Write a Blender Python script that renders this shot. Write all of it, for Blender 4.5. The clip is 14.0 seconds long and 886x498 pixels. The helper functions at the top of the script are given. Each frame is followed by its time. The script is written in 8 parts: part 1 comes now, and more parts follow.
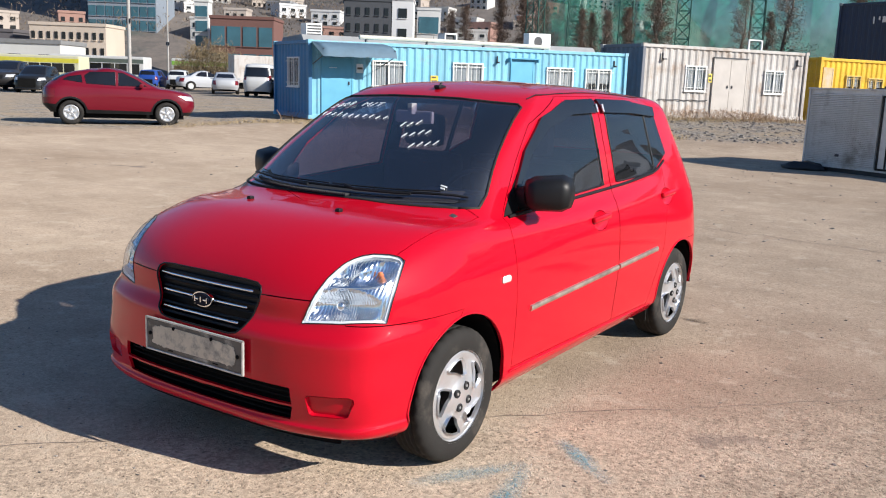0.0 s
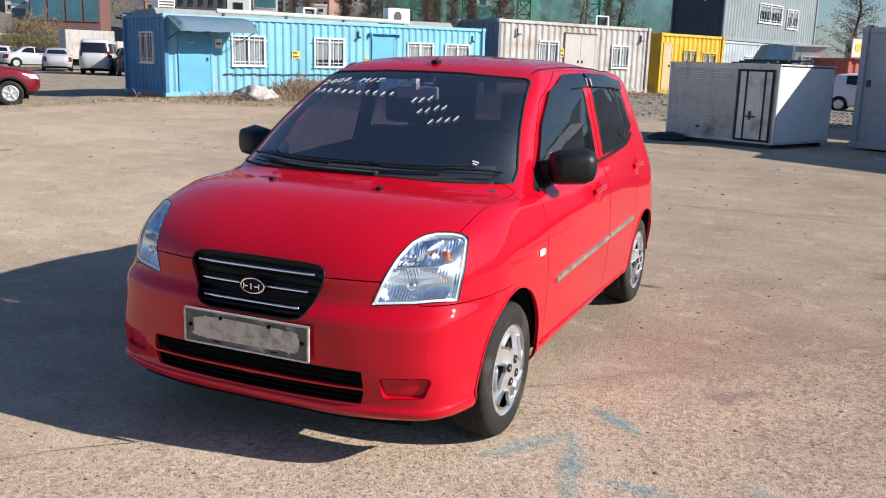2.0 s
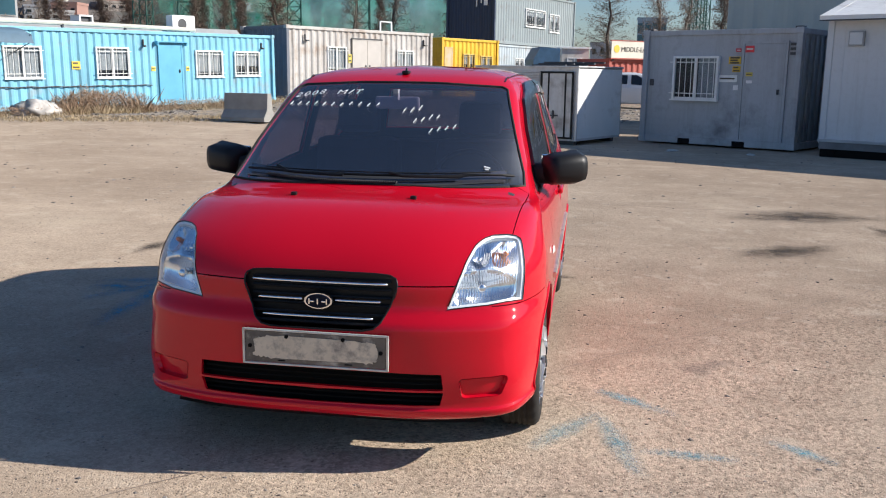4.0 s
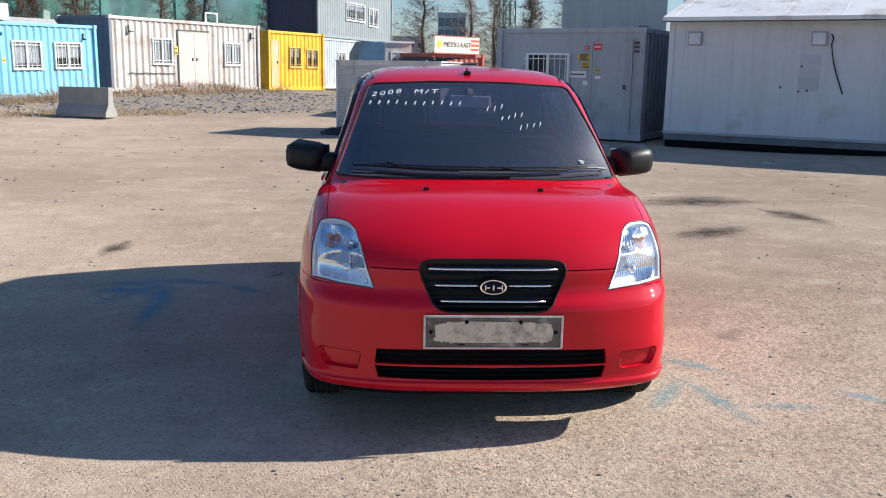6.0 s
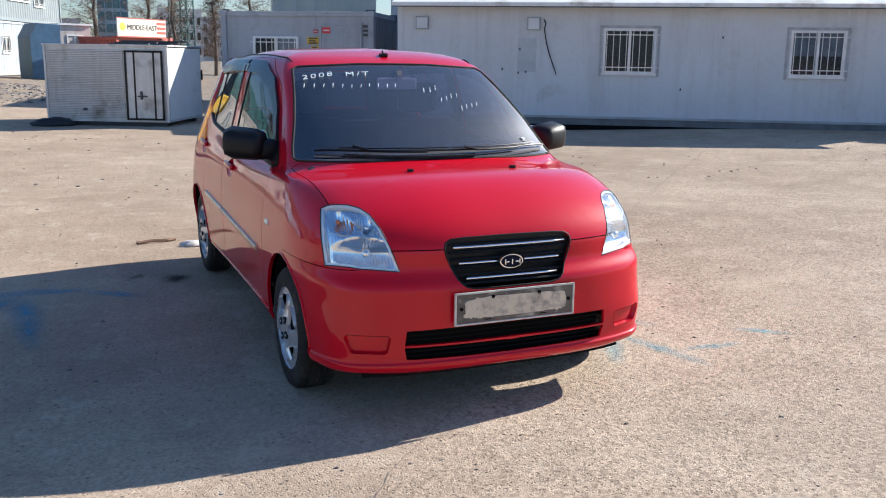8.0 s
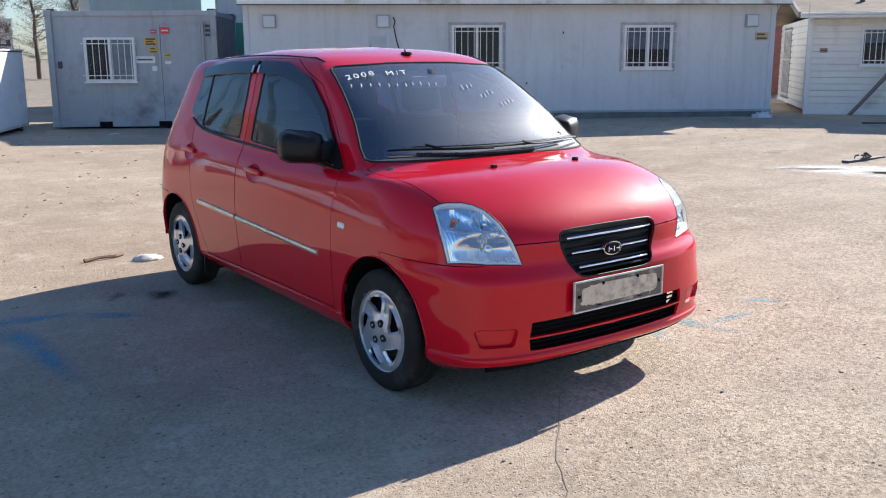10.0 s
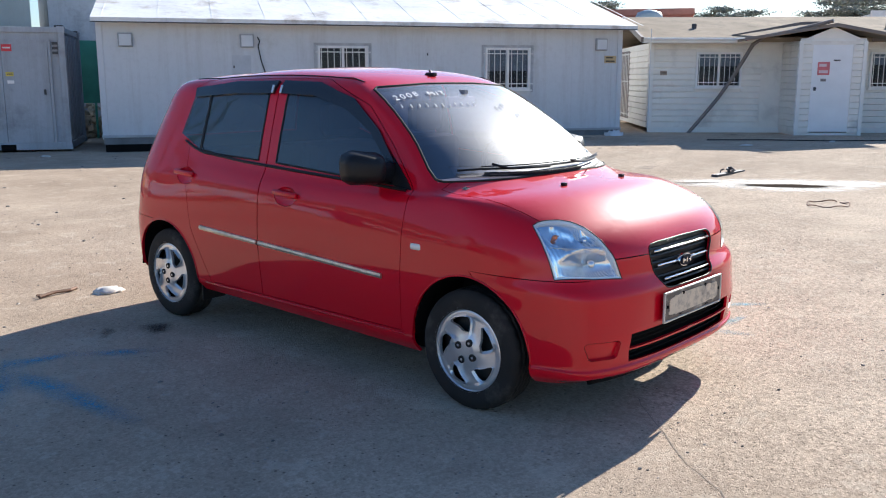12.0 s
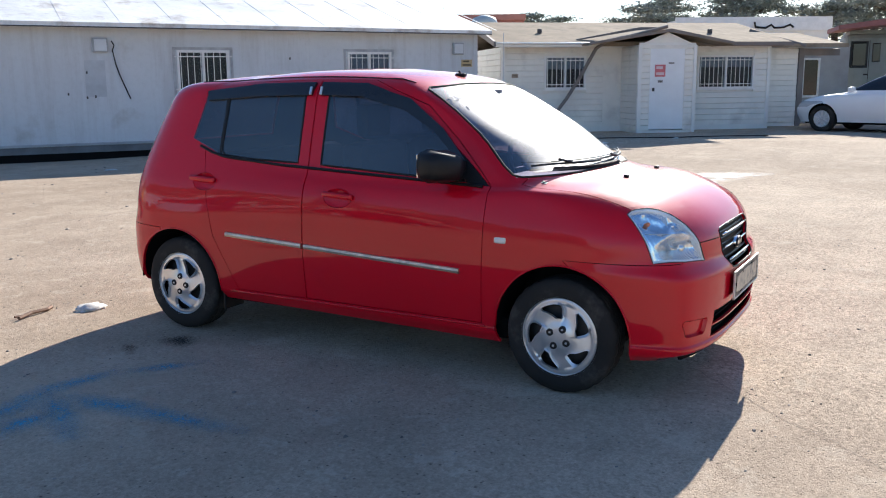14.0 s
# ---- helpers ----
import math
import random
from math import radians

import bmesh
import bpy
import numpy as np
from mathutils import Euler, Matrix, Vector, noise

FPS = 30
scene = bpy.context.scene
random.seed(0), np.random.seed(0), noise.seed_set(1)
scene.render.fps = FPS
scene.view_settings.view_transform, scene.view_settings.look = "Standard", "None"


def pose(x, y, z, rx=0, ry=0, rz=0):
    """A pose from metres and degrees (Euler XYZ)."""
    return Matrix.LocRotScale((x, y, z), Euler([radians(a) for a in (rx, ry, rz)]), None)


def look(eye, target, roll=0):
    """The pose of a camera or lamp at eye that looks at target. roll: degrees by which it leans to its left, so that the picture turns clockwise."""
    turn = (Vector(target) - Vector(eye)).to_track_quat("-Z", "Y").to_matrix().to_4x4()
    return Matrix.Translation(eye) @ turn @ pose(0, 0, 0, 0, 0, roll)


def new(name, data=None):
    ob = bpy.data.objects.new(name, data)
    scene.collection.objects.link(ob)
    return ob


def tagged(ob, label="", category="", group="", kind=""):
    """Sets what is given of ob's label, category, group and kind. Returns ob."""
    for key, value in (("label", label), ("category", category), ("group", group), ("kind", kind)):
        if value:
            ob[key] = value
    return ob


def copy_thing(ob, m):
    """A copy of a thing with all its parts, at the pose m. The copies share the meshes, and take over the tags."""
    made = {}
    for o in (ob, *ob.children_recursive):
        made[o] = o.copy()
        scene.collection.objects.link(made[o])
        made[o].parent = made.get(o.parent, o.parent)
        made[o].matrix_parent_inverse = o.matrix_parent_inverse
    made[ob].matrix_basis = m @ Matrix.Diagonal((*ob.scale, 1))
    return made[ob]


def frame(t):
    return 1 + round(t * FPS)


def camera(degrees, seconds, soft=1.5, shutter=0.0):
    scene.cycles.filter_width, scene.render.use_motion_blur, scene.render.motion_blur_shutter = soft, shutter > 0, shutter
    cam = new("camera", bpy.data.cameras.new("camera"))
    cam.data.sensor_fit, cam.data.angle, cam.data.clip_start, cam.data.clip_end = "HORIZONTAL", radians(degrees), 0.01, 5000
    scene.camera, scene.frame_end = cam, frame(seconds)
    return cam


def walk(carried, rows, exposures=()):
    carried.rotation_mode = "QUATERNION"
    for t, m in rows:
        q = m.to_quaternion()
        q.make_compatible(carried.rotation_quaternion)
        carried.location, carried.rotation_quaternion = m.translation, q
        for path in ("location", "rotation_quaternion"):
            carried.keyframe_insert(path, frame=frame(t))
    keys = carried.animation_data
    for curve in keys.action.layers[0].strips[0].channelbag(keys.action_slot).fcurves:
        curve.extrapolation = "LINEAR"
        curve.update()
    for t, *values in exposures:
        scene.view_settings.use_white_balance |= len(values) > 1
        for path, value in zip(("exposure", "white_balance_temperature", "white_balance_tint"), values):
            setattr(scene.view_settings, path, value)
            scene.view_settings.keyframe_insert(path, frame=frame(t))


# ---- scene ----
cam = camera(52.4, 14.0, soft=1.1)
PATH = [
    (0, (2.61, -4.022, 1.479), (1.511, -2.392, 1.113), 2.1),
    (0.5, (2.445, -4.15, 1.457), (1.422, -2.472, 1.086), 1.6),
    (1, (2.296, -4.327, 1.463), (1.375, -2.598, 1.063), 1.7),
    (1.5, (2.123, -4.337, 1.433), (1.265, -2.579, 1.02), 1.7),
    (2, (1.917, -4.394, 1.45), (1.124, -2.603, 1.044), 1.9),
    (2.5, (1.694, -4.612, 1.449), (0.995, -2.779, 1.059), 2.3),
    (3, (1.476, -4.767, 1.455), (0.877, -2.896, 1.079), 2.3),
    (3.5, (1.213, -4.778, 1.447), (0.746, -2.87, 1.07), 1.6),
    (3.7, (1.121, -4.791, 1.451), (0.719, -2.87, 1.069), 1.2),
    (5.8, (-0.231, -5.156, 1.451), (-0.187, -3.194, 1.067), 0.9),
    (6, (-0.376, -5.181, 1.468), (-0.265, -3.223, 1.076), 1.1),
    (6.5, (-0.676, -5.15, 1.433), (-0.4, -3.212, 1.023), 1.2),
    (7, (-0.994, -5.025, 1.452), (-0.528, -3.126, 1.032), 1.2),
    (7.5, (-1.354, -4.985, 1.432), (-0.699, -3.142, 1.014), 1.1),
    (8, (-1.666, -4.936, 1.436), (-0.881, -3.143, 1.022), 0.8),
    (8.2, (-1.776, -4.862, 1.408), (-0.952, -3.088, 0.99), 0.5),
    (10.3, (-2.943, -4.264, 1.431), (-1.723, -2.732, 1.022), 0.0),
    (10.5, (-3.056, -4.197, 1.416), (-1.799, -2.694, 1.013), 0.2),
    (11, (-3.356, -4.059, 1.445), (-2.021, -2.622, 1.055), 0.1),
    (11.5, (-3.517, -3.825, 1.416), (-2.121, -2.445, 1.034), -0.2),
    (12, (-3.641, -3.597, 1.432), (-2.173, -2.29, 1.058), 0.0),
    (12.5, (-3.957, -3.435, 1.446), (-2.417, -2.212, 1.083), 0.3),
    (13, (-4.113, -3.219, 1.421), (-2.523, -2.061, 1.058), 0.0),
    (13.5, (-4.215, -2.931, 1.434), (-2.572, -1.851, 1.069), -0.3),
    (14, (-4.459, -2.678, 1.413), (-2.75, -1.705, 1.048), -0.5),
]
walk(cam, [(t, look(eye, target, roll)) for t, eye, target, roll in PATH],
     exposures=[(0, 0.40, 5700, 12), (3.7, 0.44, 5700, 12), (5.8, 0.64, 5650, 12), (7.0, 0.82, 5620, 12), (8.2, 0.90, 5600, 12), (10.3, 1.05, 5550, 11), (14, 1.03, 5700, 11)])
# ---- light ----
SUN_DIR = Vector((1.76, 0.25, 1.0)).normalized()      # towards the sun
SUN_EL = math.asin(SUN_DIR.z)
SUN_ROT = math.atan2(SUN_DIR.x, SUN_DIR.y)
world = bpy.data.worlds.new("sky")
scene.world = world
world.use_nodes = True
_n = world.node_tree.nodes
_n.clear()
_sky = _n.new("ShaderNodeTexSky")
_sky.sky_type = "NISHITA"
_sky.sun_disc = False
_sky.sun_elevation, _sky.sun_rotation = SUN_EL, SUN_ROT
_sky.air_density, _sky.dust_density, _sky.ozone_density = 1.2, 0.5, 5.0
_bg = _n.new("ShaderNodeBackground")
_bg.inputs[1].default_value = 0.075
_out = _n.new("ShaderNodeOutputWorld")
world.node_tree.links.new(_sky.outputs[0], _bg.inputs[0])
world.node_tree.links.new(_bg.outputs[0], _out.inputs[0])
sun = new("sun", bpy.data.lights.new("sun", "SUN"))
sun.data.energy, sun.data.angle, sun.data.color = 5.6, radians(0.53), (1.0, 0.885, 0.70)
sun.matrix_world = look(SUN_DIR * 60, (0, 0, 0))


# ---- materials ----
def _mix(nt, kind, fac, a, b):
    m = nt.nodes.new("ShaderNodeMix")
    m.data_type = "RGBA"
    m.blend_type = kind
    for sock, val in ((0, fac), (6, a), (7, b)):
        if isinstance(val, bpy.types.NodeSocket):
            nt.links.new(val, m.inputs[sock])
        else:
            m.inputs[sock].default_value = val
    return m.outputs[2]


def _noise(nt, co, scale, detail=4.0, rough=0.55):
    n = nt.nodes.new("ShaderNodeTexNoise")
    n.inputs["Scale"].default_value, n.inputs["Detail"].default_value = scale, detail
    n.inputs["Roughness"].default_value = rough
    nt.links.new(co, n.inputs["Vector"])
    return n.outputs[0]


def _ramp(nt, fac, *stops):
    r = nt.nodes.new("ShaderNodeValToRGB")
    while len(r.color_ramp.elements) < len(stops):
        r.color_ramp.elements.new(0.5)
    for e, (p, c) in zip(r.color_ramp.elements, stops):
        e.position = p
        e.color = (c, c, c, 1) if isinstance(c, (int, float)) else (*c, 1)
    nt.links.new(fac, r.inputs[0])
    return r.outputs[0]


def _bump(nt, height, strength, dist=0.01):
    b = nt.nodes.new("ShaderNodeBump")
    b.inputs["Strength"].default_value, b.inputs["Distance"].default_value = strength, dist
    nt.links.new(height, b.inputs["Height"])
    return b.outputs[0]


def _start(name):
    m = bpy.data.materials.new(name)
    m.use_nodes = True
    nt = m.node_tree
    p = nt.nodes["Principled BSDF"]
    co = nt.nodes.new("ShaderNodeTexCoord").outputs["Object"]
    return m, nt, p, co


def mat(name, base, rough=0.6, metal=0.0, var=0.12, scale=3.0, fine=60.0, bump=0.15, dist=0.003, coat=0.0, stain=None,
        stain_amt=0.0, stain_scale=1.5, spec=0.5, island=0.0, streak=0.0):
    """Paint, plastic, metal or stone: two scales of variation, an optional stain colour, fine relief."""
    m, nt, p, co = _start(name)
    big, small = _noise(nt, co, scale), _noise(nt, co, fine, 3)
    lo = tuple(c * (1 - var) for c in base) + (1,)
    hi = tuple(min(1, c * (1 + var)) for c in base) + (1,)
    col = _mix(nt, "MIX", _ramp(nt, big, (0.3, 0.0), (0.7, 1.0)), lo, hi)
    col = _mix(nt, "MULTIPLY", 0.5 * min(1, var * 4), col, _ramp(nt, small, (0.2, 0.75), (0.8, 1.0)))
    if stain:
        mask = _ramp(nt, _noise(nt, co, stain_scale, 6, 0.65), (0.62 - stain_amt * 0.3, 0.0), (0.78 - stain_amt * 0.2, 1.0))
        col = _mix(nt, "MIX", mask, col, (*stain, 1))
    if streak:
        # dirt washed down by rain
        mp = nt.nodes.new("ShaderNodeMapping")
        mp.inputs["Scale"].default_value = (1, 1, 0.07)
        nt.links.new(co, mp.inputs["Vector"])
        col = _mix(nt, "MULTIPLY", streak, col, _ramp(nt, _noise(nt, mp.outputs[0], 2.3, 7, 0.75), (0.33, (0.50, 0.45, 0.40)), (0.50, (1, 1, 1))))
        col = _mix(nt, "MULTIPLY", streak * 0.5, col, _ramp(nt, _noise(nt, co, 9, 6, 0.75), (0.34, 0.55), (0.52, 1.0)))
    if island:
        info = nt.nodes.new("ShaderNodeObjectInfo")
        col = _mix(nt, "MULTIPLY", island, col, _ramp(nt, info.outputs["Random"], (0.0, 0.6), (1.0, 1.0)))
    nt.links.new(col, p.inputs["Base Color"])
    p.inputs["Metallic"].default_value = metal
    p.inputs["Specular IOR Level"].default_value = spec
    p.inputs["Coat Weight"].default_value = coat
    p.inputs["Coat Roughness"].default_value = 0.04
    rr = _ramp(nt, big, (0.2, max(0.0, rough - 0.06)), (0.8, min(1, rough + 0.08)))
    nt.links.new(rr, p.inputs["Roughness"])
    if bump:
        nt.links.new(_bump(nt, small, bump, dist), p.inputs["Normal"])
    return m


def glass_mat(name, tint, gloss_rough=0.0, ior=1.5, dust=0.0):
    """A thin tinted pane: what lies behind shows through, darkened, under a mirror film."""
    m = bpy.data.materials.new(name)
    m.use_nodes = True
    nt = m.node_tree
    nt.nodes.clear()
    out = nt.nodes.new("ShaderNodeOutputMaterial")
    tr, gl = nt.nodes.new("ShaderNodeBsdfTransparent"), nt.nodes.new("ShaderNodeBsdfGlossy")
    lw, mx = nt.nodes.new("ShaderNodeLayerWeight"), nt.nodes.new("ShaderNodeMixShader")
    lw.inputs[0].default_value = 0.5
    po, fr = nt.nodes.new("ShaderNodeMath"), nt.nodes.new("ShaderNodeMath")
    f0 = 1.6 * ((ior - 1) / (ior + 1)) ** 2      # both faces of the thin pane
    po.operation, po.inputs[1].default_value = "POWER", 4.6
    fr.operation, fr.inputs[1].default_value, fr.inputs[2].default_value = "MULTIPLY_ADD", 1 - f0, f0
    nt.links.new(lw.outputs["Facing"], po.inputs[0])
    nt.links.new(po.outputs[0], fr.inputs[0])
    tr.inputs[0].default_value = (*tint, 1)
    gl.inputs["Roughness"].default_value = gloss_rough
    nt.links.new(fr.outputs[0], mx.inputs[0])
    nt.links.new(tr.outputs[0], mx.inputs[1])
    nt.links.new(gl.outputs[0], mx.inputs[2])
    last = mx.outputs[0]
    if dust:
        # a film of road dust scatters the low sun
        film, add = nt.nodes.new("ShaderNodeBsdfGlossy"), nt.nodes.new("ShaderNodeMixShader")
        film.inputs["Roughness"].default_value = 0.42
        add.inputs[0].default_value = dust
        nt.links.new(last, add.inputs[1])
        nt.links.new(film.outputs[0], add.inputs[2])
        last = add.outputs[0]
    nt.links.new(last, out.inputs[0])
    return m


def ground_mat():
    """Worn concrete with sand, fine cracks and specks; gravel and dry earth where the vertex mask says so."""
    m, nt, p, co = _start("ground")
    a = nt.nodes.new("ShaderNodeAttribute")
    a.attribute_name = "gravel"
    big, mid, fine = _noise(nt, co, 0.22, 6, 0.6), _noise(nt, co, 1.7, 6, 0.65), _noise(nt, co, 60, 5, 0.8)
    col = _mix(nt, "MIX", _ramp(nt, big, (0.35, 0.0), (0.66, 1.0)), (0.42, 0.320, 0.230, 1), (0.57, 0.449, 0.332, 1))
    col = _mix(nt, "MULTIPLY", 0.38, col, _ramp(nt, mid, (0.3, 0.62), (0.6, 1.0)))
    vor = nt.nodes.new("ShaderNodeTexVoronoi")
    vor.inputs["Scale"].default_value = 58
    nt.links.new(co, vor.inputs["Vector"])
    # the slab beyond the joint has lost its skin: coarse aggregate shows
    sep, ma, mb = nt.nodes.new("ShaderNodeSeparateXYZ"), nt.nodes.new("ShaderNodeMath"), nt.nodes.new("ShaderNodeMath")
    nt.links.new(co, sep.inputs[0])
    ma.operation, mb.operation = "MULTIPLY_ADD", "SUBTRACT"
    ma.inputs[1].default_value, ma.inputs[2].default_value = 1.05, -1.39
    nt.links.new(sep.outputs[0], ma.inputs[0])
    nt.links.new(ma.outputs[0], mb.inputs[0])
    nt.links.new(sep.outputs[1], mb.inputs[1])
    worn = _ramp(nt, _noise(nt, co, 0.7, 4, 0.6), (0.3, 0.45), (0.6, 1.0))
    bare = _mix(nt, "MULTIPLY", 1.0, _ramp(nt, mb.outputs[0], (0.0, 0.0), (0.25, 1.0)), worn)
    def by_slab(lo, hi):
        return _mix(nt, "MIX", bare, (lo, lo, lo, 1), (hi, hi, hi, 1))
    grit = _ramp(nt, vor.outputs["Distance"], (0.04, 0.28), (0.34, 1.0))
    agg = _ramp(nt, vor.outputs["Color"], (0.15, 0.45), (0.5, 1.0), (0.9, 1.45))
    col = _mix(nt, "MULTIPLY", by_slab(0.22, 0.62), col, grit)
    col = _mix(nt, "MULTIPLY", by_slab(0.22, 0.55), col, agg)
    col = _mix(nt, "MULTIPLY", by_slab(0.5, 0.66), col, _ramp(nt, fine, (0.3, 0.40), (0.6, 1.15)))
    col = _mix(nt, "MULTIPLY", 1.0, col, by_slab(0.97, 1.08))
    # sparse dark pits and chips, and a skin that flakes off in small ragged patches
    pit = nt.nodes.new("ShaderNodeTexVoronoi")
    pit.inputs["Scale"].default_value = 33
    nt.links.new(co, pit.inputs["Vector"])
    sparse = _ramp(nt, pit.outputs["Color"], (0.26, 1.0), (0.29, 0.0))
    col = _mix(nt, "MULTIPLY", sparse, col, _ramp(nt, pit.outputs["Distance"], (0.10, 0.38), (0.26, 1.0)))
    flake = _ramp(nt, _noise(nt, co, 5.5, 8, 0.72), (0.50, 0.0), (0.53, 0.14), (0.60, 0.0))
    col = _mix(nt, "MULTIPLY", flake, col, (0.55, 0.52, 0.50, 1))
    skin = _ramp(nt, _noise(nt, co, 3.1, 8, 0.75), (0.56, 0.0), (0.60, 0.35))
    col = _mix(nt, "MIX", skin, col, (0.60, 0.50, 0.385, 1))
    # pale sand drifts
    sand = _ramp(nt, _noise(nt, co, 0.55, 7, 0.7), (0.54, 0.0), (0.72, 0.6))
    col = _mix(nt, "MIX", sand, col, (0.58, 0.47, 0.345, 1))
    # scrubbed streaks along the way cars turn
    streak = nt.nodes.new("ShaderNodeMapping")
    streak.inputs["Scale"].default_value = (0.35, 2.2, 1)
    streak.inputs["Rotation"].default_value = (0, 0, 0.6)
    nt.links.new(co, streak.inputs["Vector"])
    st = _ramp(nt, _noise(nt, streak.outputs[0], 1.1, 5, 0.6), (0.42, 0.72), (0.62, 1.0))
    col = _mix(nt, "MULTIPLY", 0.22, col, st)
    # dark oil and damp stains
    oil = _ramp(nt, _noise(nt, co, 0.9, 3, 0.5), (0.70, 0.0), (0.76, 0.75))
    col = _mix(nt, "MIX", oil, col, (0.17, 0.14, 0.12, 1))
    # gravel: small grey stones and dry earth
    v2 = nt.nodes.new("ShaderNodeTexVoronoi")
    v2.inputs["Scale"].default_value = 15.0
    nt.links.new(co, v2.inputs["Vector"])
    stones = _mix(nt, "MIX", _ramp(nt, v2.outputs["Color"], (0.2, 0.0), (0.8, 1.0)), (0.12, 0.10, 0.085, 1), (0.48, 0.43, 0.37, 1))
    stones = _mix(nt, "MULTIPLY", 0.8, stones, _ramp(nt, _noise(nt, co, 14, 6, 0.8), (0.3, 0.35), (0.6, 1.0)))
    earth = _mix(nt, "MIX", _ramp(nt, _noise(nt, co, 0.8, 6, 0.7), (0.4, 0.0), (0.65, 1.0)), stones, (0.34, 0.265, 0.18, 1))
    col = _mix(nt, "MIX", a.outputs["Fac"], col, earth)
    nt.links.new(col, p.inputs["Base Color"])
    p.inputs["Roughness"].default_value = 0.92
    p.inputs["Diffuse Roughness"].default_value = 0.27
    p.inputs["Specular IOR Level"].default_value = 0.10
    h = _mix(nt, "ADD", 1.0, grit, fine)
    nt.links.new(_bump(nt, h, 0.8, 0.005), p.inputs["Normal"])
    return m


def foliage_mat(name, a, b, rough=0.7):
    m, nt, p, co = _start(name)
    geo = nt.nodes.new("ShaderNodeNewGeometry")
    col = _mix(nt, "MIX", geo.outputs["Random Per Island"], (*a, 1), (*b, 1))
    nt.links.new(col, p.inputs["Base Color"])
    p.inputs["Roughness"].default_value = rough
    return m


M_GROUND = ground_mat()
M_RED = mat("red car paint", (0.53, 0.001, 0.014), 0.46, 0.0, 0.03, 1.2, 300, 0.0, coat=1.0, spec=0.055)
M_RED.node_tree.nodes["Principled BSDF"].inputs["Coat IOR"].default_value = 1.41
M_BLACK = mat("black moulded plastic", (0.011, 0.011, 0.012), 0.45, var=0.2, bump=0.1, dist=0.001, fine=400, spec=0.28)
M_RUBBER = mat("tyre rubber", (0.026, 0.024, 0.022), 0.8, var=0.3, fine=120, spec=0.25, stain=(0.085, 0.073, 0.062), stain_amt=0.25, stain_scale=6)
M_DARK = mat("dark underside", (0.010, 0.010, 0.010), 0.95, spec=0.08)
M_SILVER = mat("silver wheel paint", (0.72, 0.72, 0.73), 0.32, 0.75, 0.08, 9, 200, 0.04)
M_CHROME = mat("chrome", (0.85, 0.86, 0.88), 0.12, 1.0, 0.03, 9, 100, 0.0)
M_GLASS = glass_mat("tinted car glass", (0.23, 0.225, 0.27), 0.0, 1.70, 0.03)
M_SHIELD = glass_mat("windscreen glass", (0.62, 0.58, 0.74), 0.0, 1.74, 0.12)
M_REAR = glass_mat("dark rear glass", (0.12, 0.115, 0.13), 0.0, 1.55)
M_CLEAR = glass_mat("clear lamp lens", (0.97, 0.985, 1.0), 0.0, 1.5, 0.03)
M_FABRIC = mat("dark seat fabric", (0.035, 0.034, 0.038), 0.9, var=0.2)


# ---- mesh tools ----
def finish(name, bm, material, parent=None, label="", smooth=False):
    """Links a bmesh as one mesh object; under parent it is a part."""
    me = bpy.data.meshes.new(name)
    bmesh.ops.recalc_face_normals(bm, faces=bm.faces)
    bm.to_mesh(me)
    bm.free()
    if smooth:
        me.shade_smooth()
    me.materials.append(material)
    ob = new(name, me)
    if parent:
        ob.parent = parent
    if label:
        ob["label"] = label
    return ob


def part(name, bm, material, parent, label="", smooth=False):
    return finish(name, bm, material, parent, label, smooth)


def empty(name, m, label, category, group=""):
    ob = new(name)
    ob.empty_display_size = 0.2
    ob.matrix_world = m
    return tagged(ob, label, category, group)


def box(bm, lo, hi, bevel=0.0, m=None):
    r = bmesh.ops.create_cube(bm, size=1.0)
    v = r["verts"]
    for p in v:
        p.co = Vector([lo[i] + (hi[i] - lo[i]) * (p.co[i] + 0.5) for i in range(3)])
    if bevel:
        es = {e for p in v for e in p.link_edges}
        out = bmesh.ops.bevel(bm, geom=list(es), offset=bevel, segments=2, affect="EDGES", profile=0.6)
        v = list({q for f in out["faces"] for q in f.verts} | {q for q in v if q.is_valid})
    if m is not None:
        bmesh.ops.transform(bm, matrix=m, verts=[q for q in v if q.is_valid])
    return v


def boxes(*args):
    bm = bmesh.new()
    for a in args:
        box(bm, *a)
    return bm


def tube(bm, a, b, r, r2=None, seg=8):
    a, b = Vector(a), Vector(b)
    d = b - a
    q = d.to_track_quat("Z", "Y").to_matrix().to_4x4()
    bmesh.ops.create_cone(bm, cap_ends=True, segments=seg, radius1=r, radius2=r if r2 is None else r2, depth=d.length,
                          matrix=Matrix.Translation((a + b) / 2) @ q)


def pipe(points, r, seg=8):
    """A bent pipe along points."""
    bm = bmesh.new()
    pts = [Vector(p) for p in points]
    rings = []
    for i, p in enumerate(pts):
        d = (pts[min(i + 1, len(pts) - 1)] - pts[max(i - 1, 0)]).normalized()
        q = d.to_track_quat("Z", "Y")
        rings.append([bm.verts.new(p + q @ Vector((r * math.cos(2 * math.pi * k / seg), r * math.sin(2 * math.pi * k / seg), 0))) for k in range(seg)])
    for u, v in zip(rings, rings[1:]):
        for k in range(seg):
            bm.faces.new((u[k], u[(k + 1) % seg], v[(k + 1) % seg], v[k]))
    bm.faces.new(rings[0][::-1])
    bm.faces.new(rings[-1])
    return bm


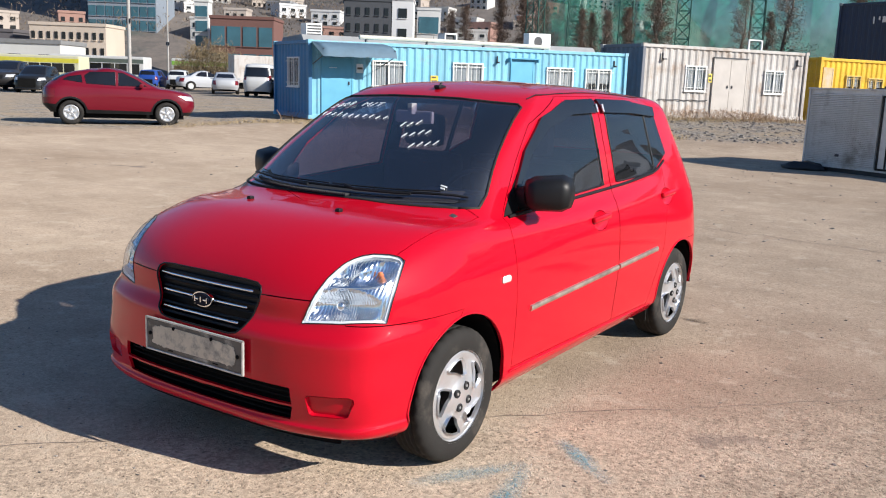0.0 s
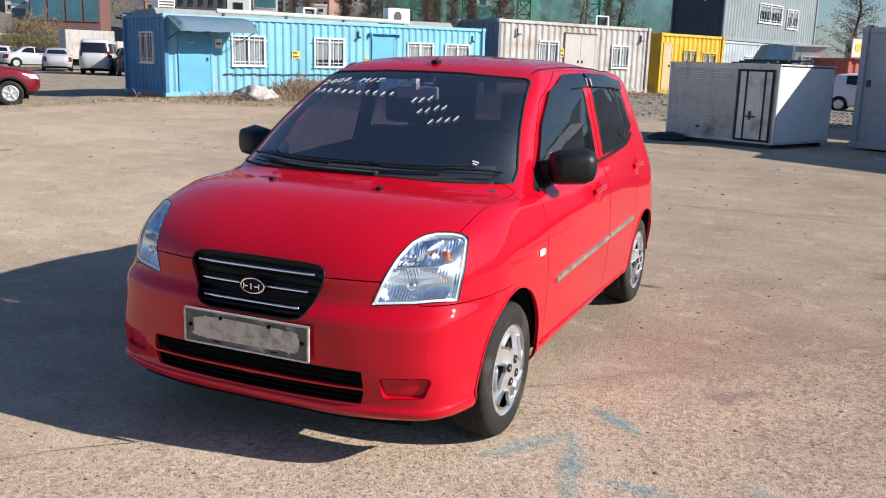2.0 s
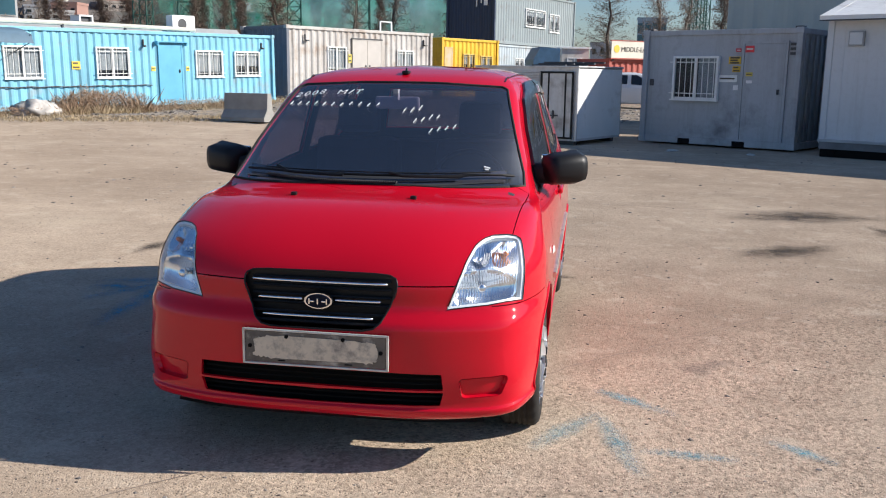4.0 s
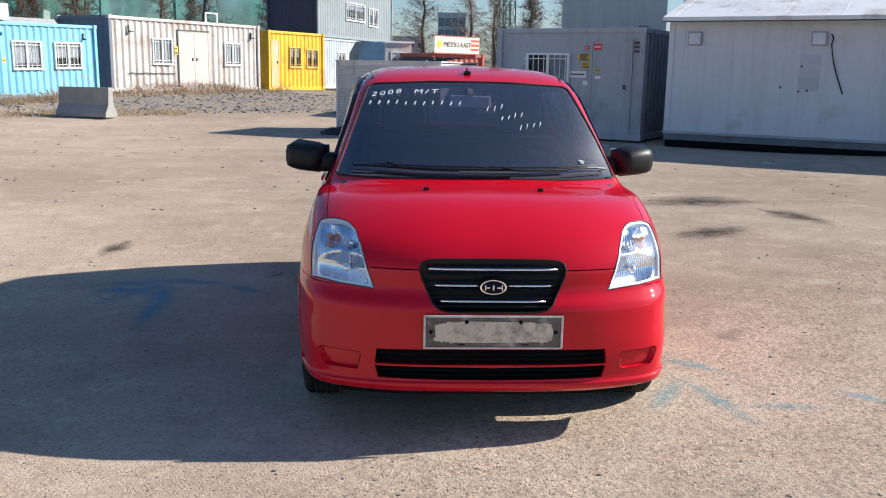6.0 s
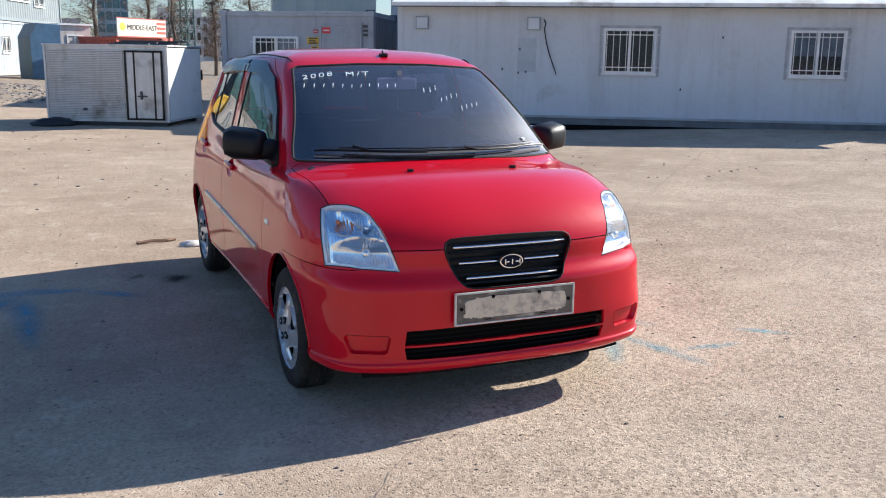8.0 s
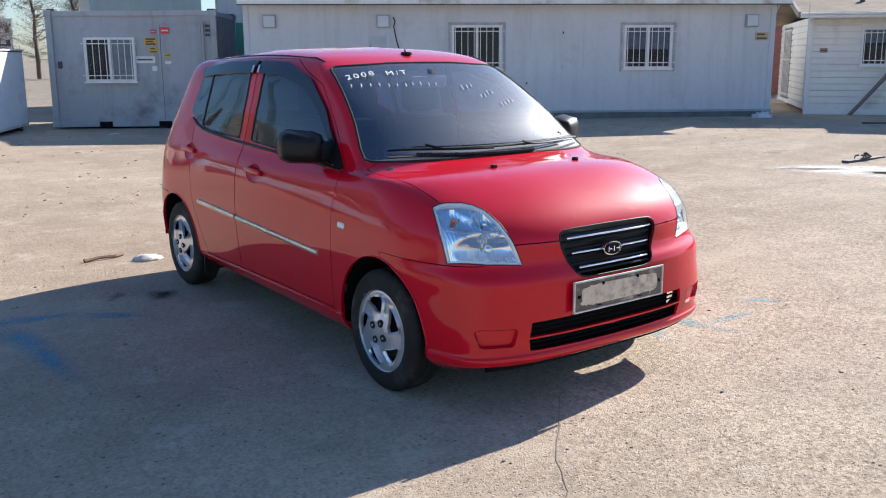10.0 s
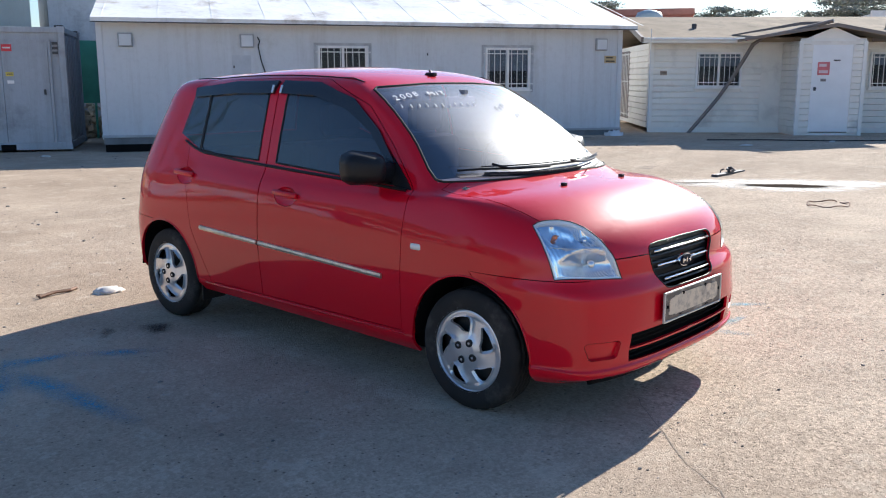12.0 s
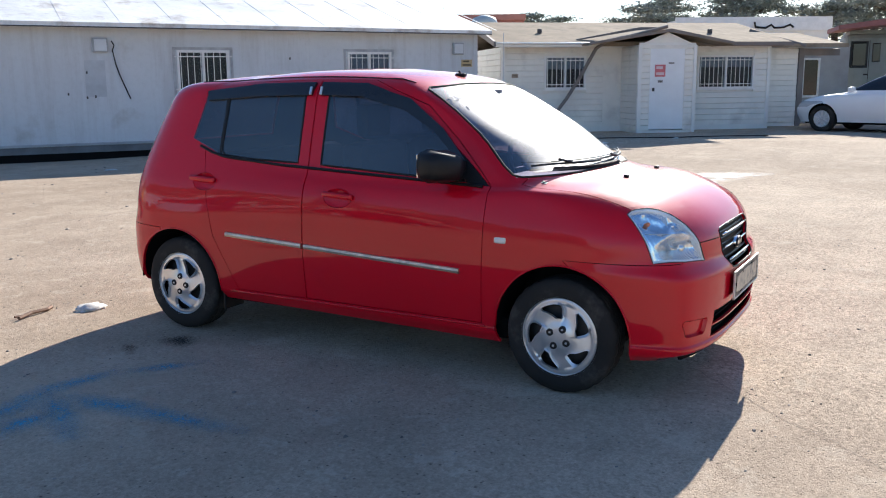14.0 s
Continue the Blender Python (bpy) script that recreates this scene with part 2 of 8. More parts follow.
def taper(points, radii, seg=8):
    """A round limb through the points, its girth changing from point to point."""
    bm = bmesh.new()
    rings = []
    for p, r in zip(points, radii):
        rings.append([bm.verts.new((p[0] + r * math.cos(2 * math.pi * k / seg), p[1] + r * math.sin(2 * math.pi * k / seg), p[2])) for k in range(seg)])
    for u, w in zip(rings, rings[1:]):
        for k in range(seg):
            bm.faces.new((u[k], u[(k + 1) % seg], w[(k + 1) % seg], w[k]))
    bm.faces.new(rings[-1])
    return bm


def lathe(profile, seg=48):
    """Turned about the x axis: profile of (x, radius)."""
    bm = bmesh.new()
    rings = []
    for x, r in profile:
        if r < 1e-5:
            rings.append([bm.verts.new((x, 0, 0))])
        else:
            rings.append([bm.verts.new((x, r * math.cos(2 * math.pi * k / seg), r * math.sin(2 * math.pi * k / seg))) for k in range(seg)])
    for u, v in zip(rings, rings[1:]):
        for k in range(seg):
            q = [u[k % len(u)], u[(k + 1) % len(u)], v[(k + 1) % len(v)], v[k % len(v)]]
            q = [w for i, w in enumerate(q) if w not in q[:i]]
            if len(q) > 2:
                bm.faces.new(q)
    return bm


def prism(poly, lo, hi, axes=(1, 2)):
    """A polygon in two axes, drawn out from lo to hi along the third."""
    bm = bmesh.new()
    third = 3 - axes[0] - axes[1]
    def at(p, h):
        c = [0, 0, 0]
        c[axes[0]], c[axes[1]], c[third] = p[0], p[1], h
        return bm.verts.new(c)
    a, b = [at(p, lo) for p in poly], [at(p, hi) for p in poly]
    bm.faces.new(a[::-1])
    bm.faces.new(b)
    for i in range(len(poly)):
        j = (i + 1) % len(poly)
        bm.faces.new((a[i], a[j], b[j], b[i]))
    return bm


# ---- car shells: rings of a body from sill to roof ----
def ring_points(r, n_arc, n_side):
    """One half of a ring, from the middle of the nose along the side to the middle of the tail."""
    yf, zf, yfs, wf, zfs, wm, zm, yrs, wr, zrs, yr, zr, nf, nr = r
    out = []
    for i in range(n_arc):
        a = math.pi / 2 * i / n_arc
        s, c = math.sin(a), math.cos(a)
        out.append(Vector((wf * s ** (2 / nf), yfs + (yf - yfs) * c ** (2 / nf), zf + (zfs - zf) * s * s)))
    for i in range(n_side + 1):
        q = i / n_side
        l0, l1, l2 = 2 * (q - 0.5) * (q - 1), 4 * q * (1 - q), 2 * q * (q - 0.5)
        out.append(Vector((wf * l0 + wm * l1 + wr * l2, yfs + (yrs - yfs) * q, zfs * l0 + zm * l1 + zrs * l2)))
    for i in range(1, n_arc + 1):
        a = math.pi / 2 * (1 - i / n_arc)
        s, c = math.sin(a), math.cos(a)
        out.append(Vector((wr * s ** (2 / nr), yrs + (yr - yrs) * c ** (2 / nr), zr + (zrs - zr) * s * s)))
    return out


def shell(rings, ridge, steps=5, n_arc=26, n_side=44):
    """Half of a car body (x >= 0) as a smooth sheet through the rings; ridge: y, z of the roof's middle, front and back."""
    rows = [ring_points(r, n_arc, n_side) for r in rings]
    (y0, z0), (y1, z1) = ridge
    n = len(rows[0])
    rows.append([Vector((0, y0 + (y1 - y0) * i / (n - 1), z0 + (z1 - z0) * i / (n - 1) + .014 * math.sin(math.pi * i / (n - 1)))) for i in range(n)])
    fine = []
    for k in range(len(rows) - 1):
        p0, p1, p2, p3 = rows[max(k - 1, 0)], rows[k], rows[k + 1], rows[min(k + 2, len(rows) - 1)]
        for s in range(steps):
            t = s / steps
            row = []
            for a, b, c, d in zip(p0, p1, p2, p3):
                l0, l1, l2 = max((b - a).length, 1e-4) ** 0.5, max((c - b).length, 1e-4) ** 0.5, max((d - c).length, 1e-4) ** 0.5
                m1 = ((b - a) / l0 - (c - a) / (l0 + l1) + (c - b) / l1) * l1 if l0 > 0.02 else c - b
                m2 = ((c - b) / l1 - (d - b) / (l1 + l2) + (d - c) / l2) * l1 if l2 > 0.02 else c - b
                h = t * t * (3 - 2 * t)
                row.append(b * (1 - h) + c * h + m1 * (t * (1 - t) ** 2) - m2 * (t * t * (1 - t)))
            row[0].x = row[-1].x = 0
            fine.append(row)
    fine.append(rows[-1])
    bm = bmesh.new()
    vs = [[bm.verts.new(p) for p in row] for row in fine]
    for u, v in zip(vs, vs[1:]):
        for i in range(n - 1):
            bm.faces.new((u[i], u[i + 1], v[i + 1], v[i]))
    bmesh.ops.remove_doubles(bm, verts=bm.verts, dist=1e-5)
    bm.faces.layers.int.new("panel")
    return bm


def cut_round(bm, pts, way, label, test, over=(0,)):
    """The same for a convex outline in space, cut along the direction way."""
    lay = bm.faces.layers.int["panel"]
    inside = [f for f in bm.faces if f[lay] in over and test(f)]
    pts, way = [Vector(p) for p in pts], Vector(way).normalized()
    mid = sum(pts, Vector()) / len(pts)
    for a, b in zip(pts, pts[1:] + pts[:1]):
        no = (b - a).cross(way).normalized()
        if no.dot(mid - a) > 0:
            no = -no
        geom = list({e for f in inside for e in f.edges}) + list({v for f in inside for v in f.verts}) + inside
        res = bmesh.ops.bisect_plane(bm, geom=geom, dist=1e-5, plane_co=a, plane_no=no)
        inside = [f for f in res["geom"] if isinstance(f, bmesh.types.BMFace) and (f.calc_center_median() - a).dot(no) < 0]
    for f in inside:
        f[lay] = label


def cut(bm, poly, axes, label, test, over=(0,)):
    """Cuts a convex polygon, seen along one axis, out of the sheet and gives its faces the label."""
    lay = bm.faces.layers.int["panel"]
    inside = [f for f in bm.faces if f[lay] in over and test(f)]
    area = sum(a[0] * b[1] - b[0] * a[1] for a, b in zip(poly, poly[1:] + poly[:1]))
    if area < 0:
        poly = poly[::-1]
    for a, b in zip(poly, poly[1:] + poly[:1]):
        co, no = [0, 0, 0], [0, 0, 0]
        co[axes[0]], co[axes[1]] = a
        no[axes[0]], no[axes[1]] = b[1] - a[1], a[0] - b[0]
        co, no = Vector(co), Vector(no).normalized()
        geom = list({e for f in inside for e in f.edges}) + list({v for f in inside for v in f.verts}) + inside
        res = bmesh.ops.bisect_plane(bm, geom=geom, dist=1e-5, plane_co=co, plane_no=no)
        inside = [f for f in res["geom"] if isinstance(f, bmesh.types.BMFace) and (f.calc_center_median() - co).dot(no) < 0]
        if not inside:
            return
    for f in inside:
        f[lay] = label


def panel(src, labels, both=False, side=1, gap=0.0022, depth=0.012):
    """The faces with these labels as a sheet metal panel with turned-in edges; side -1: the mirrored one, both: the two joined."""
    lay = src.faces.layers.int["panel"]
    bm = bmesh.new()
    src.normal_update()
    for sgn in ((1, -1) if both else (side,)):
        made = {}
        for f in src.faces:
            if f[lay] in labels:
                q = []
                for v in f.verts:
                    if v not in made:
                        made[v] = bm.verts.new((v.co.x * sgn, v.co.y, v.co.z))
                    q.append(made[v])
                bm.faces.new(q if sgn > 0 else q[::-1])
    if both:
        bmesh.ops.remove_doubles(bm, verts=[v for v in bm.verts if abs(v.co.x) < 1e-4], dist=2e-4)
    bm.normal_update()
    edges = [e for e in bm.edges if e.is_boundary]
    shift = {}
    for e in edges:
        f = e.link_faces[0]
        inw = f.normal.cross(e.verts[1].co - e.verts[0].co).normalized()
        if inw.dot(f.calc_center_median() - e.verts[0].co) < 0:
            inw = -inw
        for v in e.verts:
            if abs(v.co.x) > 1e-4 or not both:
                shift.setdefault(v, []).append(inw)
    nrm = {v: v.normal.copy() for v in bm.verts if any(e.is_boundary for e in v.link_edges)}
    for v, ins in shift.items():
        d = sum(ins, Vector())
        if d.length > 1e-6:
            v.co += d.normalized() * gap
    if depth:
        low = {v: bm.verts.new(v.co - n * depth) for v, n in nrm.items()}
        for e in edges:
            a, b = e.verts
            f = e.link_faces[0]
            loop = [l for l in f.loops if l.edge == e][0]
            a, b = loop.vert, loop.link_loop_next.vert
            bm.faces.new((b, a, low[a], low[b]))
    return bm


def link_panel(name, bm, material, parent, label="", sharp=True):
    """Smooth over the sheet, sharp at its turned edge."""
    me = bpy.data.meshes.new(name)
    bm.normal_update()
    for f in bm.faces:
        f.smooth = True
    for e in bm.edges:
        if len(e.link_faces) == 2 and e.calc_face_angle(0) > 0.9:
            e.smooth = False
    bm.to_mesh(me)
    bm.free()
    me.materials.append(material)
    ob = new(name, me)
    ob.parent = parent
    if label:
        ob["label"] = label
    return ob


# ---- the red hatchback ----
HATCH = (
    (-1.70, .172, -1.15, .748, .188, .735, .205, 1.15, .735, .22, 1.62, .27, 3.6, 4.2),
    (-1.794, .220, -1.15, .786, .232, .768, .252, 1.15, .778, .268, 1.70, .33, 3.8, 4.2),
    (-1.806, .247, -1.15, .792, .262, .773, .268, 1.15, .783, .281, 1.706, .35, 3.8, 4.2),
    (-1.798, .258, -1.15, .788, .274, .775, .277, 1.15, .786, .29, 1.71, .36, 3.8, 4.2),
    (-1.812, .36, -1.15, .796, .37, .786, .38, 1.15, .795, .40, 1.725, .45, 3.7, 4.2),
    (-1.818, .48, -1.15, .799, .50, .797, .50, 1.15, .800, .52, 1.72, .56, 3.3, 4.2),
    (-1.814, .560, -1.15, .801, .575, .800, .57, 1.15, .801, .59, 1.712, .63, 3.2, 4.2),
    (-1.783, .612, -1.15, .797, .625, .80, .63, 1.15, .799, .65, 1.692, .69, 3.0, 4.2),
)
HATCH += (
    (-1.772, .715, -1.12, .79, .735, .796, .74, 1.14, .788, .77, 1.68, .80, 2.9, 4.2),
    (-1.695, .815, -1.08, .768, .825, .786, .83, 1.14, .768, .87, 1.66, .90, 2.8, 4.2),
    (-1.48, .931, -1.0, .743, .906, .766, .89, 1.14, .742, .95, 1.63, .98, 2.5, 4.2),
    (-1.13, .985, -.86, .704, .946, .735, .945, 1.12, .708, 1.05, 1.60, 1.06, 2.2, 4.2),
    (-.80, 1.19, -.60, .627, 1.17, .668, 1.20, 1.06, .648, 1.22, 1.52, 1.24, 2.4, 4.4),
    (-.37, 1.408, -.25, .55, 1.392, .598, 1.40, 1.00, .580, 1.388, 1.43, 1.385, 2.6, 4.4),
    (-.15, 1.452, -.05, .44, 1.445, .48, 1.45, .85, .455, 1.437, 1.28, 1.43, 2.4, 3.6),
)


def full_corners(bm):
    """Square the front corners of the hatchback's half shell and crown its roof a little."""
    bm.normal_update()
    bm.faces.ensure_lookup_table()
    f = bm.faces[len(bm.faces) // 3]
    if f.normal.dot(f.calc_center_median() - Vector((0, 0, 0.6))) < 0:
        bmesh.ops.reverse_faces(bm, faces=bm.faces)
        bm.normal_update()
    moves = []
    for v in bm.verts:
        if v.co.z > 1.40:
            moves.append((v, Vector((0, 0, .013 * min(1, (v.co.z - 1.40) / .05) * max(0, 1 - ((v.co.y - .15) / .95) ** 2)))))
        n, flat = v.normal, math.hypot(v.normal.x, v.normal.y)
        if v.co.y > -1.05 or v.co.z > 1.0 or flat < .3:
            continue
        phi = math.degrees(math.atan2(-n.y, abs(n.x)))
        w = math.exp(-((phi - 46) / 20) ** 2) * min(1, (flat - .3) / .35) * min(1, max(0, (1.0 - v.co.z) / .15))
        moves.append((v, Vector((n.x, n.y, 0)) / flat * .026 * w))
    for v, d in moves:
        v.co += d
    bm.normal_update()
    return bm


BODY = full_corners(shell(HATCH, ((0.0, 1.472), (0.95, 1.462))))
car = empty("red_hatchback", pose(0.016, 0, 0), "glossy red five-door hatchback parked on bare concrete", "car")


def circle(y, z, r, n=28):
    return [(y + r * math.cos(2 * math.pi * k / n), z + r * math.sin(2 * math.pi * k / n)) for k in range(n)]


side = lambda f: f.calc_center_median().x > 0.30 and abs(f.normal.x) > 0.15
nose = lambda f: f.calc_center_median().y < -1.2
nose_top = lambda f: f.calc_center_median().y < -.85
# wheel arches (label 9 is dropped)
cut(BODY, circle(-1.180, .276, .324), (1, 2), 9, lambda f: f.calc_center_median().x > 0.55)
cut(BODY, circle(1.187, .282, .317), (1, 2), 9, lambda f: f.calc_center_median().x > 0.55)
# lamps, grille, plate recess, lower intake
LAMP = [(.457, -1.728, .612), (.59, -1.66, .615), (.718, -1.576, .628), (.713, -1.515, .738), (.700, -1.455, .838), (.680, -1.462, .850), (.650, -1.478, .856), (.60, -1.51, .855), (.565, -1.545, .846), (.535, -1.585, .822), (.506, -1.64, .768), (.481, -1.685, .700)]
cut_round(BODY, LAMP, (.42, -.80, .42), 1, lambda f: f.calc_center_median().y < -1.2 and f.calc_center_median().x > .3)
cut(BODY, [(-.1, .543), (.17, .544), (.208, .552), (.235, .574), (.262, .628), (.284, .686), (.287, .708), (.279, .726), (.257, .737), (.20, .741), (-.1, .744)], (0, 2), 2, nose)
cut(BODY, [(-.1, .325), (.458, .330), (.452, .388), (-.1, .395)], (0, 2), 3, nose)
cut(BODY, [(-.1, .258), (.446, .270), (.458, .318), (-.1, .312)], (0, 2), 3, nose)
cut(BODY, [(.536, .299), (.652, .305), (.664, .312), (.684, .362), (.682, .374), (.670, .380), (.526, .372), (.517, .362), (.526, .306)], (0, 2), 4, nose)
# windscreen, side glass
cut(BODY, [(-.1, .985), (.50, .975), (.668, .972), (.655, 1.02), (.528, 1.372), (.50, 1.386), (.2, 1.402), (-.1, 1.404)], (0, 2), 5, lambda f: f.calc_center_median().y < -.2 and f.normal.z > .1 and f.normal.y < -.3)
cut(BODY, [(-.66, .945), (.185, .995), (.185, 1.392), (-.03, 1.392), (-.30, 1.315), (-.53, 1.135)], (1, 2), 6, side)
cut(BODY, [(.335, 1.000), (.70, 1.012), (.875, 1.030), (.875, 1.378), (.335, 1.394)], (1, 2), 7, side)
cut(BODY, [(.895, 1.034), (1.105, 1.112), (1.055, 1.355), (.895, 1.376)], (1, 2), 8, side)
cut(BODY, [(-.79, .93), (-.665, .942), (-.535, 1.14), (-.60, 1.09)], (1, 2), 10, side)
cut(BODY, [(.874, 1.028), (.896, 1.034), (.896, 1.378), (.874, 1.380)], (1, 2), 22, side)
# rear window
cut(BODY, [(-.1, 1.07), (.52, 1.07), (.46, 1.33), (-.1, 1.34)], (0, 2), 11, lambda f: f.calc_center_median().y > 1.0 and f.normal.y > .3)
# handle dishes, doors
for yh, zh in ((.04, .835), (.967, .877)):
    cut(BODY, [(yh + .084 * math.cos(k * math.pi / 10), zh + .047 * math.sin(k * math.pi / 10)) for k in range(20)], (1, 2), 18 if yh < .5 else 19, side)
cut(BODY, [(-.783, .285), (.262, .285), (.262, 1.43), (-.06, 1.425), (-.40, 1.30), (-.60, 1.13), (-.80, .93)], (1, 2), 12, side)
cut(BODY, [(.266, .285), (.83, .285), (.86, .42), (.915, .62), (1.00, .78), (1.12, 1.05), (1.14, 1.12), (1.10, 1.36), (1.0, 1.415), (.266, 1.43)], (1, 2), 13, side)
# bonnet, bumpers
cut(BODY, [(-.1, -2.0), (.55, -2.0), (.668, -1.46), (.690, -.93), (.66, -.90), (.5, -.98), (-.1, -1.085)], (0, 1), 20, lambda f: f.calc_center_median().z > .58 and f.calc_center_median().y < -.85 and f.normal.z > .02)
cut(BODY, [(-.1, .699), (.9, .703), (.9, 1.2), (-.1, 1.2)], (0, 2), 14, nose_top, (20,))
cut(BODY, [(-.1, .1), (.9, .1), (.9, .72), (-.1, .72)], (0, 2), 15, nose_top, (20,))
cut(BODY, [(-.1, .1), (.9, .1), (.9, .626), (-.1, .624)], (0, 2), 15, lambda f: f.calc_center_median().y < -1.2)
cut(BODY, [(1.30, .1), (2.0, .1), (2.0, .62), (1.30, .60)], (1, 2), 16, lambda f: f.calc_center_median().y > 1.2)
cut(BODY, [(-.1, .62), (.62, .64), (.63, .95), (.58, 1.30), (.5, 1.37), (-.1, 1.38)], (0, 2), 17, lambda f: f.calc_center_median().y > 1.2 and f.normal.y > .3)

link_panel("body", panel(BODY, (0,), both=True, gap=0.0015), M_RED, car)
link_panel("bonnet", panel(BODY, (14,), both=True), M_RED, car)
link_panel("front_bumper", panel(BODY, (15,), both=True), M_RED, car)
link_panel("rear_bumper", panel(BODY, (16,), both=True), M_RED, car)
link_panel("tailgate", panel(BODY, (17,), both=True), M_RED, car)
link_panel("windscreen", panel(BODY, (5,), both=True, gap=-0.002, depth=0.0), M_SHIELD, car, "tinted windscreen")
link_panel("rear_window", panel(BODY, (11,), both=True, gap=-0.002, depth=0.0), M_REAR, car, "dark tinted rear window")
for sgn in (1, -1):
    fd = link_panel("front_door", panel(BODY, (12,), side=sgn), M_RED, car)
    rd = link_panel("rear_door", panel(BODY, (13,), side=sgn), M_RED, car)
    link_panel("window_glass", panel(BODY, (6,), side=sgn, gap=-.003, depth=0.0), M_GLASS, fd, "dark tinted glass")
    link_panel("window_glass", panel(BODY, (7,), side=sgn, gap=-.003, depth=0.0), M_GLASS, rd, "dark tinted glass")
    link_panel("quarter_glass", panel(BODY, (8,), side=sgn, gap=-.003, depth=0.0), M_GLASS, rd, "dark tinted glass")
    link_panel("window_divider", panel(BODY, (22,), side=sgn, gap=-.002, depth=.008), M_BLACK, rd, "black window divider")
    link_panel("mirror_sail", panel(BODY, (10,), side=sgn, gap=.001), M_BLACK, fd, "black plastic corner")


# ---- parts of the hatchback ----
def loops(bm):
    """The boundary of a sheet as ordered loops of places."""
    todo = {e for e in bm.edges if e.is_boundary}
    out = []
    while todo:
        e = todo.pop()
        run = [e.verts[0], e.verts[1]]
        while True:
            nxt = [q for q in run[-1].link_edges if q in todo]
            if not nxt:
                break
            todo.discard(nxt[0])
            run.append(nxt[0].other_vert(run[-1]))
        out.append([v.co.copy() for v in run])
    return out


def thin(pts, step):
    out = [pts[0]]
    for p in pts[1:]:
        if (p - out[-1]).length > step:
            out.append(p)
    return out


def trim(src, labels, r, material, parent, name, sgn=1, both=False, step=0.03, lift=0.0, label=""):
    sheet = panel(src, labels, both=both, side=sgn, gap=0.0, depth=0.0)
    run = max(loops(sheet), key=len)
    sheet.free()
    run = thin(run, step)
    run.append(run[0])
    return part(name, pipe(run, r, 6), material, parent, label, smooth=True)


def rim_strip(src, labels, width, sink, sgn=1):
    """A flat band just inside the boundary of a panel, sunk a little under it."""
    sheet = panel(src, labels, side=sgn, gap=0.0, depth=0.0)
    sheet.normal_update()
    mid = sum((v.co for v in sheet.verts), Vector()) / len(sheet.verts)
    bm = bmesh.new()
    run = max(loops(sheet), key=len)
    nrm = sum((f.normal for f in sheet.faces), Vector()).normalized()
    if nrm.y > 0:
        nrm = -nrm
    sheet.free()
    run = thin(run, .012)
    n = len(run)
    a, b, c = [], [], []
    for k, p in enumerate(run):
        t = (run[(k + 1) % n] - run[k - 1]).normalized()
        inw = nrm.cross(t).normalized()
        if inw.dot(mid - p) < 0:
            inw = -inw
        a.append(bm.verts.new(p - nrm * sink))
        b.append(bm.verts.new(p + inw * width - nrm * sink))
        c.append(bm.verts.new(p + inw * width * 1.25 - nrm * (sink + .03)))
    for k in range(n):
        bm.faces.new((a[k], a[(k + 1) % n], b[(k + 1) % n], b[k]))
        bm.faces.new((b[k], b[(k + 1) % n], c[(k + 1) % n], c[k]))
    return bm


def surface_at(bm, x, y=None, z=None):
    """Place and outward normal of the body half at x with y (from above) or z (from the front or the side) given."""
    from_top = z is None
    best = None
    for f in bm.faces:
        c = f.calc_center_median()
        if from_top:
            d = (c.x - abs(x)) ** 2 + (c.y - y) ** 2
            if f.normal.z < 0.1:
                continue
        elif x is None:
            d = (c.y - y) ** 2 + (c.z - z) ** 2
            if c.x < 0.3:
                continue
        else:
            d = (c.x - abs(x)) ** 2 + (c.z - z) ** 2
            if c.y > -0.2 or f.normal.y > -0.05:
                continue
        if best is None or d < best[0]:
            best = (d, f)
    f = best[1]
    p, n = f.calc_center_median(), f.normal.copy()
    if from_top:
        p = Vector((abs(x), y, p.z - (n.x * (abs(x) - p.x) + n.y * (y - p.y)) / n.z))
    elif x is None:
        p = Vector((p.x - (n.y * (y - p.y) + n.z * (z - p.z)) / n.x, y, z))
    else:
        p = Vector((abs(x), p.y - (n.x * (abs(x) - p.x) + n.z * (z - p.z)) / n.y, z))
    if x is not None and x < 0:
        p.x, n.x = -p.x, -n.x
    return p, n


FULL = full_corners(shell(HATCH, ((0.0, 1.472), (0.95, 1.462))))
FULL.faces.ensure_lookup_table()

# lining and floor under the sheet metal
lining = FULL.copy()
lay9 = lining.faces.layers.int["panel"]
for v in lining.verts:
    v.co -= v.normal * 0.016
cut(lining, circle(-1.180, .276, .331), (1, 2), 9, lambda f: f.calc_center_median().x > 0.5)
cut(lining, circle(1.187, .282, .324), (1, 2), 9, lambda f: f.calc_center_median().x > 0.5)
for hole in ([(-.70, .94), (.195, .99), (.195, 1.398), (-.03, 1.398), (-.30, 1.322), (-.54, 1.142)], [(.325, .995), (.88, 1.025), (.88, 1.384), (.325, 1.400)], [(.89, 1.03), (1.112, 1.108), (1.062, 1.36), (.89, 1.382)]):
    cut(lining, hole, (1, 2), 9, lambda f: f.calc_center_median().x > 0.3 and f.normal.x > .15)
cut(lining, [(-.1, .96), (.70, .96), (.535, 1.40), (-.1, 1.41)], (0, 2), 9, lambda f: f.normal.y < -.2 and f.calc_center_median().z > .95)
cut(lining, [(-.1, 1.06), (.525, 1.06), (.465, 1.34), (-.1, 1.35)], (0, 2), 9, lambda f: f.normal.y > .2 and f.calc_center_median().z > .95)
cut(lining, [(.43, .59), (.78, .60), (.78, .87), (.43, .87)], (0, 2), 9, nose)
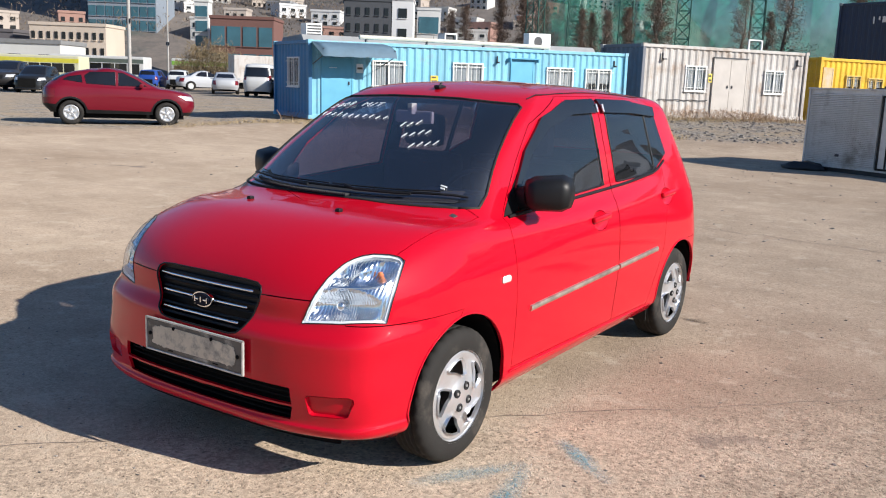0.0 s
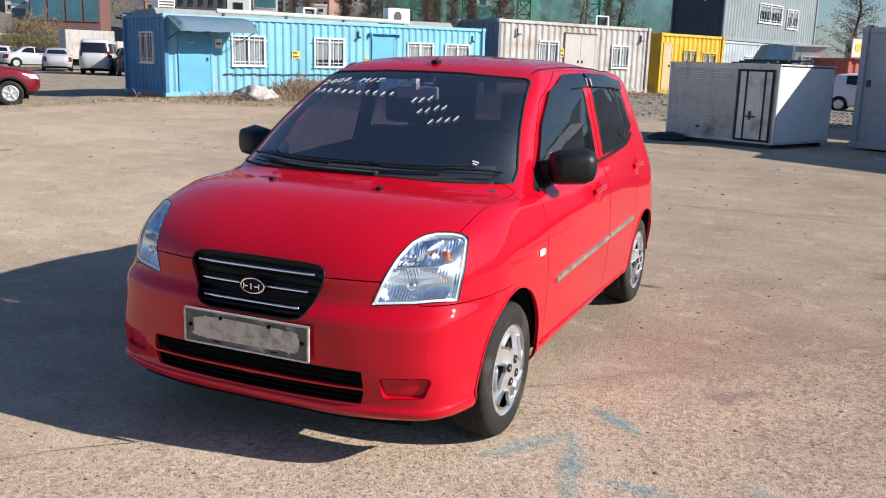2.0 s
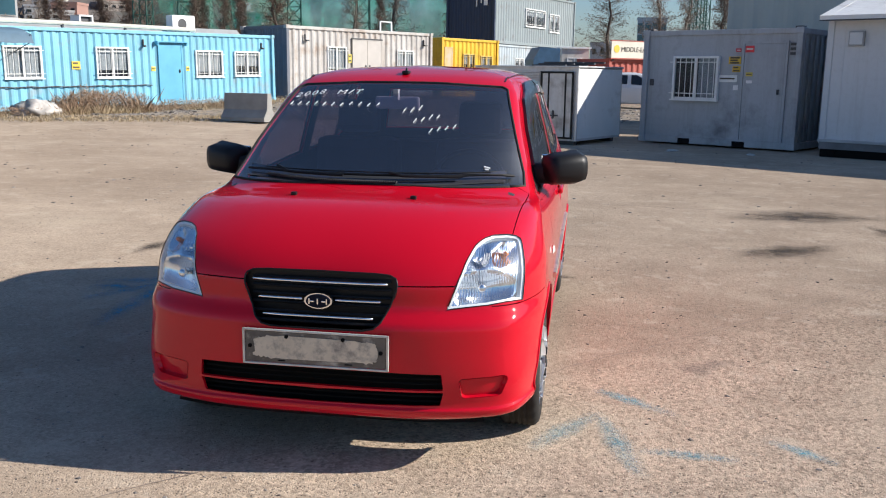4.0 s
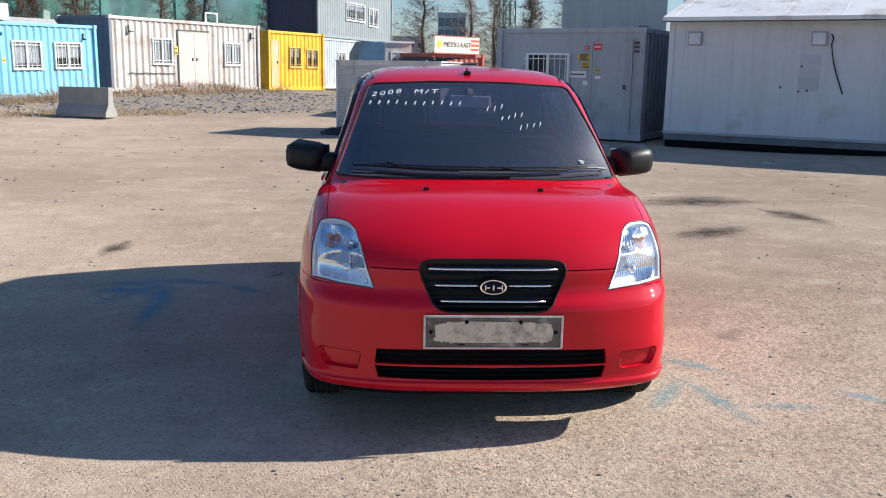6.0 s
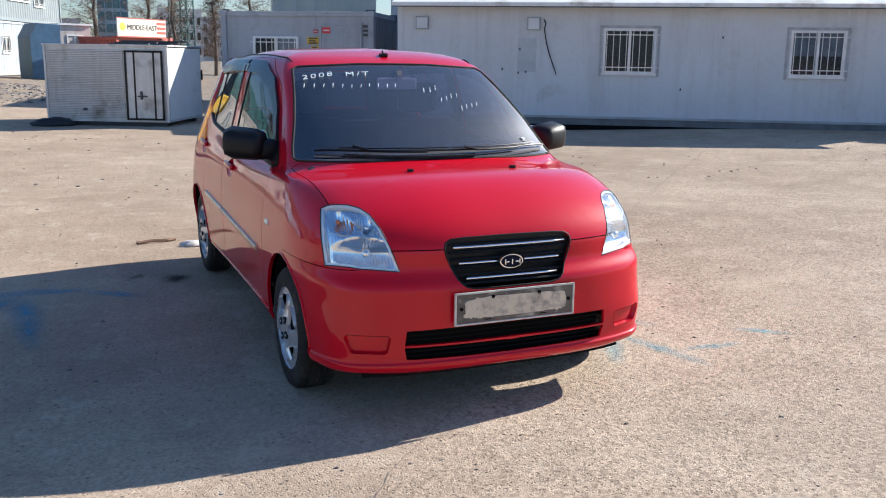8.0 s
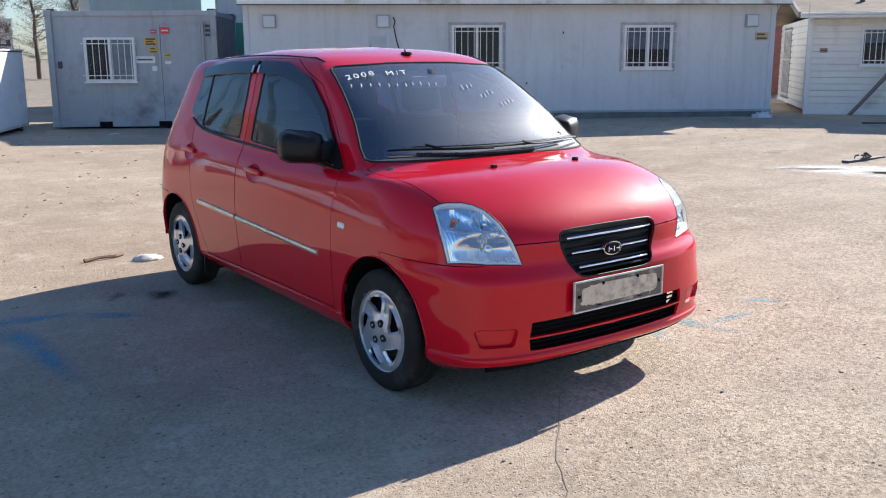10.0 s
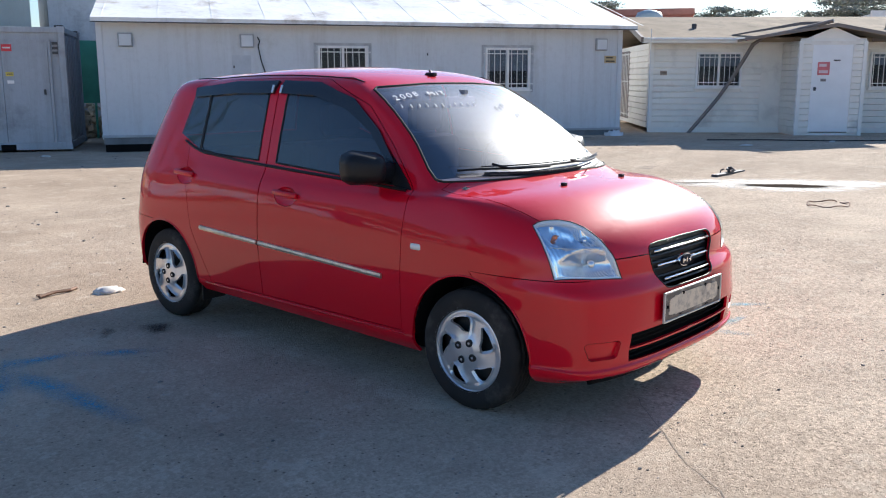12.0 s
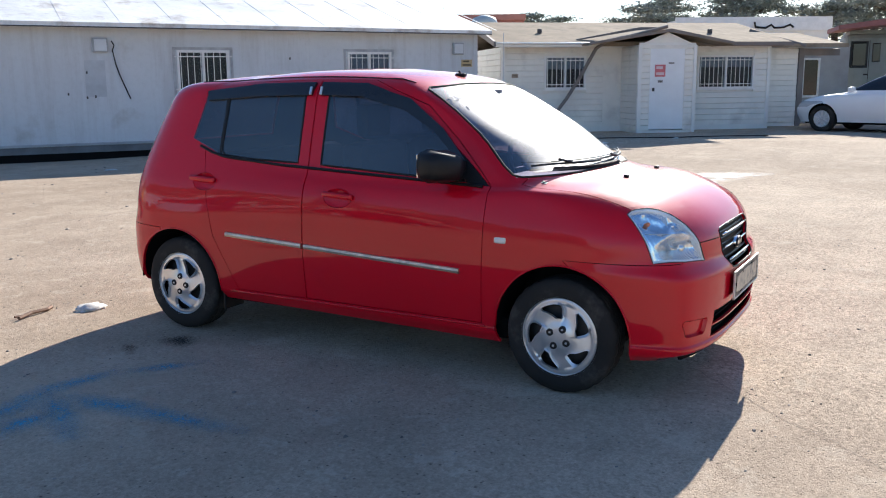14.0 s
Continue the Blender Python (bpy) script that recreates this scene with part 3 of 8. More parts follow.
cut(lining, [(-.1, .54), (.30, .54), (.30, .79), (-.1, .79)], (0, 2), 9, nose)
cut(lining, [(-.1, .25), (.47, .255), (.47, .40), (-.1, .40)], (0, 2), 9, nose)
cut(lining, [(.50, .28), (.71, .29), (.72, .39), (.50, .39)], (0, 2), 9, nose)
for f in lining.faces:
    if f[lay9] == 0:
        f[lay9] = 5
link_panel("lining", panel(lining, (5,), both=True, gap=0.0, depth=0.0), M_DARK, car, "dark inner lining")
lining.free()
part("floor_pan", boxes(((-.66, -1.40, .20), (.66, 1.50, .23), .01), ((-.55, -1.58, .27), (.55, -.95, .80), .03), ((-.70, -.88, .2), (.70, .88, .30))), M_DARK, car, "dark underbody")
for sgn in (1, -1):
    for y0, z0, r0 in ((-1.180, .276, .332), (1.187, .282, .325)):
        bm = bmesh.new()
        for k in range(22):
            a0, a1 = math.pi * (k / 22), math.pi * ((k + 1) / 22)
            q = [(sgn * x, y0 + r0 * math.cos(a), z0 + r0 * math.sin(a)) for x, a in ((.50, a0), (.765, a0), (.765, a1), (.50, a1))]
            bm.faces.new([bm.verts.new(p) for p in q])
            bm.faces.new([bm.verts.new(p) for p in (q[0], q[3], (sgn * .50, y0, z0))])
        part("wheel_well", bm, M_DARK, car)

# cabin
M_DASH = mat("dark dash plastic", (0.05, 0.048, 0.052), 0.6, var=0.1)
part("dashboard", boxes(((-.66, -.98, .62), (.66, -.62, .93), .05), ((-.64, -1.05, .86), (.64, -.72, .955), .03), ((.20, -.70, .88), (.52, -.56, 1.0), .03)), M_DASH, car)
bm = bmesh.new()
tube(bm, (.36, -.62, .86), (.36, -.50, .90), .03)
wheel_ring = [Vector((.36 + .18 * math.cos(a), -.49 + .06 * math.sin(a), .91 + .165 * math.sin(a))) for a in [2 * math.pi * k / 28 for k in range(29)]]
bmr = pipe(wheel_ring, .015, 6)
me_tmp = bpy.data.meshes.new("tmp")
bmr.to_mesh(me_tmp)
bm.from_mesh(me_tmp)
bmr.free()
bpy.data.meshes.remove(me_tmp)
box(bm, (.20, -.51, .88), (.52, -.485, .93), .01)
part("steering_wheel", bm, M_BLACK, car)
for sx in (-.34, .34):
    part("front_seat", boxes(((sx - .24, -.42, .30), (sx + .24, .12, .56), .05), ((sx - .24, .02, .50), (sx + .24, .17, 1.10), .06), ((sx - .12, .06, 1.12), (sx + .12, .15, 1.30), .04)), M_FABRIC, car)
part("rear_bench", boxes(((-.60, .55, .30), (.60, 1.05, .58), .05), ((-.60, .98, .5), (.60, 1.12, 1.02), .05)), M_FABRIC, car)
p, n = surface_at(FULL, 0.0, z=1.34)
part("rear_view_mirror", boxes(((-.11, p.y + .05, 1.275), (.11, p.y + .075, 1.335), .012), ((-.012, p.y + .02, 1.32), (.012, p.y + .06, 1.37))), mat("grey mirror back", (.30, .29, .31), .5, var=.1), car, "grey mirror housing")

# rubber round the glass
trim(BODY, (5,), .0065, M_RUBBER, car, "windscreen_seal", both=True, label="black rubber seal")
VISOR_F = (((-.655, 1.035), (-.505, 1.185), (-.30, 1.325), (-.03, 1.400), (.245, 1.408)), ((-.612, 1.035), (-.455, 1.172), (-.268, 1.276), (-.02, 1.338), (.240, 1.346)))
VISOR_R = (((.285, 1.408), (.65, 1.402), (1.05, 1.366)), ((.292, 1.346), (.65, 1.340), (1.035, 1.318)))
visors = FULL.copy()
for lab, (up, lo) in ((20, VISOR_F), (21, VISOR_R)):
    for i in range(len(up) - 1):
        cut(visors, [lo[i], lo[i + 1], up[i + 1], up[i]], (1, 2), lab, lambda f: f.calc_center_median().x > 0.3 and f.normal.x > .1)
for v in visors.verts:
    v.co += v.normal * 0.016
M_SMOKE = mat("smoked visor plastic", (0.016, 0.019, 0.023), 0.2, var=0.15, bump=0, spec=0.6)
for o in [o for o in car.children_recursive if o.name.startswith(("front_door", "rear_door"))]:
    sgn = 1 if sum(v.co.x for v in o.data.vertices) > 0 else -1
    front = o.name.startswith("front")
    link_panel("rain_visor", panel(visors, (20,) if front else (21,), side=sgn, gap=0.0, depth=0.014), M_SMOKE, o, "smoked plastic rain visor")
    trim(BODY, (6,) if front else (7,), .0055, M_BLACK, o, "window_seal", sgn)
    # mouldings along the doors
    ya, yb = (-.672, .252) if front else (.270, .795)
    bm = bmesh.new()
    cols = []
    for k in range(9):
        y = ya + (yb - ya) * k / 8
        zc = .527 + (y + .70) * .0465
        row = []
        for dz, dx in ((-.014, 0), (-.011, .009), (.0, .012), (.011, .009), (.014, 0)):
            p, n = surface_at(FULL, None, y, zc + dz)
            row.append(bm.verts.new((sgn * (p.x + dx), y, zc + dz)))
        cols.append(row)
    for u, w in zip(cols, cols[1:]):
        for i in range(4):
            bm.faces.new((u[i], u[i + 1], w[i + 1], w[i]))
    bm.faces.new(cols[0]), bm.faces.new(cols[-1])
    part("door_moulding", bm, mat("worn metallic moulding", (0.66, 0.57, 0.47), 0.38, .85, 0.25, 14, 90, 0.1, stain=(.30, .27, .24), stain_amt=.12, stain_scale=9), o, "dull metallic rubbing strip")
    # handle: dished cup and grip
    yh, zh = (.04, .835) if front else (.967, .877)
    p, n = surface_at(FULL, None, yh, zh)
    bm = panel(BODY, (18 if front else 19,), side=sgn, gap=0, depth=0)
    bmesh.ops.subdivide_edges(bm, edges=bm.edges[:], cuts=2, use_grid_fill=True)
    for v in bm.verts:
        q = ((v.co.y - yh) / .084) ** 2 + ((v.co.z - zh) / .047) ** 2
        v.co.x -= sgn * .0135 * max(0, 1 - q) ** .5
    cup = link_panel("handle_cup", bm, M_RED, o, "dished red handle cup")
    bm = bmesh.new()
    box(bm, (-.010, -.100 if front else -.088, -.013), (.012, .088 if front else .10, .015), .009)
    bmesh.ops.transform(bm, verts=bm.verts, matrix=Matrix.Translation((sgn * (p.x + .008), yh, zh + .014)) @ Matrix.Rotation(.05, 4, "X"))
    part("handle", bm, M_RED, o, smooth=True)
    for yc in ((.10, .232) if front else (.298, .42)):
        pc, nc = surface_at(FULL, None, yc, 1.372)
        bm = boxes(((-.004, -.007, -.022), (.004, .007, .022), .003))
        bmesh.ops.transform(bm, verts=bm.verts, matrix=Matrix.Translation((sgn * (pc.x + .020), yc, 1.374)) @ Matrix.Rotation(-sgn * .35, 4, "Y"))
        if yc in (.232, .298):
            part("visor_clip", bm, M_SILVER, o, "bright visor clip")
        else:
            bm.free()
    if front:
        # mirror: stalk, hood, glass
        mx, my, mz = sgn * .822, -.600 if sgn > 0 else -.580, 1.028
        bm = bmesh.new()
        box(bm, (-.110, -.088, -.078), (.110, .052, .078), .050)
        for v in bm.verts:
            if v.co.y < 0:
                v.co.x *= .88
                v.co.z *= .86
            if v.co.x * sgn < 0:
                v.co.z = v.co.z * .95 - .008
            v.co.z *= 1.10 - .26 * (v.co.x / .110) ** 2
        bmesh.ops.transform(bm, verts=bm.verts, matrix=Matrix.Translation((mx, my, mz)) @ Matrix.Rotation(sgn * .44, 4, "Z"))
        mir = part("mirror", bm, M_BLACK, car, "black plastic door mirror", smooth=True)
        bm = boxes(((-.090, .047, -.056), (.090, .057, .056), .004))
        bmesh.ops.transform(bm, verts=bm.verts, matrix=Matrix.Translation((mx, my, mz)) @ Matrix.Rotation(sgn * .44, 4, "Z"))
        part("mirror_glass", bm, M_CHROME, mir)
        bm = bmesh.new()
        box(bm, (min(sgn * .665, sgn * .80), -.655, .950), (max(sgn * .665, sgn * .80), -.545, 1.045), .03)
        part("mirror_stalk", bm, M_BLACK, mir, smooth=True)
visors.free()
# belt line trim under the side glass
for sgn in (1, -1):
    pts = []
    for k in range(19):
        y = -.76 + 1.80 * k / 18
        z = .928 + (y + .76) * .048 if y < .45 else .986 + (y - .45) * .075 + max(0, y - .85) ** 1.4 * .42
        p, n = surface_at(FULL, None, y, z)
        pts.append(Vector((sgn * (p.x + .003), y, z)))
    part("belt_trim", pipe(pts, .008, 6), M_BLACK, car)
    p, n = surface_at(FULL, None, -.884, .692)
    bm = bmesh.new()
    box(bm, (-.006, -.031, -.015), (.012, .031, .015), .010)
    bmesh.ops.transform(bm, verts=bm.verts, matrix=Matrix.Translation((sgn * p.x, -.884, .692)))
    part("side_indicator", bm, mat("white lens", (.80, .78, .72), .15, var=.05, bump=0, coat=.6), car, "clear side indicator", smooth=True)
    pts = []
    for k in range(20):
        y = -.27 + 1.45 * k / 19
        p, n = surface_at(FULL, .505 + .03 * math.sin(math.pi * k / 19), y)
        pts.append(Vector((sgn * p.x, p.y, p.z + .001)))
    part("roof_strip", pipe(pts, .0035, 6), M_BLACK, car, "black roof drip moulding")
    # crease line and sill step
    pts = [Vector((sgn * (surface_at(FULL, None, -.80 + 1.6 * k / 12, .272)[0].x + .001), -.80 + 1.6 * k / 12, .272)) for k in range(13)]
    part("sill_strip", pipe(pts, .006, 6), M_RED, car, smooth=True)

for sgn in (1, -1):
    part("mud_flap", boxes(((min(sgn * .60, sgn * .755), .868, .15), (max(sgn * .60, sgn * .735), .880, .27), .004)), M_BLACK, car, "short black mud flap")

# head lamps: housing, reflectors, lens
M_REFL, _nt, _p, _co = _start("fluted lamp reflector")
_p.inputs["Base Color"].default_value, _p.inputs["Metallic"].default_value, _p.inputs["Roughness"].default_value = (.82, .85, .88, 1), 1.0, .13
_w = _nt.nodes.new("ShaderNodeTexWave")
_w.inputs["Scale"].default_value, _w.inputs["Distortion"].default_value = 34, .8
_nt.links.new(_co, _w.inputs["Vector"])
_nt.links.new(_bump(_nt, _w.outputs["Fac"], .45, .002), _p.inputs["Normal"])
M_HOUSE = mat("lamp housing", (.76, .79, .83), .3, .3, .05, bump=0)
M_RIM = mat("white lamp rim", (.82, .84, .86), .3, .0, .05, bump=0)
M_AMBER = mat("amber bulb glass", (.75, .22, .06), .15, var=.1, bump=0)
LAMP_BOWLS = ((.59, .685, .115, .070, .062), (.565, .800, .036, .034, .034), (.655, .803, .046, .040, .030))
lens_src = BODY.copy()
for sgn in (1, -1):
    lamp = link_panel("head_lamp", panel(lens_src, (1,), side=sgn, gap=.002, depth=.010), M_CLEAR, car, "clear head lamp")
    sheet = panel(BODY, (1,), side=sgn, gap=.0, depth=0)
    bmesh.ops.subdivide_edges(sheet, edges=sheet.edges[:], cuts=2, use_grid_fill=True)
    sheet.normal_update()
    flip = 1 if sum((f.normal.y for f in sheet.faces)) < 0 else -1
    for v in sheet.verts:
        ax, sink = abs(v.co.x), .016
        for cx, cz, rx, rz, deep in LAMP_BOWLS:
            sink += deep * max(0, 1 - ((ax - cx) / rx) ** 2 - ((v.co.z - cz) / rz) ** 2) ** .6
        v.co -= v.normal * flip * sink
    link_panel("back_shell", sheet, M_REFL, lamp, "bright reflector shell")
    sheet = panel(BODY, (1,), side=sgn, gap=.0, depth=.060)
    bm2 = bmesh.new()
    me_tmp = bpy.data.meshes.new("tmp")
    sheet.to_mesh(me_tmp)
    sheet.free()
    n_face = sum(1 for f in BODY.faces if f[BODY.faces.layers.int["panel"]] == 1)
    bm2.from_mesh(me_tmp)
    bpy.data.meshes.remove(me_tmp)
    bm2.faces.ensure_lookup_table()
    bmesh.ops.delete(bm2, geom=[bm2.faces[i] for i in range(n_face)], context="FACES")
    link_panel("bezel", bm2, M_HOUSE, lamp, "pale lamp bezel")
    for cx, cz, r, mt, nm in ((.59, .690, .017, M_CHROME, "bulb_cap"), (.565, .800, .013, M_CHROME, "side_bulb"), (.665, .812, .010, M_AMBER, "turn_signal_bulb")):
        p, n = surface_at(FULL, sgn * cx, z=cz)
        way = (n + Vector((0, -.8, 0))).normalized()
        bm = lathe([(-.075, r * .55), (-.012, r * .6), (-.010, r), (.002, r), (.010, r * .7), (.013, 0)], 18)
        bmesh.ops.transform(bm, verts=bm.verts, matrix=Matrix.Translation(p - n * .030) @ way.to_track_quat("X", "Z").to_matrix().to_4x4())
        part(nm, bm, mt, lamp, "orange bulb" if mt == M_AMBER else "", smooth=True)
    # ledge between the upper and the lower reflectors
    lo, hi = [], []
    bm = bmesh.new()
    for k in range(9):
        x = .497 + (.708 - .497) * k / 8
        p, n = surface_at(FULL, sgn * x, z=.752 + .010 * k / 8)
        lo.append(bm.verts.new(p - n * .010))
        hi.append(bm.verts.new(p - n * .034 + Vector((0, 0, .004))))
    for k in range(8):
        bm.faces.new((lo[k], lo[k + 1], hi[k + 1], hi[k]))
    bmesh.ops.solidify(bm, geom=bm.faces[:], thickness=.006)
    part("divider", bm, M_HOUSE, lamp)
    part("lamp_rim", rim_strip(BODY, (1,), .011, .003, sgn), M_RIM, lamp, "white inner rim")
    trim(BODY, (1,), .0022, M_BLACK, lamp, "lamp_seal", sgn, step=.010)
lens_src.free()

# grille with three bright bars, emblem, plate
grille = part("grille", prism([(-.275, .545), (.275, .545), (.30, .69), (.28, .755), (-.28, .755), (-.30, .69)], -1.74, -1.70, (0, 2)), M_BLACK, car, "black grille")
trim(BODY, (2,), .0036, M_BLACK, grille, "grille_frame", both=True, step=.010)
for z, w in ((.706, .252), (.642, .228), (.584, .205)):
    for a, b in (((-w, w),) if z != .642 else ((-w, -.062), (.062, w))):
        pts = [Vector((x, surface_at(FULL, x, z=z)[0].y - .001, z)) for x in [a + (b - a) * k / 8 for k in range(9)]]
        part("grille_bar", pipe(pts, .0052, 8), M_CHROME, grille, "bright bar", smooth=True)
for k in range(7):
    z = .560 + k * .03
    pts = [Vector((x, surface_at(FULL, x, z=z)[0].y + .022, z)) for x in [-.26 + .52 * j / 10 for j in range(11)]]
    part("grille_slat", pipe(pts, .006, 6), M_BLACK, grille)
y0 = surface_at(FULL, 0, z=.638)[0].y
M_NAVY = mat("dark blue enamel", (.006, .009, .022), .5, bump=0, spec=.1)
for r, dy, mt, nm in ((1.0, -.004, M_CHROME, "emblem_rim"), (.84, -.010, M_NAVY, "emblem_field")):
    bm = bmesh.new()
    bmesh.ops.create_cone(bm, cap_ends=True, segments=36, radius1=r, radius2=r * .94, depth=1, matrix=Matrix.Translation((0, y0 + dy, .638)) @ Matrix.Rotation(math.pi / 2, 4, "X") @ Matrix.Diagonal((.056, .031, .012, 1)))
    part(nm, bm, mt, grille, smooth=False)
part("emblem_shape", boxes(((-.034, y0 - .0185, .627), (-.029, y0 - .013, .649), .0015), ((-.028, y0 - .0185, .635), (-.014, y0 - .013, .641), .0015), ((-.003, y0 - .0185, .627), (.003, y0 - .013, .649), .0015), ((.014, y0 - .0185, .635), (.030, y0 - .013, .641), .0015), ((.031, y0 - .0185, .627), (.036, y0 - .013, .649), .0015)), M_CHROME, grille)
M_PLATE = mat("grimy plate", (.13, .11, .09), .6, 0, .35, 14, 60, .1, stain=(.42, .38, .32), stain_amt=.3, stain_scale=16)
M_FADED = mat("bare faded plate", (.65, .56, .43), .6, 0, .12, 9, 60, .1, stain=(.27, .235, .20), stain_amt=.5, stain_scale=22)
M_PFRAME = mat("plate frame", (.62, .60, .56), .4, .3, .2, 20)
yp = surface_at(FULL, .20, z=.47)[0].y - .010
plate = part("number_plate", boxes(((-.262, yp - .012, .412), (.262, yp - .004, .528), .003)), M_PLATE, car, "worn blank number plate")
rnd = random.Random(6)
poly = [(.236 * math.copysign(abs(math.cos(a)) ** .22, math.cos(a)) * rnd.uniform(.95, 1.0), .470 + .043 * math.copysign(abs(math.sin(a)) ** .30, math.sin(a)) * rnd.uniform(.82, 1.05)) for a in [2 * math.pi * k / 70 for k in range(70)]]
part("faded_patch", prism(poly, yp - .0145, yp - .011, (0, 2)), M_FADED, plate, "pale bare middle of the plate")
part("plate_carrier", boxes(((-.20, yp - .004, .43), (.20, yp + .05, .51), .006)), M_BLACK, plate)
for a in (((-.272, yp - .015, .403), (.272, yp - .005, .411), .003), ((-.272, yp - .015, .529), (.272, yp - .005, .537), .003), ((-.272, yp - .015, .403), (-.263, yp - .005, .537), .003), ((.263, yp - .015, .403), (.272, yp - .005, .537), .003)):
    part("plate_frame", boxes(a), M_PFRAME, plate)
for x, z in ((-.105, .512), (.105, .512), (-.243, .472), (.243, .472)):
    bm = bmesh.new()
    tube(bm, (x, yp - .016, z), (x, yp - .008, z), .0075, seg=12)
    part("bolt", bm, M_DARK, plate)
for x in (-.125, .125):
    part("plate_slot", boxes(((x - .014, yp - .014, .419), (x + .014, yp - .010, .423))), M_DARK, plate)

# lower intakes and blanked fog lamp recesses
part("intake", prism([(-.47, .25), (.47, .25), (.48, .40), (-.48, .40)], -1.70, -1.64, (0, 2)), M_DARK, car, "black lower intake")
for z in (.275, .295, .345, .365, .383):
    pts = [Vector((x, surface_at(FULL, x, z=z)[0].y + .028, z)) for x in [-.45 + .9 * j / 12 for j in range(13)]]
    part("intake_slat", pipe(pts, .004, 6), M_DARK, car)
for sgn in (1, -1):
    sheet = panel(BODY, (4,), side=sgn, gap=.0, depth=0)
    sheet.normal_update()
    flip = 1 if sum(f.normal.y for f in sheet.faces) < 0 else -1
    mid = sum((v.co for v in sheet.verts), Vector()) / len(sheet.verts)
    edges = [e for e in sheet.edges if e.is_boundary]
    lip = {v: sheet.verts.new(v.co) for e in edges for v in e.verts}
    for e in edges:
        a, b = e.verts
        sheet.faces.new((a, b, lip[b], lip[a]))
    for v in [v for v in sheet.verts if v not in lip.values()]:
        v.co += (mid - v.co) * .05 - v.normal * flip * .016
    link_panel("fog_lamp_cover", sheet, M_RED, car, "red blanking cover")

# black air dam below the bumper
dam = bmesh.new()
rows = []
for k in range(25):
    x = -.60 + 1.20 * k / 24
    y = surface_at(FULL, x, z=.30)[0].y
    rows.append([dam.verts.new((x, y + d, z)) for d, z in ((.075, .26), (.055, .185), (.068, .182), (.10, .26))])
for u, w in zip(rows, rows[1:]):
    for i in range(3):
        dam.faces.new((u[i], u[i + 1], w[i + 1], w[i]))
part("air_dam", dam, M_DARK, car, "black lip below the bumper")

# cowl, wipers, washer jets, aerial
M_COWL = mat("cowl plastic", (.03, .03, .032), .65, var=.2)
cow = bmesh.new()
rows = []
for k in range(25):
    x = -.585 + 1.17 * k / 24
    yb = -1.105 + .235 * (abs(x) / .66) ** 2.3
    za, zb = surface_at(FULL, x, yb - .035)[0].z, surface_at(FULL, x, yb + .03)[0].z
    rows.append([cow.verts.new((x, yb - .040, za + .002)), cow.verts.new((x, yb - .01, za + .008)), cow.verts.new((x, yb + .035, zb + .004))])
for u, w in zip(rows, rows[1:]):
    for i in range(2):
        cow.faces.new((u[i], u[i + 1], w[i + 1], w[i]))
cowl = part("cowl", cow, M_COWL, car, "black slotted cowl")
for k in range(60):
    x = -.46 + .60 * k / 59
    yb = -1.105 + .235 * (abs(x) / .66) ** 2.3
    z = surface_at(FULL, x, yb - .02)[0].z if k % 6 == 0 else z
    part("cowl_rib", boxes(((x - .0022, yb - .038, z + .004), (x + .0022, yb - .004, z + .013))), M_COWL, cowl)
for (px, ex, ez) in ((.10, .60, .030), (-.42, .10, .030)):
    pa = surface_at(FULL, px, -1.09 + .235 * (abs(px) / .66) ** 2.3)[0] + Vector((0, -.01, .03))
    pts = []
    for k in range(9):
        q = k / 8
        x = px + (ex - px) * q
        y = -1.100 + .21 * (abs(x) / .66) ** 2.3
        pts.append(Vector((x, y - .012, surface_at(FULL, x, y)[0].z + .022 - .006 * q)))
    w = part("wiper", pipe([pa] + pts[1:6], .0065, 6), M_BLACK, car, "black wiper")
    blade = [Vector((px - .16 + (ex - px + .18) * k / 14, 0, 0)) for k in range(15)]
    bl = []
    for b in blade:
        y = -1.082 + .21 * (abs(b.x) / .68) ** 2.3
        bl.append(Vector((b.x, y - .01, surface_at(FULL, b.x, y)[0].z + .013)))
    part("wiper_blade", pipe(bl, .0058, 6), M_BLACK, w)
    part("wiper_spine", pipe([b + Vector((0, -.006, .012)) for b in bl[2:-2]], .0032, 6), M_BLACK, w)
for x in (-.25, .25):
    p, n = surface_at(FULL, x, -1.30)
    part("washer_jet", boxes(((x - .012, p.y - .012, p.z - .004), (x + .012, p.y + .012, p.z + .013), .005)), M_BLACK, car)
p, n = surface_at(FULL, 0, -.255)
bm = bmesh.new()
box(bm, (-.018, p.y - .03, p.z - .004), (.018, p.y + .03, p.z + .016), .008)
tube(bm, (0, p.y, p.z + .01), (0, p.y + .014, p.z + .028), .007, .005, 10)
part("aerial_base", bm, M_BLACK, car, "stub of a roof aerial")

# writing on the windscreen
M_CHALK = mat("white paint marker", (.85, .85, .85), .7, var=.05, bump=0)


def on_glass(x, z, lift=.005):
    p, n = surface_at(FULL, x, z=z)
    t = Vector((1, 0, 0))
    t = (t - n * t.dot(n)).normalized()
    m = Matrix((t, n.cross(t), n)).transposed().to_4x4()
    m.translation = p + n * lift
    return m


def scribble(name, strokes, m, r=.0042):
    for s in strokes:
        bm = pipe([(*a, 0) for a in s], r, 5)
        bmesh.ops.transform(bm, verts=bm.verts, matrix=m)
        part(name, bm, M_CHALK, car, "white handwriting")


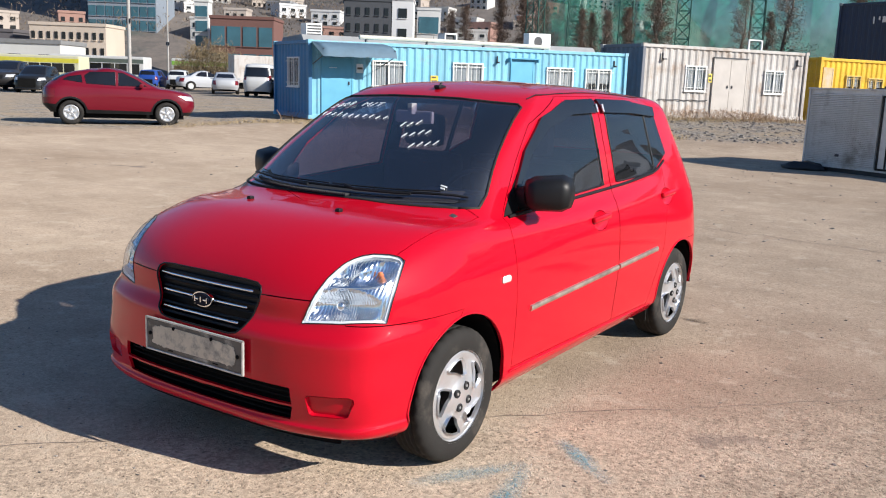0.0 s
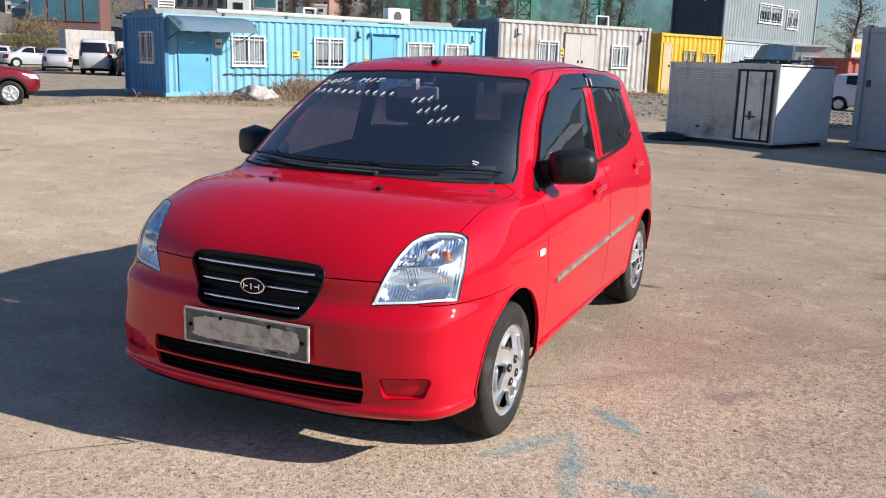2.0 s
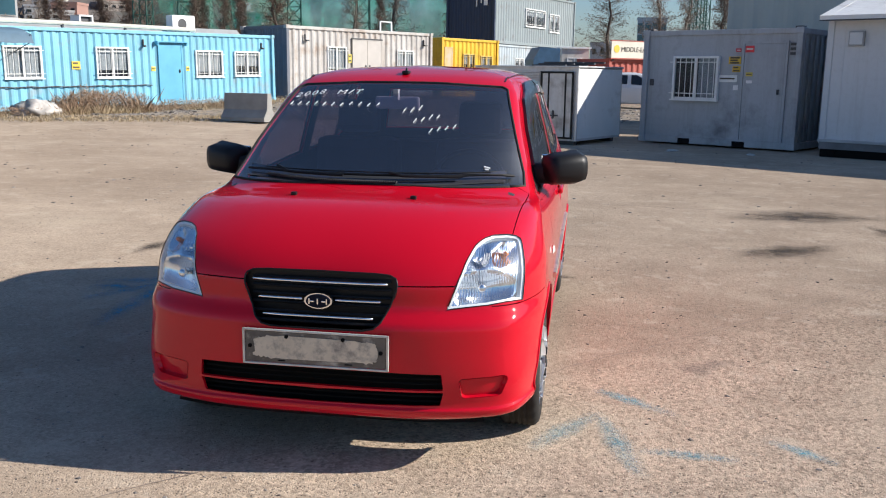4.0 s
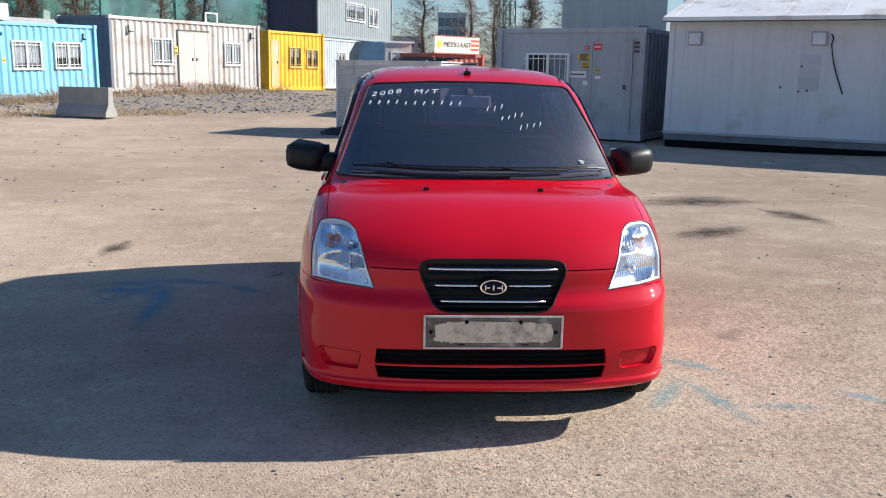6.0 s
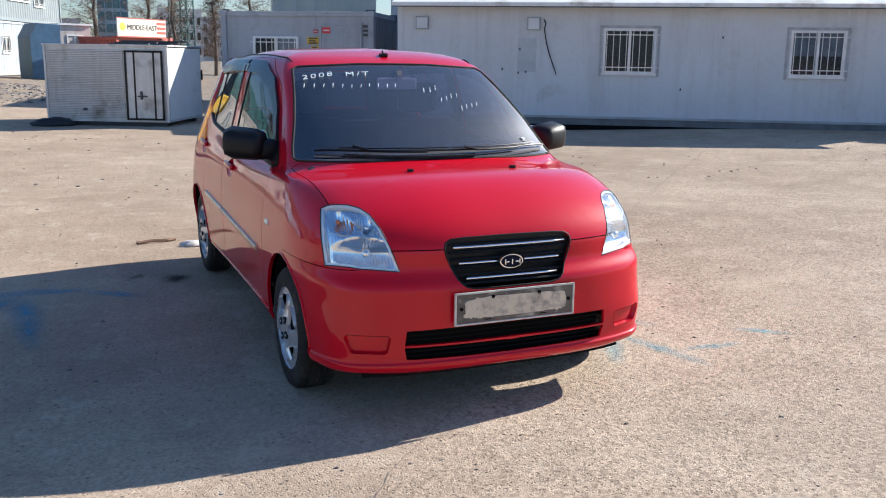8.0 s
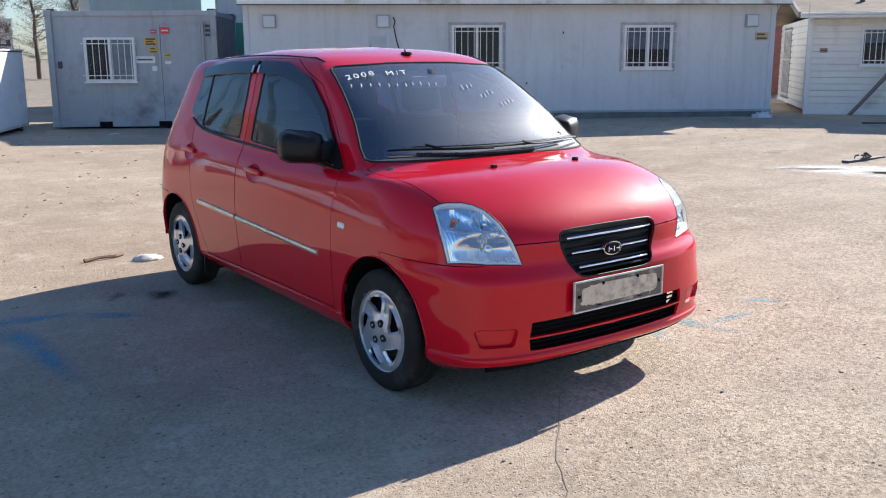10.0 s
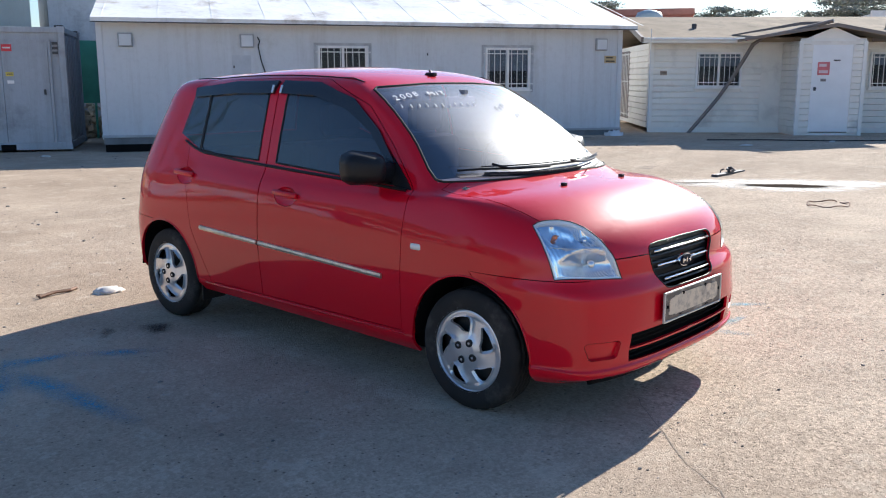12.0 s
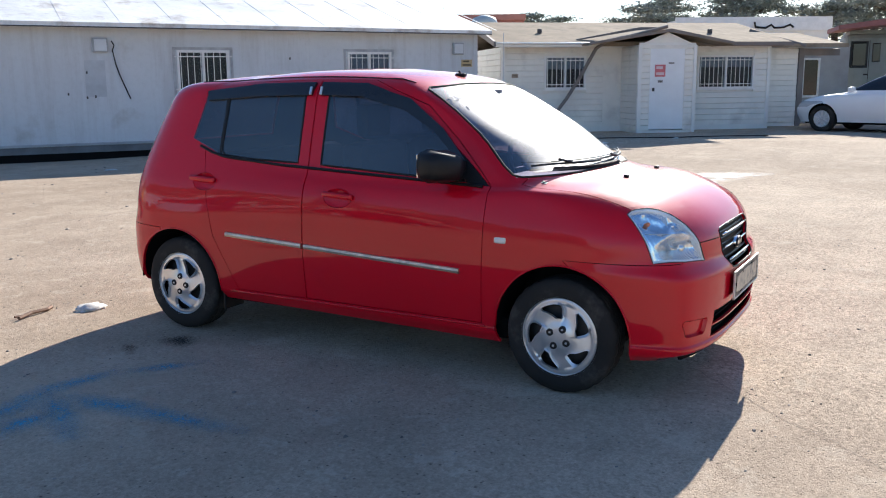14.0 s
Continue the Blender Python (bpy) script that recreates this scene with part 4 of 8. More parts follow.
for body_text, x, z in (("2008", -.512, 1.338), ("M/T", -.295, 1.350)):
    txt = bpy.data.curves.new("writing", "FONT")
    txt.body, txt.size, txt.extrude, txt.offset, txt.shear, txt.space_character = body_text, .062, .0005, -.0006, .18, 1.35
    txt.materials.append(M_CHALK)
    wr = new("writing", txt)
    wr.parent, wr.matrix_local = car, on_glass(x + .07, z, .006) @ pose(-.07, -.020, 0, 0, 0, -1)
    wr["label"] = "white handwritten year" if x < -.4 else "white handwritten gearbox mark"
rnd = random.Random(4)


def tally(x0, z0, n, step, rise, tall):
    """A row of plain slanted bars in place of a number."""
    for k in range(n):
        h = tall * rnd.uniform(.85, 1.1)
        scribble("writing_bar", [((-.005, -h), (.005, h))], on_glass(x0 + k * step, z0 + k * rise + rnd.uniform(-.003, .003)), .0016)


tally(-.512, 1.296, 11, .045, .0, .015)
tally(.075, 1.272, 3, .036, .006, .020)
tally(.140, 1.232, 4, .034, .006, .018)
tally(.225, 1.190, 4, .034, .006, .018)
scribble("sticker", [((-.014, 0), (.014, 0)), ((-.008, -.014), (.010, -.014))], on_glass(.50, 1.045), .004)

# panes cast no shadow, so that daylight reaches what lies behind them
for o in car.children_recursive:
    if o.name.startswith(("head_lamp", "windscreen")) and "seal" not in o.name:
        o.visible_shadow = False

# rolled lips of the wheel arches
for sgn in (1, -1):
    for y0, z0, r0 in ((-1.180, .276, .326), (1.187, .282, .319)):
        pts = []
        for k in range(33):
            a = math.pi * (-.02 + 1.04 * k / 32)
            y, z = y0 + r0 * math.cos(a), max(.24, z0 + r0 * math.sin(a))
            p, n = surface_at(FULL, None, y, z)
            pts.append(Vector((sgn * (p.x + .001), y, z)))
        part("arch_lip", pipe(pts, .0045, 6), M_RED, car, smooth=True)

# wheels
M_NUT = mat("dark wheel cup", (.012, .012, .013), .6, .0, bump=0)


def wheel_cover(n_in=12, n_out=12):
    """A five-armed wheel cover as a pierced disc, turned towards +x; columns follow the slanting openings."""
    bm = bmesh.new()
    bm.faces.layers.int.new("panel")
    radii = [.0, .02, .04, .055, .07, .082, .090, .098, .108, .118, .128, .138, .147, .154, .160, .166, .174, .180, .186]
    seg = 5 * (n_in + n_out)

    def height(r):
        if r > .172:
            return .004 - (r - .172) * .5
        return .018 * (1 - (r / .172) ** 2) + (.006 if r < .06 else 0)

    def angle(k, r):
        u = min(1, max(0, (r - .090) / .064))
        half = .13 + .20 * min(1, u / .7)
        if u > .9:
            half -= .06
        c, j = divmod(k, n_in + n_out)
        rest = 2 * math.pi / 5 - 2 * half
        a = -half + 2 * half * j / n_in if j <= n_in else half + rest * (j - n_in) / n_out
        return 2 * math.pi * c / 5 + a + u * .36

    rows = []
    for r in radii:
        row = []
        for k in (range(seg) if r else range(1)):
            a = angle(k, r)
            arm = k % (n_in + n_out) - n_in
            x = height(r)
            if .06 < r < .16 and arm > 0:
                x -= .010 * (arm / n_out) * min(1, (r - .06) / .04)
            row.append(bm.verts.new((x, r * math.cos(a), r * math.sin(a))))
        rows.append(row)
    for i in range(len(rows) - 1):
        for k in range(seg):
            if radii[i] >= .0899 and radii[i + 1] <= .1541 and k % (n_in + n_out) < n_in:
                continue
            u, w = rows[i], rows[i + 1]
            q = [u[k % len(u)], u[(k + 1) % len(u)], w[(k + 1) % seg], w[k]]
            q = [v for j, v in enumerate(q) if v not in q[:j]]
            bm.faces.new(q)
    bm.normal_update()
    return bm


TYRE = [(-.078, .182), (-.082, .205), (-.083, .232), (-.078, .256), (-.066, .269), (-.058, .2735)]
for gx in (-.036, -.012, .012, .036):
    TYRE += [(gx - .006, .2765), (gx - .004, .2695), (gx + .004, .2695), (gx + .006, .2765)]
TYRE += [(.058, .2735), (.066, .269), (.078, .256), (.083, .232), (.082, .205), (.078, .186)]
for sgn, y, z in ((1, -1.178, .268), (-1, -1.178, .268), (1, 1.187, .271), (-1, 1.187, .271)):
    hub = part("wheel", boxes(((-.05, -.05, -.05), (.03, .05, .05), .02)), M_DARK, car)
    hub.matrix_local = pose(sgn * (.702 if y < 0 else .692), y, z, 0 if sgn > 0 else 0, 0, 0 if sgn > 0 else 180) @ pose(0, 0, 0, 17 if y < 0 else 40) @ Matrix.Diagonal((1, .978, .978, 1))
    tread = lathe(TYRE, 112)
    for v in tread.verts:
        rr = math.hypot(v.co.y, v.co.z)
        if rr > .2715 and round(math.atan2(v.co.z, v.co.y) / (2 * math.pi) * 112 + (2 if v.co.x > 0 else 0)) % 4 == 0:
            v.co.y *= 1 - .0055 / rr
            v.co.z *= 1 - .0055 / rr
    part("tyre", tread, M_RUBBER, hub, "black rubber tyre", smooth=True)
    part("rim", lathe([(-.075, .18), (.030, .176), (.040, .12), (.030, .06), (.035, 0)], 40), mat("dark steel rim", (.05, .05, .05), .5, .5), hub, smooth=True)
    cov = wheel_cover()
    for f in cov.faces:
        f[cov.faces.layers.int["panel"]] = 1
    sheet = panel(cov, (1,), gap=0, depth=.014)
    cov.free()
    bmesh.ops.transform(sheet, verts=sheet.verts, matrix=Matrix.Translation((.070, 0, 0)))
    cover = link_panel("wheel_cover", sheet, M_SILVER, hub, "silver five-armed wheel cover")
    for k in range(4):
        a = math.pi / 4 + k * math.pi / 2
        c, d = .046 * math.cos(a), .046 * math.sin(a)
        bm = lathe([(.088, .0180), (.0975, .0170), (.0985, .0150), (.0960, .0140), (.0960, 0)], 16)
        bmesh.ops.transform(bm, verts=bm.verts, matrix=Matrix.Translation((0, c, d)))
        cup = part("nut_cup", bm, M_NUT, hub, "dark cup")
        bm = bmesh.new()
        tube(bm, (.0955, c, d), (.0985, c, d), .0065, .0055, 6)
        part("wheel_nut", bm, M_SILVER, cup)


# ---- the ground: one sheet to the horizon, flat concrete yard with a gravel bank ----
def smooth(a, b, v):
    t = min(1, max(0, (v - a) / (b - a)))
    return t * t * (3 - 2 * t)


def ground_z(x, y):
    r = math.hypot(x, y)
    phi = math.degrees(math.atan2(y, x))
    right = smooth(62, 35, phi) if phi > 0 else smooth(-60, -10, phi)
    left = smooth(84, 100, phi) * smooth(147, 138, phi) if phi > 0 else 0
    return 0.17 * right * smooth(9, 15, r) + left * (0.20 * smooth(16, 22, r) + 0.22 * smooth(23, 29, r) * smooth(132, 118, phi))


def gravel_edge(x):
    return float(np.interp(x, [-60, -24, -18.1, -15.7, -9.6, -4.6, 0, 8, 60], [-60, -4, 7.9, 14.0, 17.3, 19.9, 22, 27, 40]))


bmg = bmesh.new()
N = 300
axis = [math.copysign(abs(k) ** 3.4, k) * 1500 for k in np.linspace(-1, 1, N)]
rows = [[bmg.verts.new((x, y + 6, ground_z(x, y + 6))) for y in axis] for x in axis]
for i in range(N - 1):
    for j in range(N - 1):
        bmg.faces.new((rows[i][j], rows[i + 1][j], rows[i + 1][j + 1], rows[i][j + 1]))
ground = finish("ground", bmg, M_GROUND, smooth=True)
tagged(ground, "worn pale concrete yard giving way to gravel", "ground", kind="structure")
mask = ground.data.attributes.new("gravel", "FLOAT", "POINT")
vals = []
for v in ground.data.vertices:
    d = v.co.y - gravel_edge(v.co.x)
    vals.append(smooth(-0.5, 1.2, d + 0.8 * noise.noise(Vector((v.co.x * 0.5, v.co.y * 0.5, 0)))))
mask.data.foreach_set("value", vals)

# ---- wall kit: local x along the wall, -y outwards, z up ----
M_ALU = mat("white window frame", (.82, .81, .79), .4, 0, .08, 5, 80, .05)
M_BAR = mat("window bar", (.80, .79, .76), .45, 0, .1)
M_PANE = glass_mat("window glass", (.78, .82, .86), 0.0, 1.28)
# near-black colour that stands for the shade of unlit interiors
M_ROOMSHADE = mat("painted room shade", (.030, .031, .036), .9)
M_BLIND = mat("curtain", (.46, .46, .45), .85, var=.15, scale=8)
M_CLOTH = mat("blue-grey curtain", (.24, .26, .30), .9, var=.2, scale=9)
M_RUST = mat("rusty steel", (.20, .12, .08), .8, .2, .3, 6, 50, .4)
M_STEEL = mat("dark steel", (.08, .08, .085), .6, .4, .2)


def window(parent, x0, x1, z0, z1, bars=5, blind=0.0, y=0.0, grid=2, mull=True, name="window", cloth=None, frame_m=None):
    """A sliding window in a wall: frame, mullion, two panes, steel bars, what hangs behind it, and a sheet painted dark
    as the room's shade.
    """
    f, out = .045, .03
    fm, bmat = frame_m or M_ALU, frame_m or M_BAR
    win = part(name, boxes(((x0, y - out, z0), (x1, y + .06, z0 + f)), ((x0, y - out, z1 - f), (x1, y + .06, z1)),
                           ((x0, y - out, z0 + f), (x0 + f, y + .06, z1 - f)), ((x1 - f, y - out, z0 + f), (x1, y + .06, z1 - f))), fm, parent)
    xm = (x0 + x1) / 2
    if mull:
        part("mullion", boxes(((xm - .025, y - out * .7, z0 + f), (xm + .025, y + .05, z1 - f))), fm, win)
    part("sill", boxes(((x0 - .03, y - .06, z0 - .03), (x1 + .03, y, z0))), fm, win)
    for a, b in ((x0 + f, xm), (xm, x1 - f)):
        part("pane", boxes(((a, y + .02, z0 + f), (b, y + .026, z1 - f))), M_PANE, win).visible_shadow = False
    if blind > 0:
        bm = bmesh.new()
        n = 14
        zt = z1 - (z1 - z0) * blind
        vs = [[bm.verts.new((x0 + (x1 - x0) * k / n, y + .036 + .012 * (k % 2), z)) for z in (zt, z1)] for k in range(n + 1)]
        for u, w in zip(vs, vs[1:]):
            bm.faces.new((u[0], w[0], w[1], u[1]))
        part("curtain", bm, cloth or M_BLIND, win)
    # sheet close behind the panes, interior shade put into its colour
    part("room", boxes(((x0 + .01, y + .055, z0), (x1 - .01, y + .075, z1))), M_ROOMSHADE, win)
    if bars:
        for k in range(bars):
            x = x0 + (x1 - x0) * (k + .5) / bars
            part("bar", boxes(((x - .006, y - out - .042, z0 + .01), (x + .006, y - out - .031, z1 - .01))), bmat, win)
        for k in range(grid):
            z = z0 + (z1 - z0) * (.14 if k == 0 else .86)
            part("rail", boxes(((x0 - .05, y - out - .03, z - .009), (x1 + .05, y - out - .012, z + .009))), bmat, win)
    return win


def corrugated(bm, x0, x1, z0, z1, y=0.0, pitch=.28, deep=.036):
    """A trapezoid-ribbed steel sheet in the wall's plane."""
    xs, k = [], math.floor(x0 / pitch) - 1
    prof = ((0, 0), (.28, 0), (.5, 1), (.78, 1))
    while k * pitch < x1 + pitch:
        for u, d in prof:
            xs.append(((k + u) * pitch, d * deep))
        k += 1
    pts = []
    for (xa, da), (xb, db) in zip(xs, xs[1:]):
        for x in ([x0] if xa < x0 < xb else []) + ([xb] if x0 <= xb <= x1 else []) + ([x1] if xa < x1 < xb else []):
            pts.append((x, da + (db - da) * (x - xa) / (xb - xa)))
    vs = [(bm.verts.new((x, y + d, z0)), bm.verts.new((x, y + d, z1))) for x, d in pts]
    for a, b in zip(vs, vs[1:]):
        bm.faces.new((a[0], b[0], b[1], a[1]))


def ribbed_wall(L, z0, z1, holes, pitch=.28, deep=.036):
    """Sheet from 0 to L with rectangular openings (x0, x1, z0, z1)."""
    out, x = [], 0.0
    for a, b, c, d in sorted(holes):
        for q in ((x, a, z0, z1), (a, b, z0, c), (a, b, d, z1)):
            if q[3] > q[2]:
                out.append(bmesh.new())
                corrugated(out[-1], *q, 0, pitch, deep)
        x = b
    out.append(bmesh.new())
    corrugated(out[-1], x, L, z0, z1, 0, pitch, deep)
    return out


def container(name, m, L, W, H, paint, label, holes=(), end_holes=(), end_paint=None, feet=.12, category="container", pitch=.28, flat=False):
    """A steel box: ribbed sheets between posts and rails, roof, floor, feet. Its front is the wall at y = 0."""
    ob = empty(name, m, label, category)
    end_paint = end_paint or paint
    t = .10
    for q in ((boxes(((0, .005, t), (L, .05, H - t))),) if flat else ribbed_wall(L, t, H - t, holes, pitch)):
        part("front_sheet", q, paint, ob)
    back = ribbed_wall(L, t, H - t, (), .6)[0]
    bmesh.ops.transform(back, verts=back.verts, matrix=Matrix.Translation((L, W, 0)) @ Matrix.Rotation(math.pi, 4, "Z"))
    part("back_sheet", back, paint, ob)
    for x, ang in ((0, -90), (L, 90)):
        hs = end_holes if x == 0 else ()
        base = Matrix.Translation((x, W if x == 0 else 0, 0)) @ Matrix.Rotation(radians(ang), 4, "Z")
        for e in ribbed_wall(W, t, H - t, [(W - b, W - a, c, d) for a, b, c, d in hs], pitch):
            bmesh.ops.transform(e, verts=e.verts, matrix=base)
            part("end_sheet", e, end_paint, ob)
    for x in (0, L):
        for y in (0, W):
            part("corner_post", boxes(((x - .06, y - .06, 0), (x + .06, y + .06, H), .012)), end_paint if x == 0 else paint, ob)
            for z in (0, H - .11):
                part("corner_casting", boxes(((x - .075, y - .075, z), (x + .075, y + .075, z + .115), .01)), paint, ob)
    for y in (0, W):
        part("top_rail", boxes(((.05, y - .035, H - .115), (L - .05, y + .035, H - .01), .01)), paint, ob)
        part("bottom_rail", boxes(((.05, y - .04, .0), (L - .05, y + .04, .14), .01)), paint, ob)
    for x in (0, L):
        part("end_rail", boxes(((x - .035, .05, H - .115), (x + .035, W - .05, H - .01), .01)), end_paint if x == 0 else paint, ob)
        part("end_rail", boxes(((x - .04, .05, 0), (x + .04, W - .05, .14), .01)), end_paint if x == 0 else paint, ob)
    part("roof", boxes(((0.02, 0.02, H - .05), (L - .02, W - .02, H - .02))), paint, ob)
    # floor and an added inner sheet, both painted dark for interior shade
    part("floor", boxes(((0.02, 0.08, .05), (L - .02, W - .08, .10))), M_ROOMSHADE, ob)
    part("inner_wall", boxes(((.08, .40, .12), (L - .08, .44, H - .12))), M_ROOMSHADE, ob)
    if feet:
        for x in (.3, L / 2, L - .3):
            for y in (.15, W - .15):
                part("foot", boxes(((x - .15, y - .15, -feet - .35), (x + .15, y + .15, 0))), M_STEEL, ob)
    return ob


def steel_door(ob, x0, x1, z0, z1, paint, leaves=1, y=0.0, handle_right=True):
    for k in range(leaves):
        a, b = x0 + (x1 - x0) * k / leaves, x0 + (x1 - x0) * (k + 1) / leaves
        d = part("door", boxes(((a + .006, y - .022, z0), (b - .006, y + .03, z1), .004)), paint, ob)
        hx = b - .10 if (handle_right if leaves == 1 else k == 0) else a + .10
        part("door_handle", boxes(((hx - .02, y - .06, z0 + .95), (hx + .02, y - .02, z0 + 1.05), .008)), M_STEEL, d)
    part("door_frame", boxes(((x0 - .05, y - .03, z0), (x0, y + .03, z1 + .05)), ((x1, y - .03, z0), (x1 + .05, y + .03, z1 + .05)), ((x0, y - .03, z1), (x1, y + .03, z1 + .05))), paint, ob)


def placard(ob, name, x0, x1, z0, z1, colour, lines=2, ink=(.1, .08, .05), y=-.004):
    """A flat sign with bars for writing that cannot be read."""
    p = part(name, boxes(((x0, y - .008, z0), (x1, y, z1))), mat(name + " sheet", colour, .6, var=.12), ob)
    mi = mat(name + " ink", ink, .7)
    for k in range(lines):
        z = z0 + (z1 - z0) * (k + .5) / lines
        part("writing_bar", boxes(((x0 + (x1 - x0) * .12, y - .011, z - (z1 - z0) * .11), (x1 - (x1 - x0) * (.12 + .15 * (k % 2)), y - .008, z + (z1 - z0) * .11))), mi, p)
    return p


def air_unit(m, label, w=.80, h=.55, d=.30):
    ac = empty("air_conditioner", m, label, "air conditioner")
    part("casing", boxes(((0, 0, .05), (w, d, h), .015)), M_ALU, ac)
    bm = lathe([(0, .20), (-.012, .205), (-.012, .185), (0, .18)], 28)
    bmesh.ops.transform(bm, verts=bm.verts, matrix=Matrix.Translation((w * .42, 0, h * .52)) @ Matrix.Rotation(math.pi / 2, 4, "Z"))
    part("fan_ring", bm, M_BAR, ac)
    bm = bmesh.new()
    bmesh.ops.create_cone(bm, cap_ends=True, segments=28, radius1=.18, radius2=.18, depth=.004, matrix=Matrix.Translation((w * .42, -.003, h * .52)) @ Matrix.Rotation(math.pi / 2, 4, "X"))
    part("fan_grille", bm, M_STEEL, ac)
    for x in (.08, w - .12):
        part("foot", boxes(((x, .02, 0), (x + .05, d - .02, .05))), M_STEEL, ac)
    return ac


def drawn(m, k, eye=(1.5, -4.5, 1.45)):
    """m moved nearer or farther along the line from a standing eye, its size with it."""
    e = Matrix.Translation(eye)
    return e @ Matrix.Scale(k, 4) @ e.inverted() @ m


# ---- blue office container ----
M_BLUE = mat("sky blue container paint", (.22, .50, .66), .5, 0, .10, 1.2, 40, .15, stain=(.30, .36, .38), stain_amt=.25, stain_scale=1.1, streak=.35)
# darker copy of the blue: shade of the end away from the sun, painted in
M_BLUESHADE = mat("shaded blue container paint", (.07, .22, .42), .5, 0, .12, 1.2, 40, .15, streak=.3)
B_M = drawn(pose(-16.4, 16.7, .20, 0, -.70, 64), .96)
holes = [(2.09, 3.25, .91, 1.83), (5.02, 6.21, .90, 1.84), (8.83, 10.02, .90, 1.79), (10.56, 11.75, .92, 1.78)]
blue = container("office_container", B_M, 12.4, 3.05, 2.38, M_BLUE, "sky-blue ribbed office container with barred windows on the gravel bank", holes, [(.87, 1.88, .95, 1.87)], M_BLUESHADE, category="container")
for k, h in enumerate(holes):
    window(blue, *h, bars=(7, 6, 6, 7)[k], blind=(1.0, .75, .8, .6)[k])
wend = window(blue, .87, 1.88, .95, 1.87, bars=5, blind=0)
wend.matrix_local = Matrix.Rotation(radians(-90), 4, "Z") @ Matrix.Translation((-2.75, 0, 0))
M_BDOOR = mat("blue door paint", (.13, .40, .58), .45, 0, .08, 2, 60, .1)
steel_door(blue, .42, 1.38, .10, 1.80, M_BDOOR, y=-.01)
steel_door(blue, 7.35, 8.22, .10, 1.95, M_BDOOR, y=-.01)
part("door_hood", boxes(((7.2, -.16, 2.02), (8.4, 0, 2.06)), ((7.2, -.16, 1.92), (7.24, -.02, 2.02)), ((8.36, -.16, 1.92), (8.40, -.02, 2.02))), M_BDOOR, blue)
placard(blue, "warning_plate", 4.19, 4.47, 1.16, 1.40, (.75, .55, .05))
placard(blue, "warning_plate", 7.02, 7.18, 1.10, 1.25, (.75, .60, .08), 1)
placard(blue, "warning_plate", 8.42, 8.55, 1.10, 1.25, (.75, .60, .08), 1)
placard(blue, "door_plate", 1.55, 1.78, 1.42, 1.70, (.80, .80, .78), 1)
placard(blue, "door_number", .58, .92, 1.52, 1.60, (.13, .40, .58), 1, (.8, .8, .8), y=-.035)
part("conduit", pipe([(1.8 + k * .26, -.03, .66 + .012 * math.sin(k * 2.1)) for k in range(21)], .018, 6), M_STEEL, blue)
for x in (6.75, 11.85):
    part("wall_lamp", boxes(((x - .03, -.14, 1.86), (x + .03, -.02, 1.92), .01), ((x - .02, -.05, 1.90), (x + .02, 0, 2.10), .008)), M_STEEL, blue)
# awning
M_AWN = mat("grey-blue awning cloth", (.11, .175, .235), .75, 0, .12, 3, 40, .2)
bm = bmesh.new()
rows = []
for k in range(13):
    x = .05 + 2.42 * k / 12
    sag = .010 * math.sin(k * 1.9)
    rows.append([bm.verts.new(p) for p in ((x, -.02, 2.33), (x, -.45, 2.27 + sag * .3), (x, -.90, 2.12 + sag * .5), (x, -.98, 1.88 + sag))])
for u, w in zip(rows, rows[1:]):
    for i in range(3):
        bm.faces.new((u[i], u[i + 1], w[i + 1], w[i]))
bm.faces.new([r for r in rows[0]])
awn = part("awning", bm, M_AWN, blue, "grey-blue cloth awning", smooth=True)
for x in (.08, 2.42):
    bm = bmesh.new()
    tube(bm, (x, -.02, 1.65), (x, -.95, 1.92), .014)
    tube(bm, (x, -.02, 2.30), (x, -.95, 2.10), .014)
    part("awning_arm", bm, M_STEEL, awn)
# things on its roof
M_PIPE = mat("pale roof pipe", (.62, .58, .48), .6, 0, .15)
rp = empty("roof_pipe", B_M @ Matrix.Translation((1.9, .55, 2.38)), "long pale pipe lying along the container roof", "pipe")
part("pipe_run", pipe([(0, 0, .16), (3, .02, .15), (6, -.02, .12), (7.4, 0, .10)], .07, 8), M_PIPE, rp)
for x in (.2, 2.4, 4.6, 7.1):
    part("bracket", boxes(((x, -.05, 0), (x + .05, .05, .12))), M_STEEL, rp)
air_unit(B_M @ Matrix.Translation((8.55, .75, 2.36)), "white outdoor air conditioner unit on the blue container roof", .95, .60, .34)
lou = empty("roof_ventilator", B_M @ Matrix.Translation((.75, 2.2, 2.36)), "white slatted ventilator box on the container roof", "ventilator")
part("casing", boxes(((0, 0, 0), (.55, .5, .62), .01)), M_ALU, lou)
for k in range(6):
    part("slat", boxes(((.04, -.02, .07 + k * .09), (.51, .0, .11 + k * .09))), M_STEEL, lou)
rb = empty("roof_box", B_M @ Matrix.Translation((5.6, 1.6, 2.36)), "small dark framed box on the container roof", "box")
part("box_frame", boxes(((0, 0, 0), (.05, .5, .5)), ((.45, 0, 0), (.5, .5, .5)), ((0, 0, .45), (.5, .5, .5))), M_ALU, rb)
part("box_core", boxes(((.06, .1, .02), (.44, .45, .44))), M_STEEL, rb)
sl = empty("roof_slab", B_M @ Matrix.Translation((.2, 1.0, 2.37)), "low felt-covered second roof on the blue container", "roof")
part("felt", prism([(.0, 0), (2.0, 0), (1.9, .14), (.2, .20)], 0, 11.6, (1, 2)), mat("roof felt", (.30, .30, .30), .9), sl)

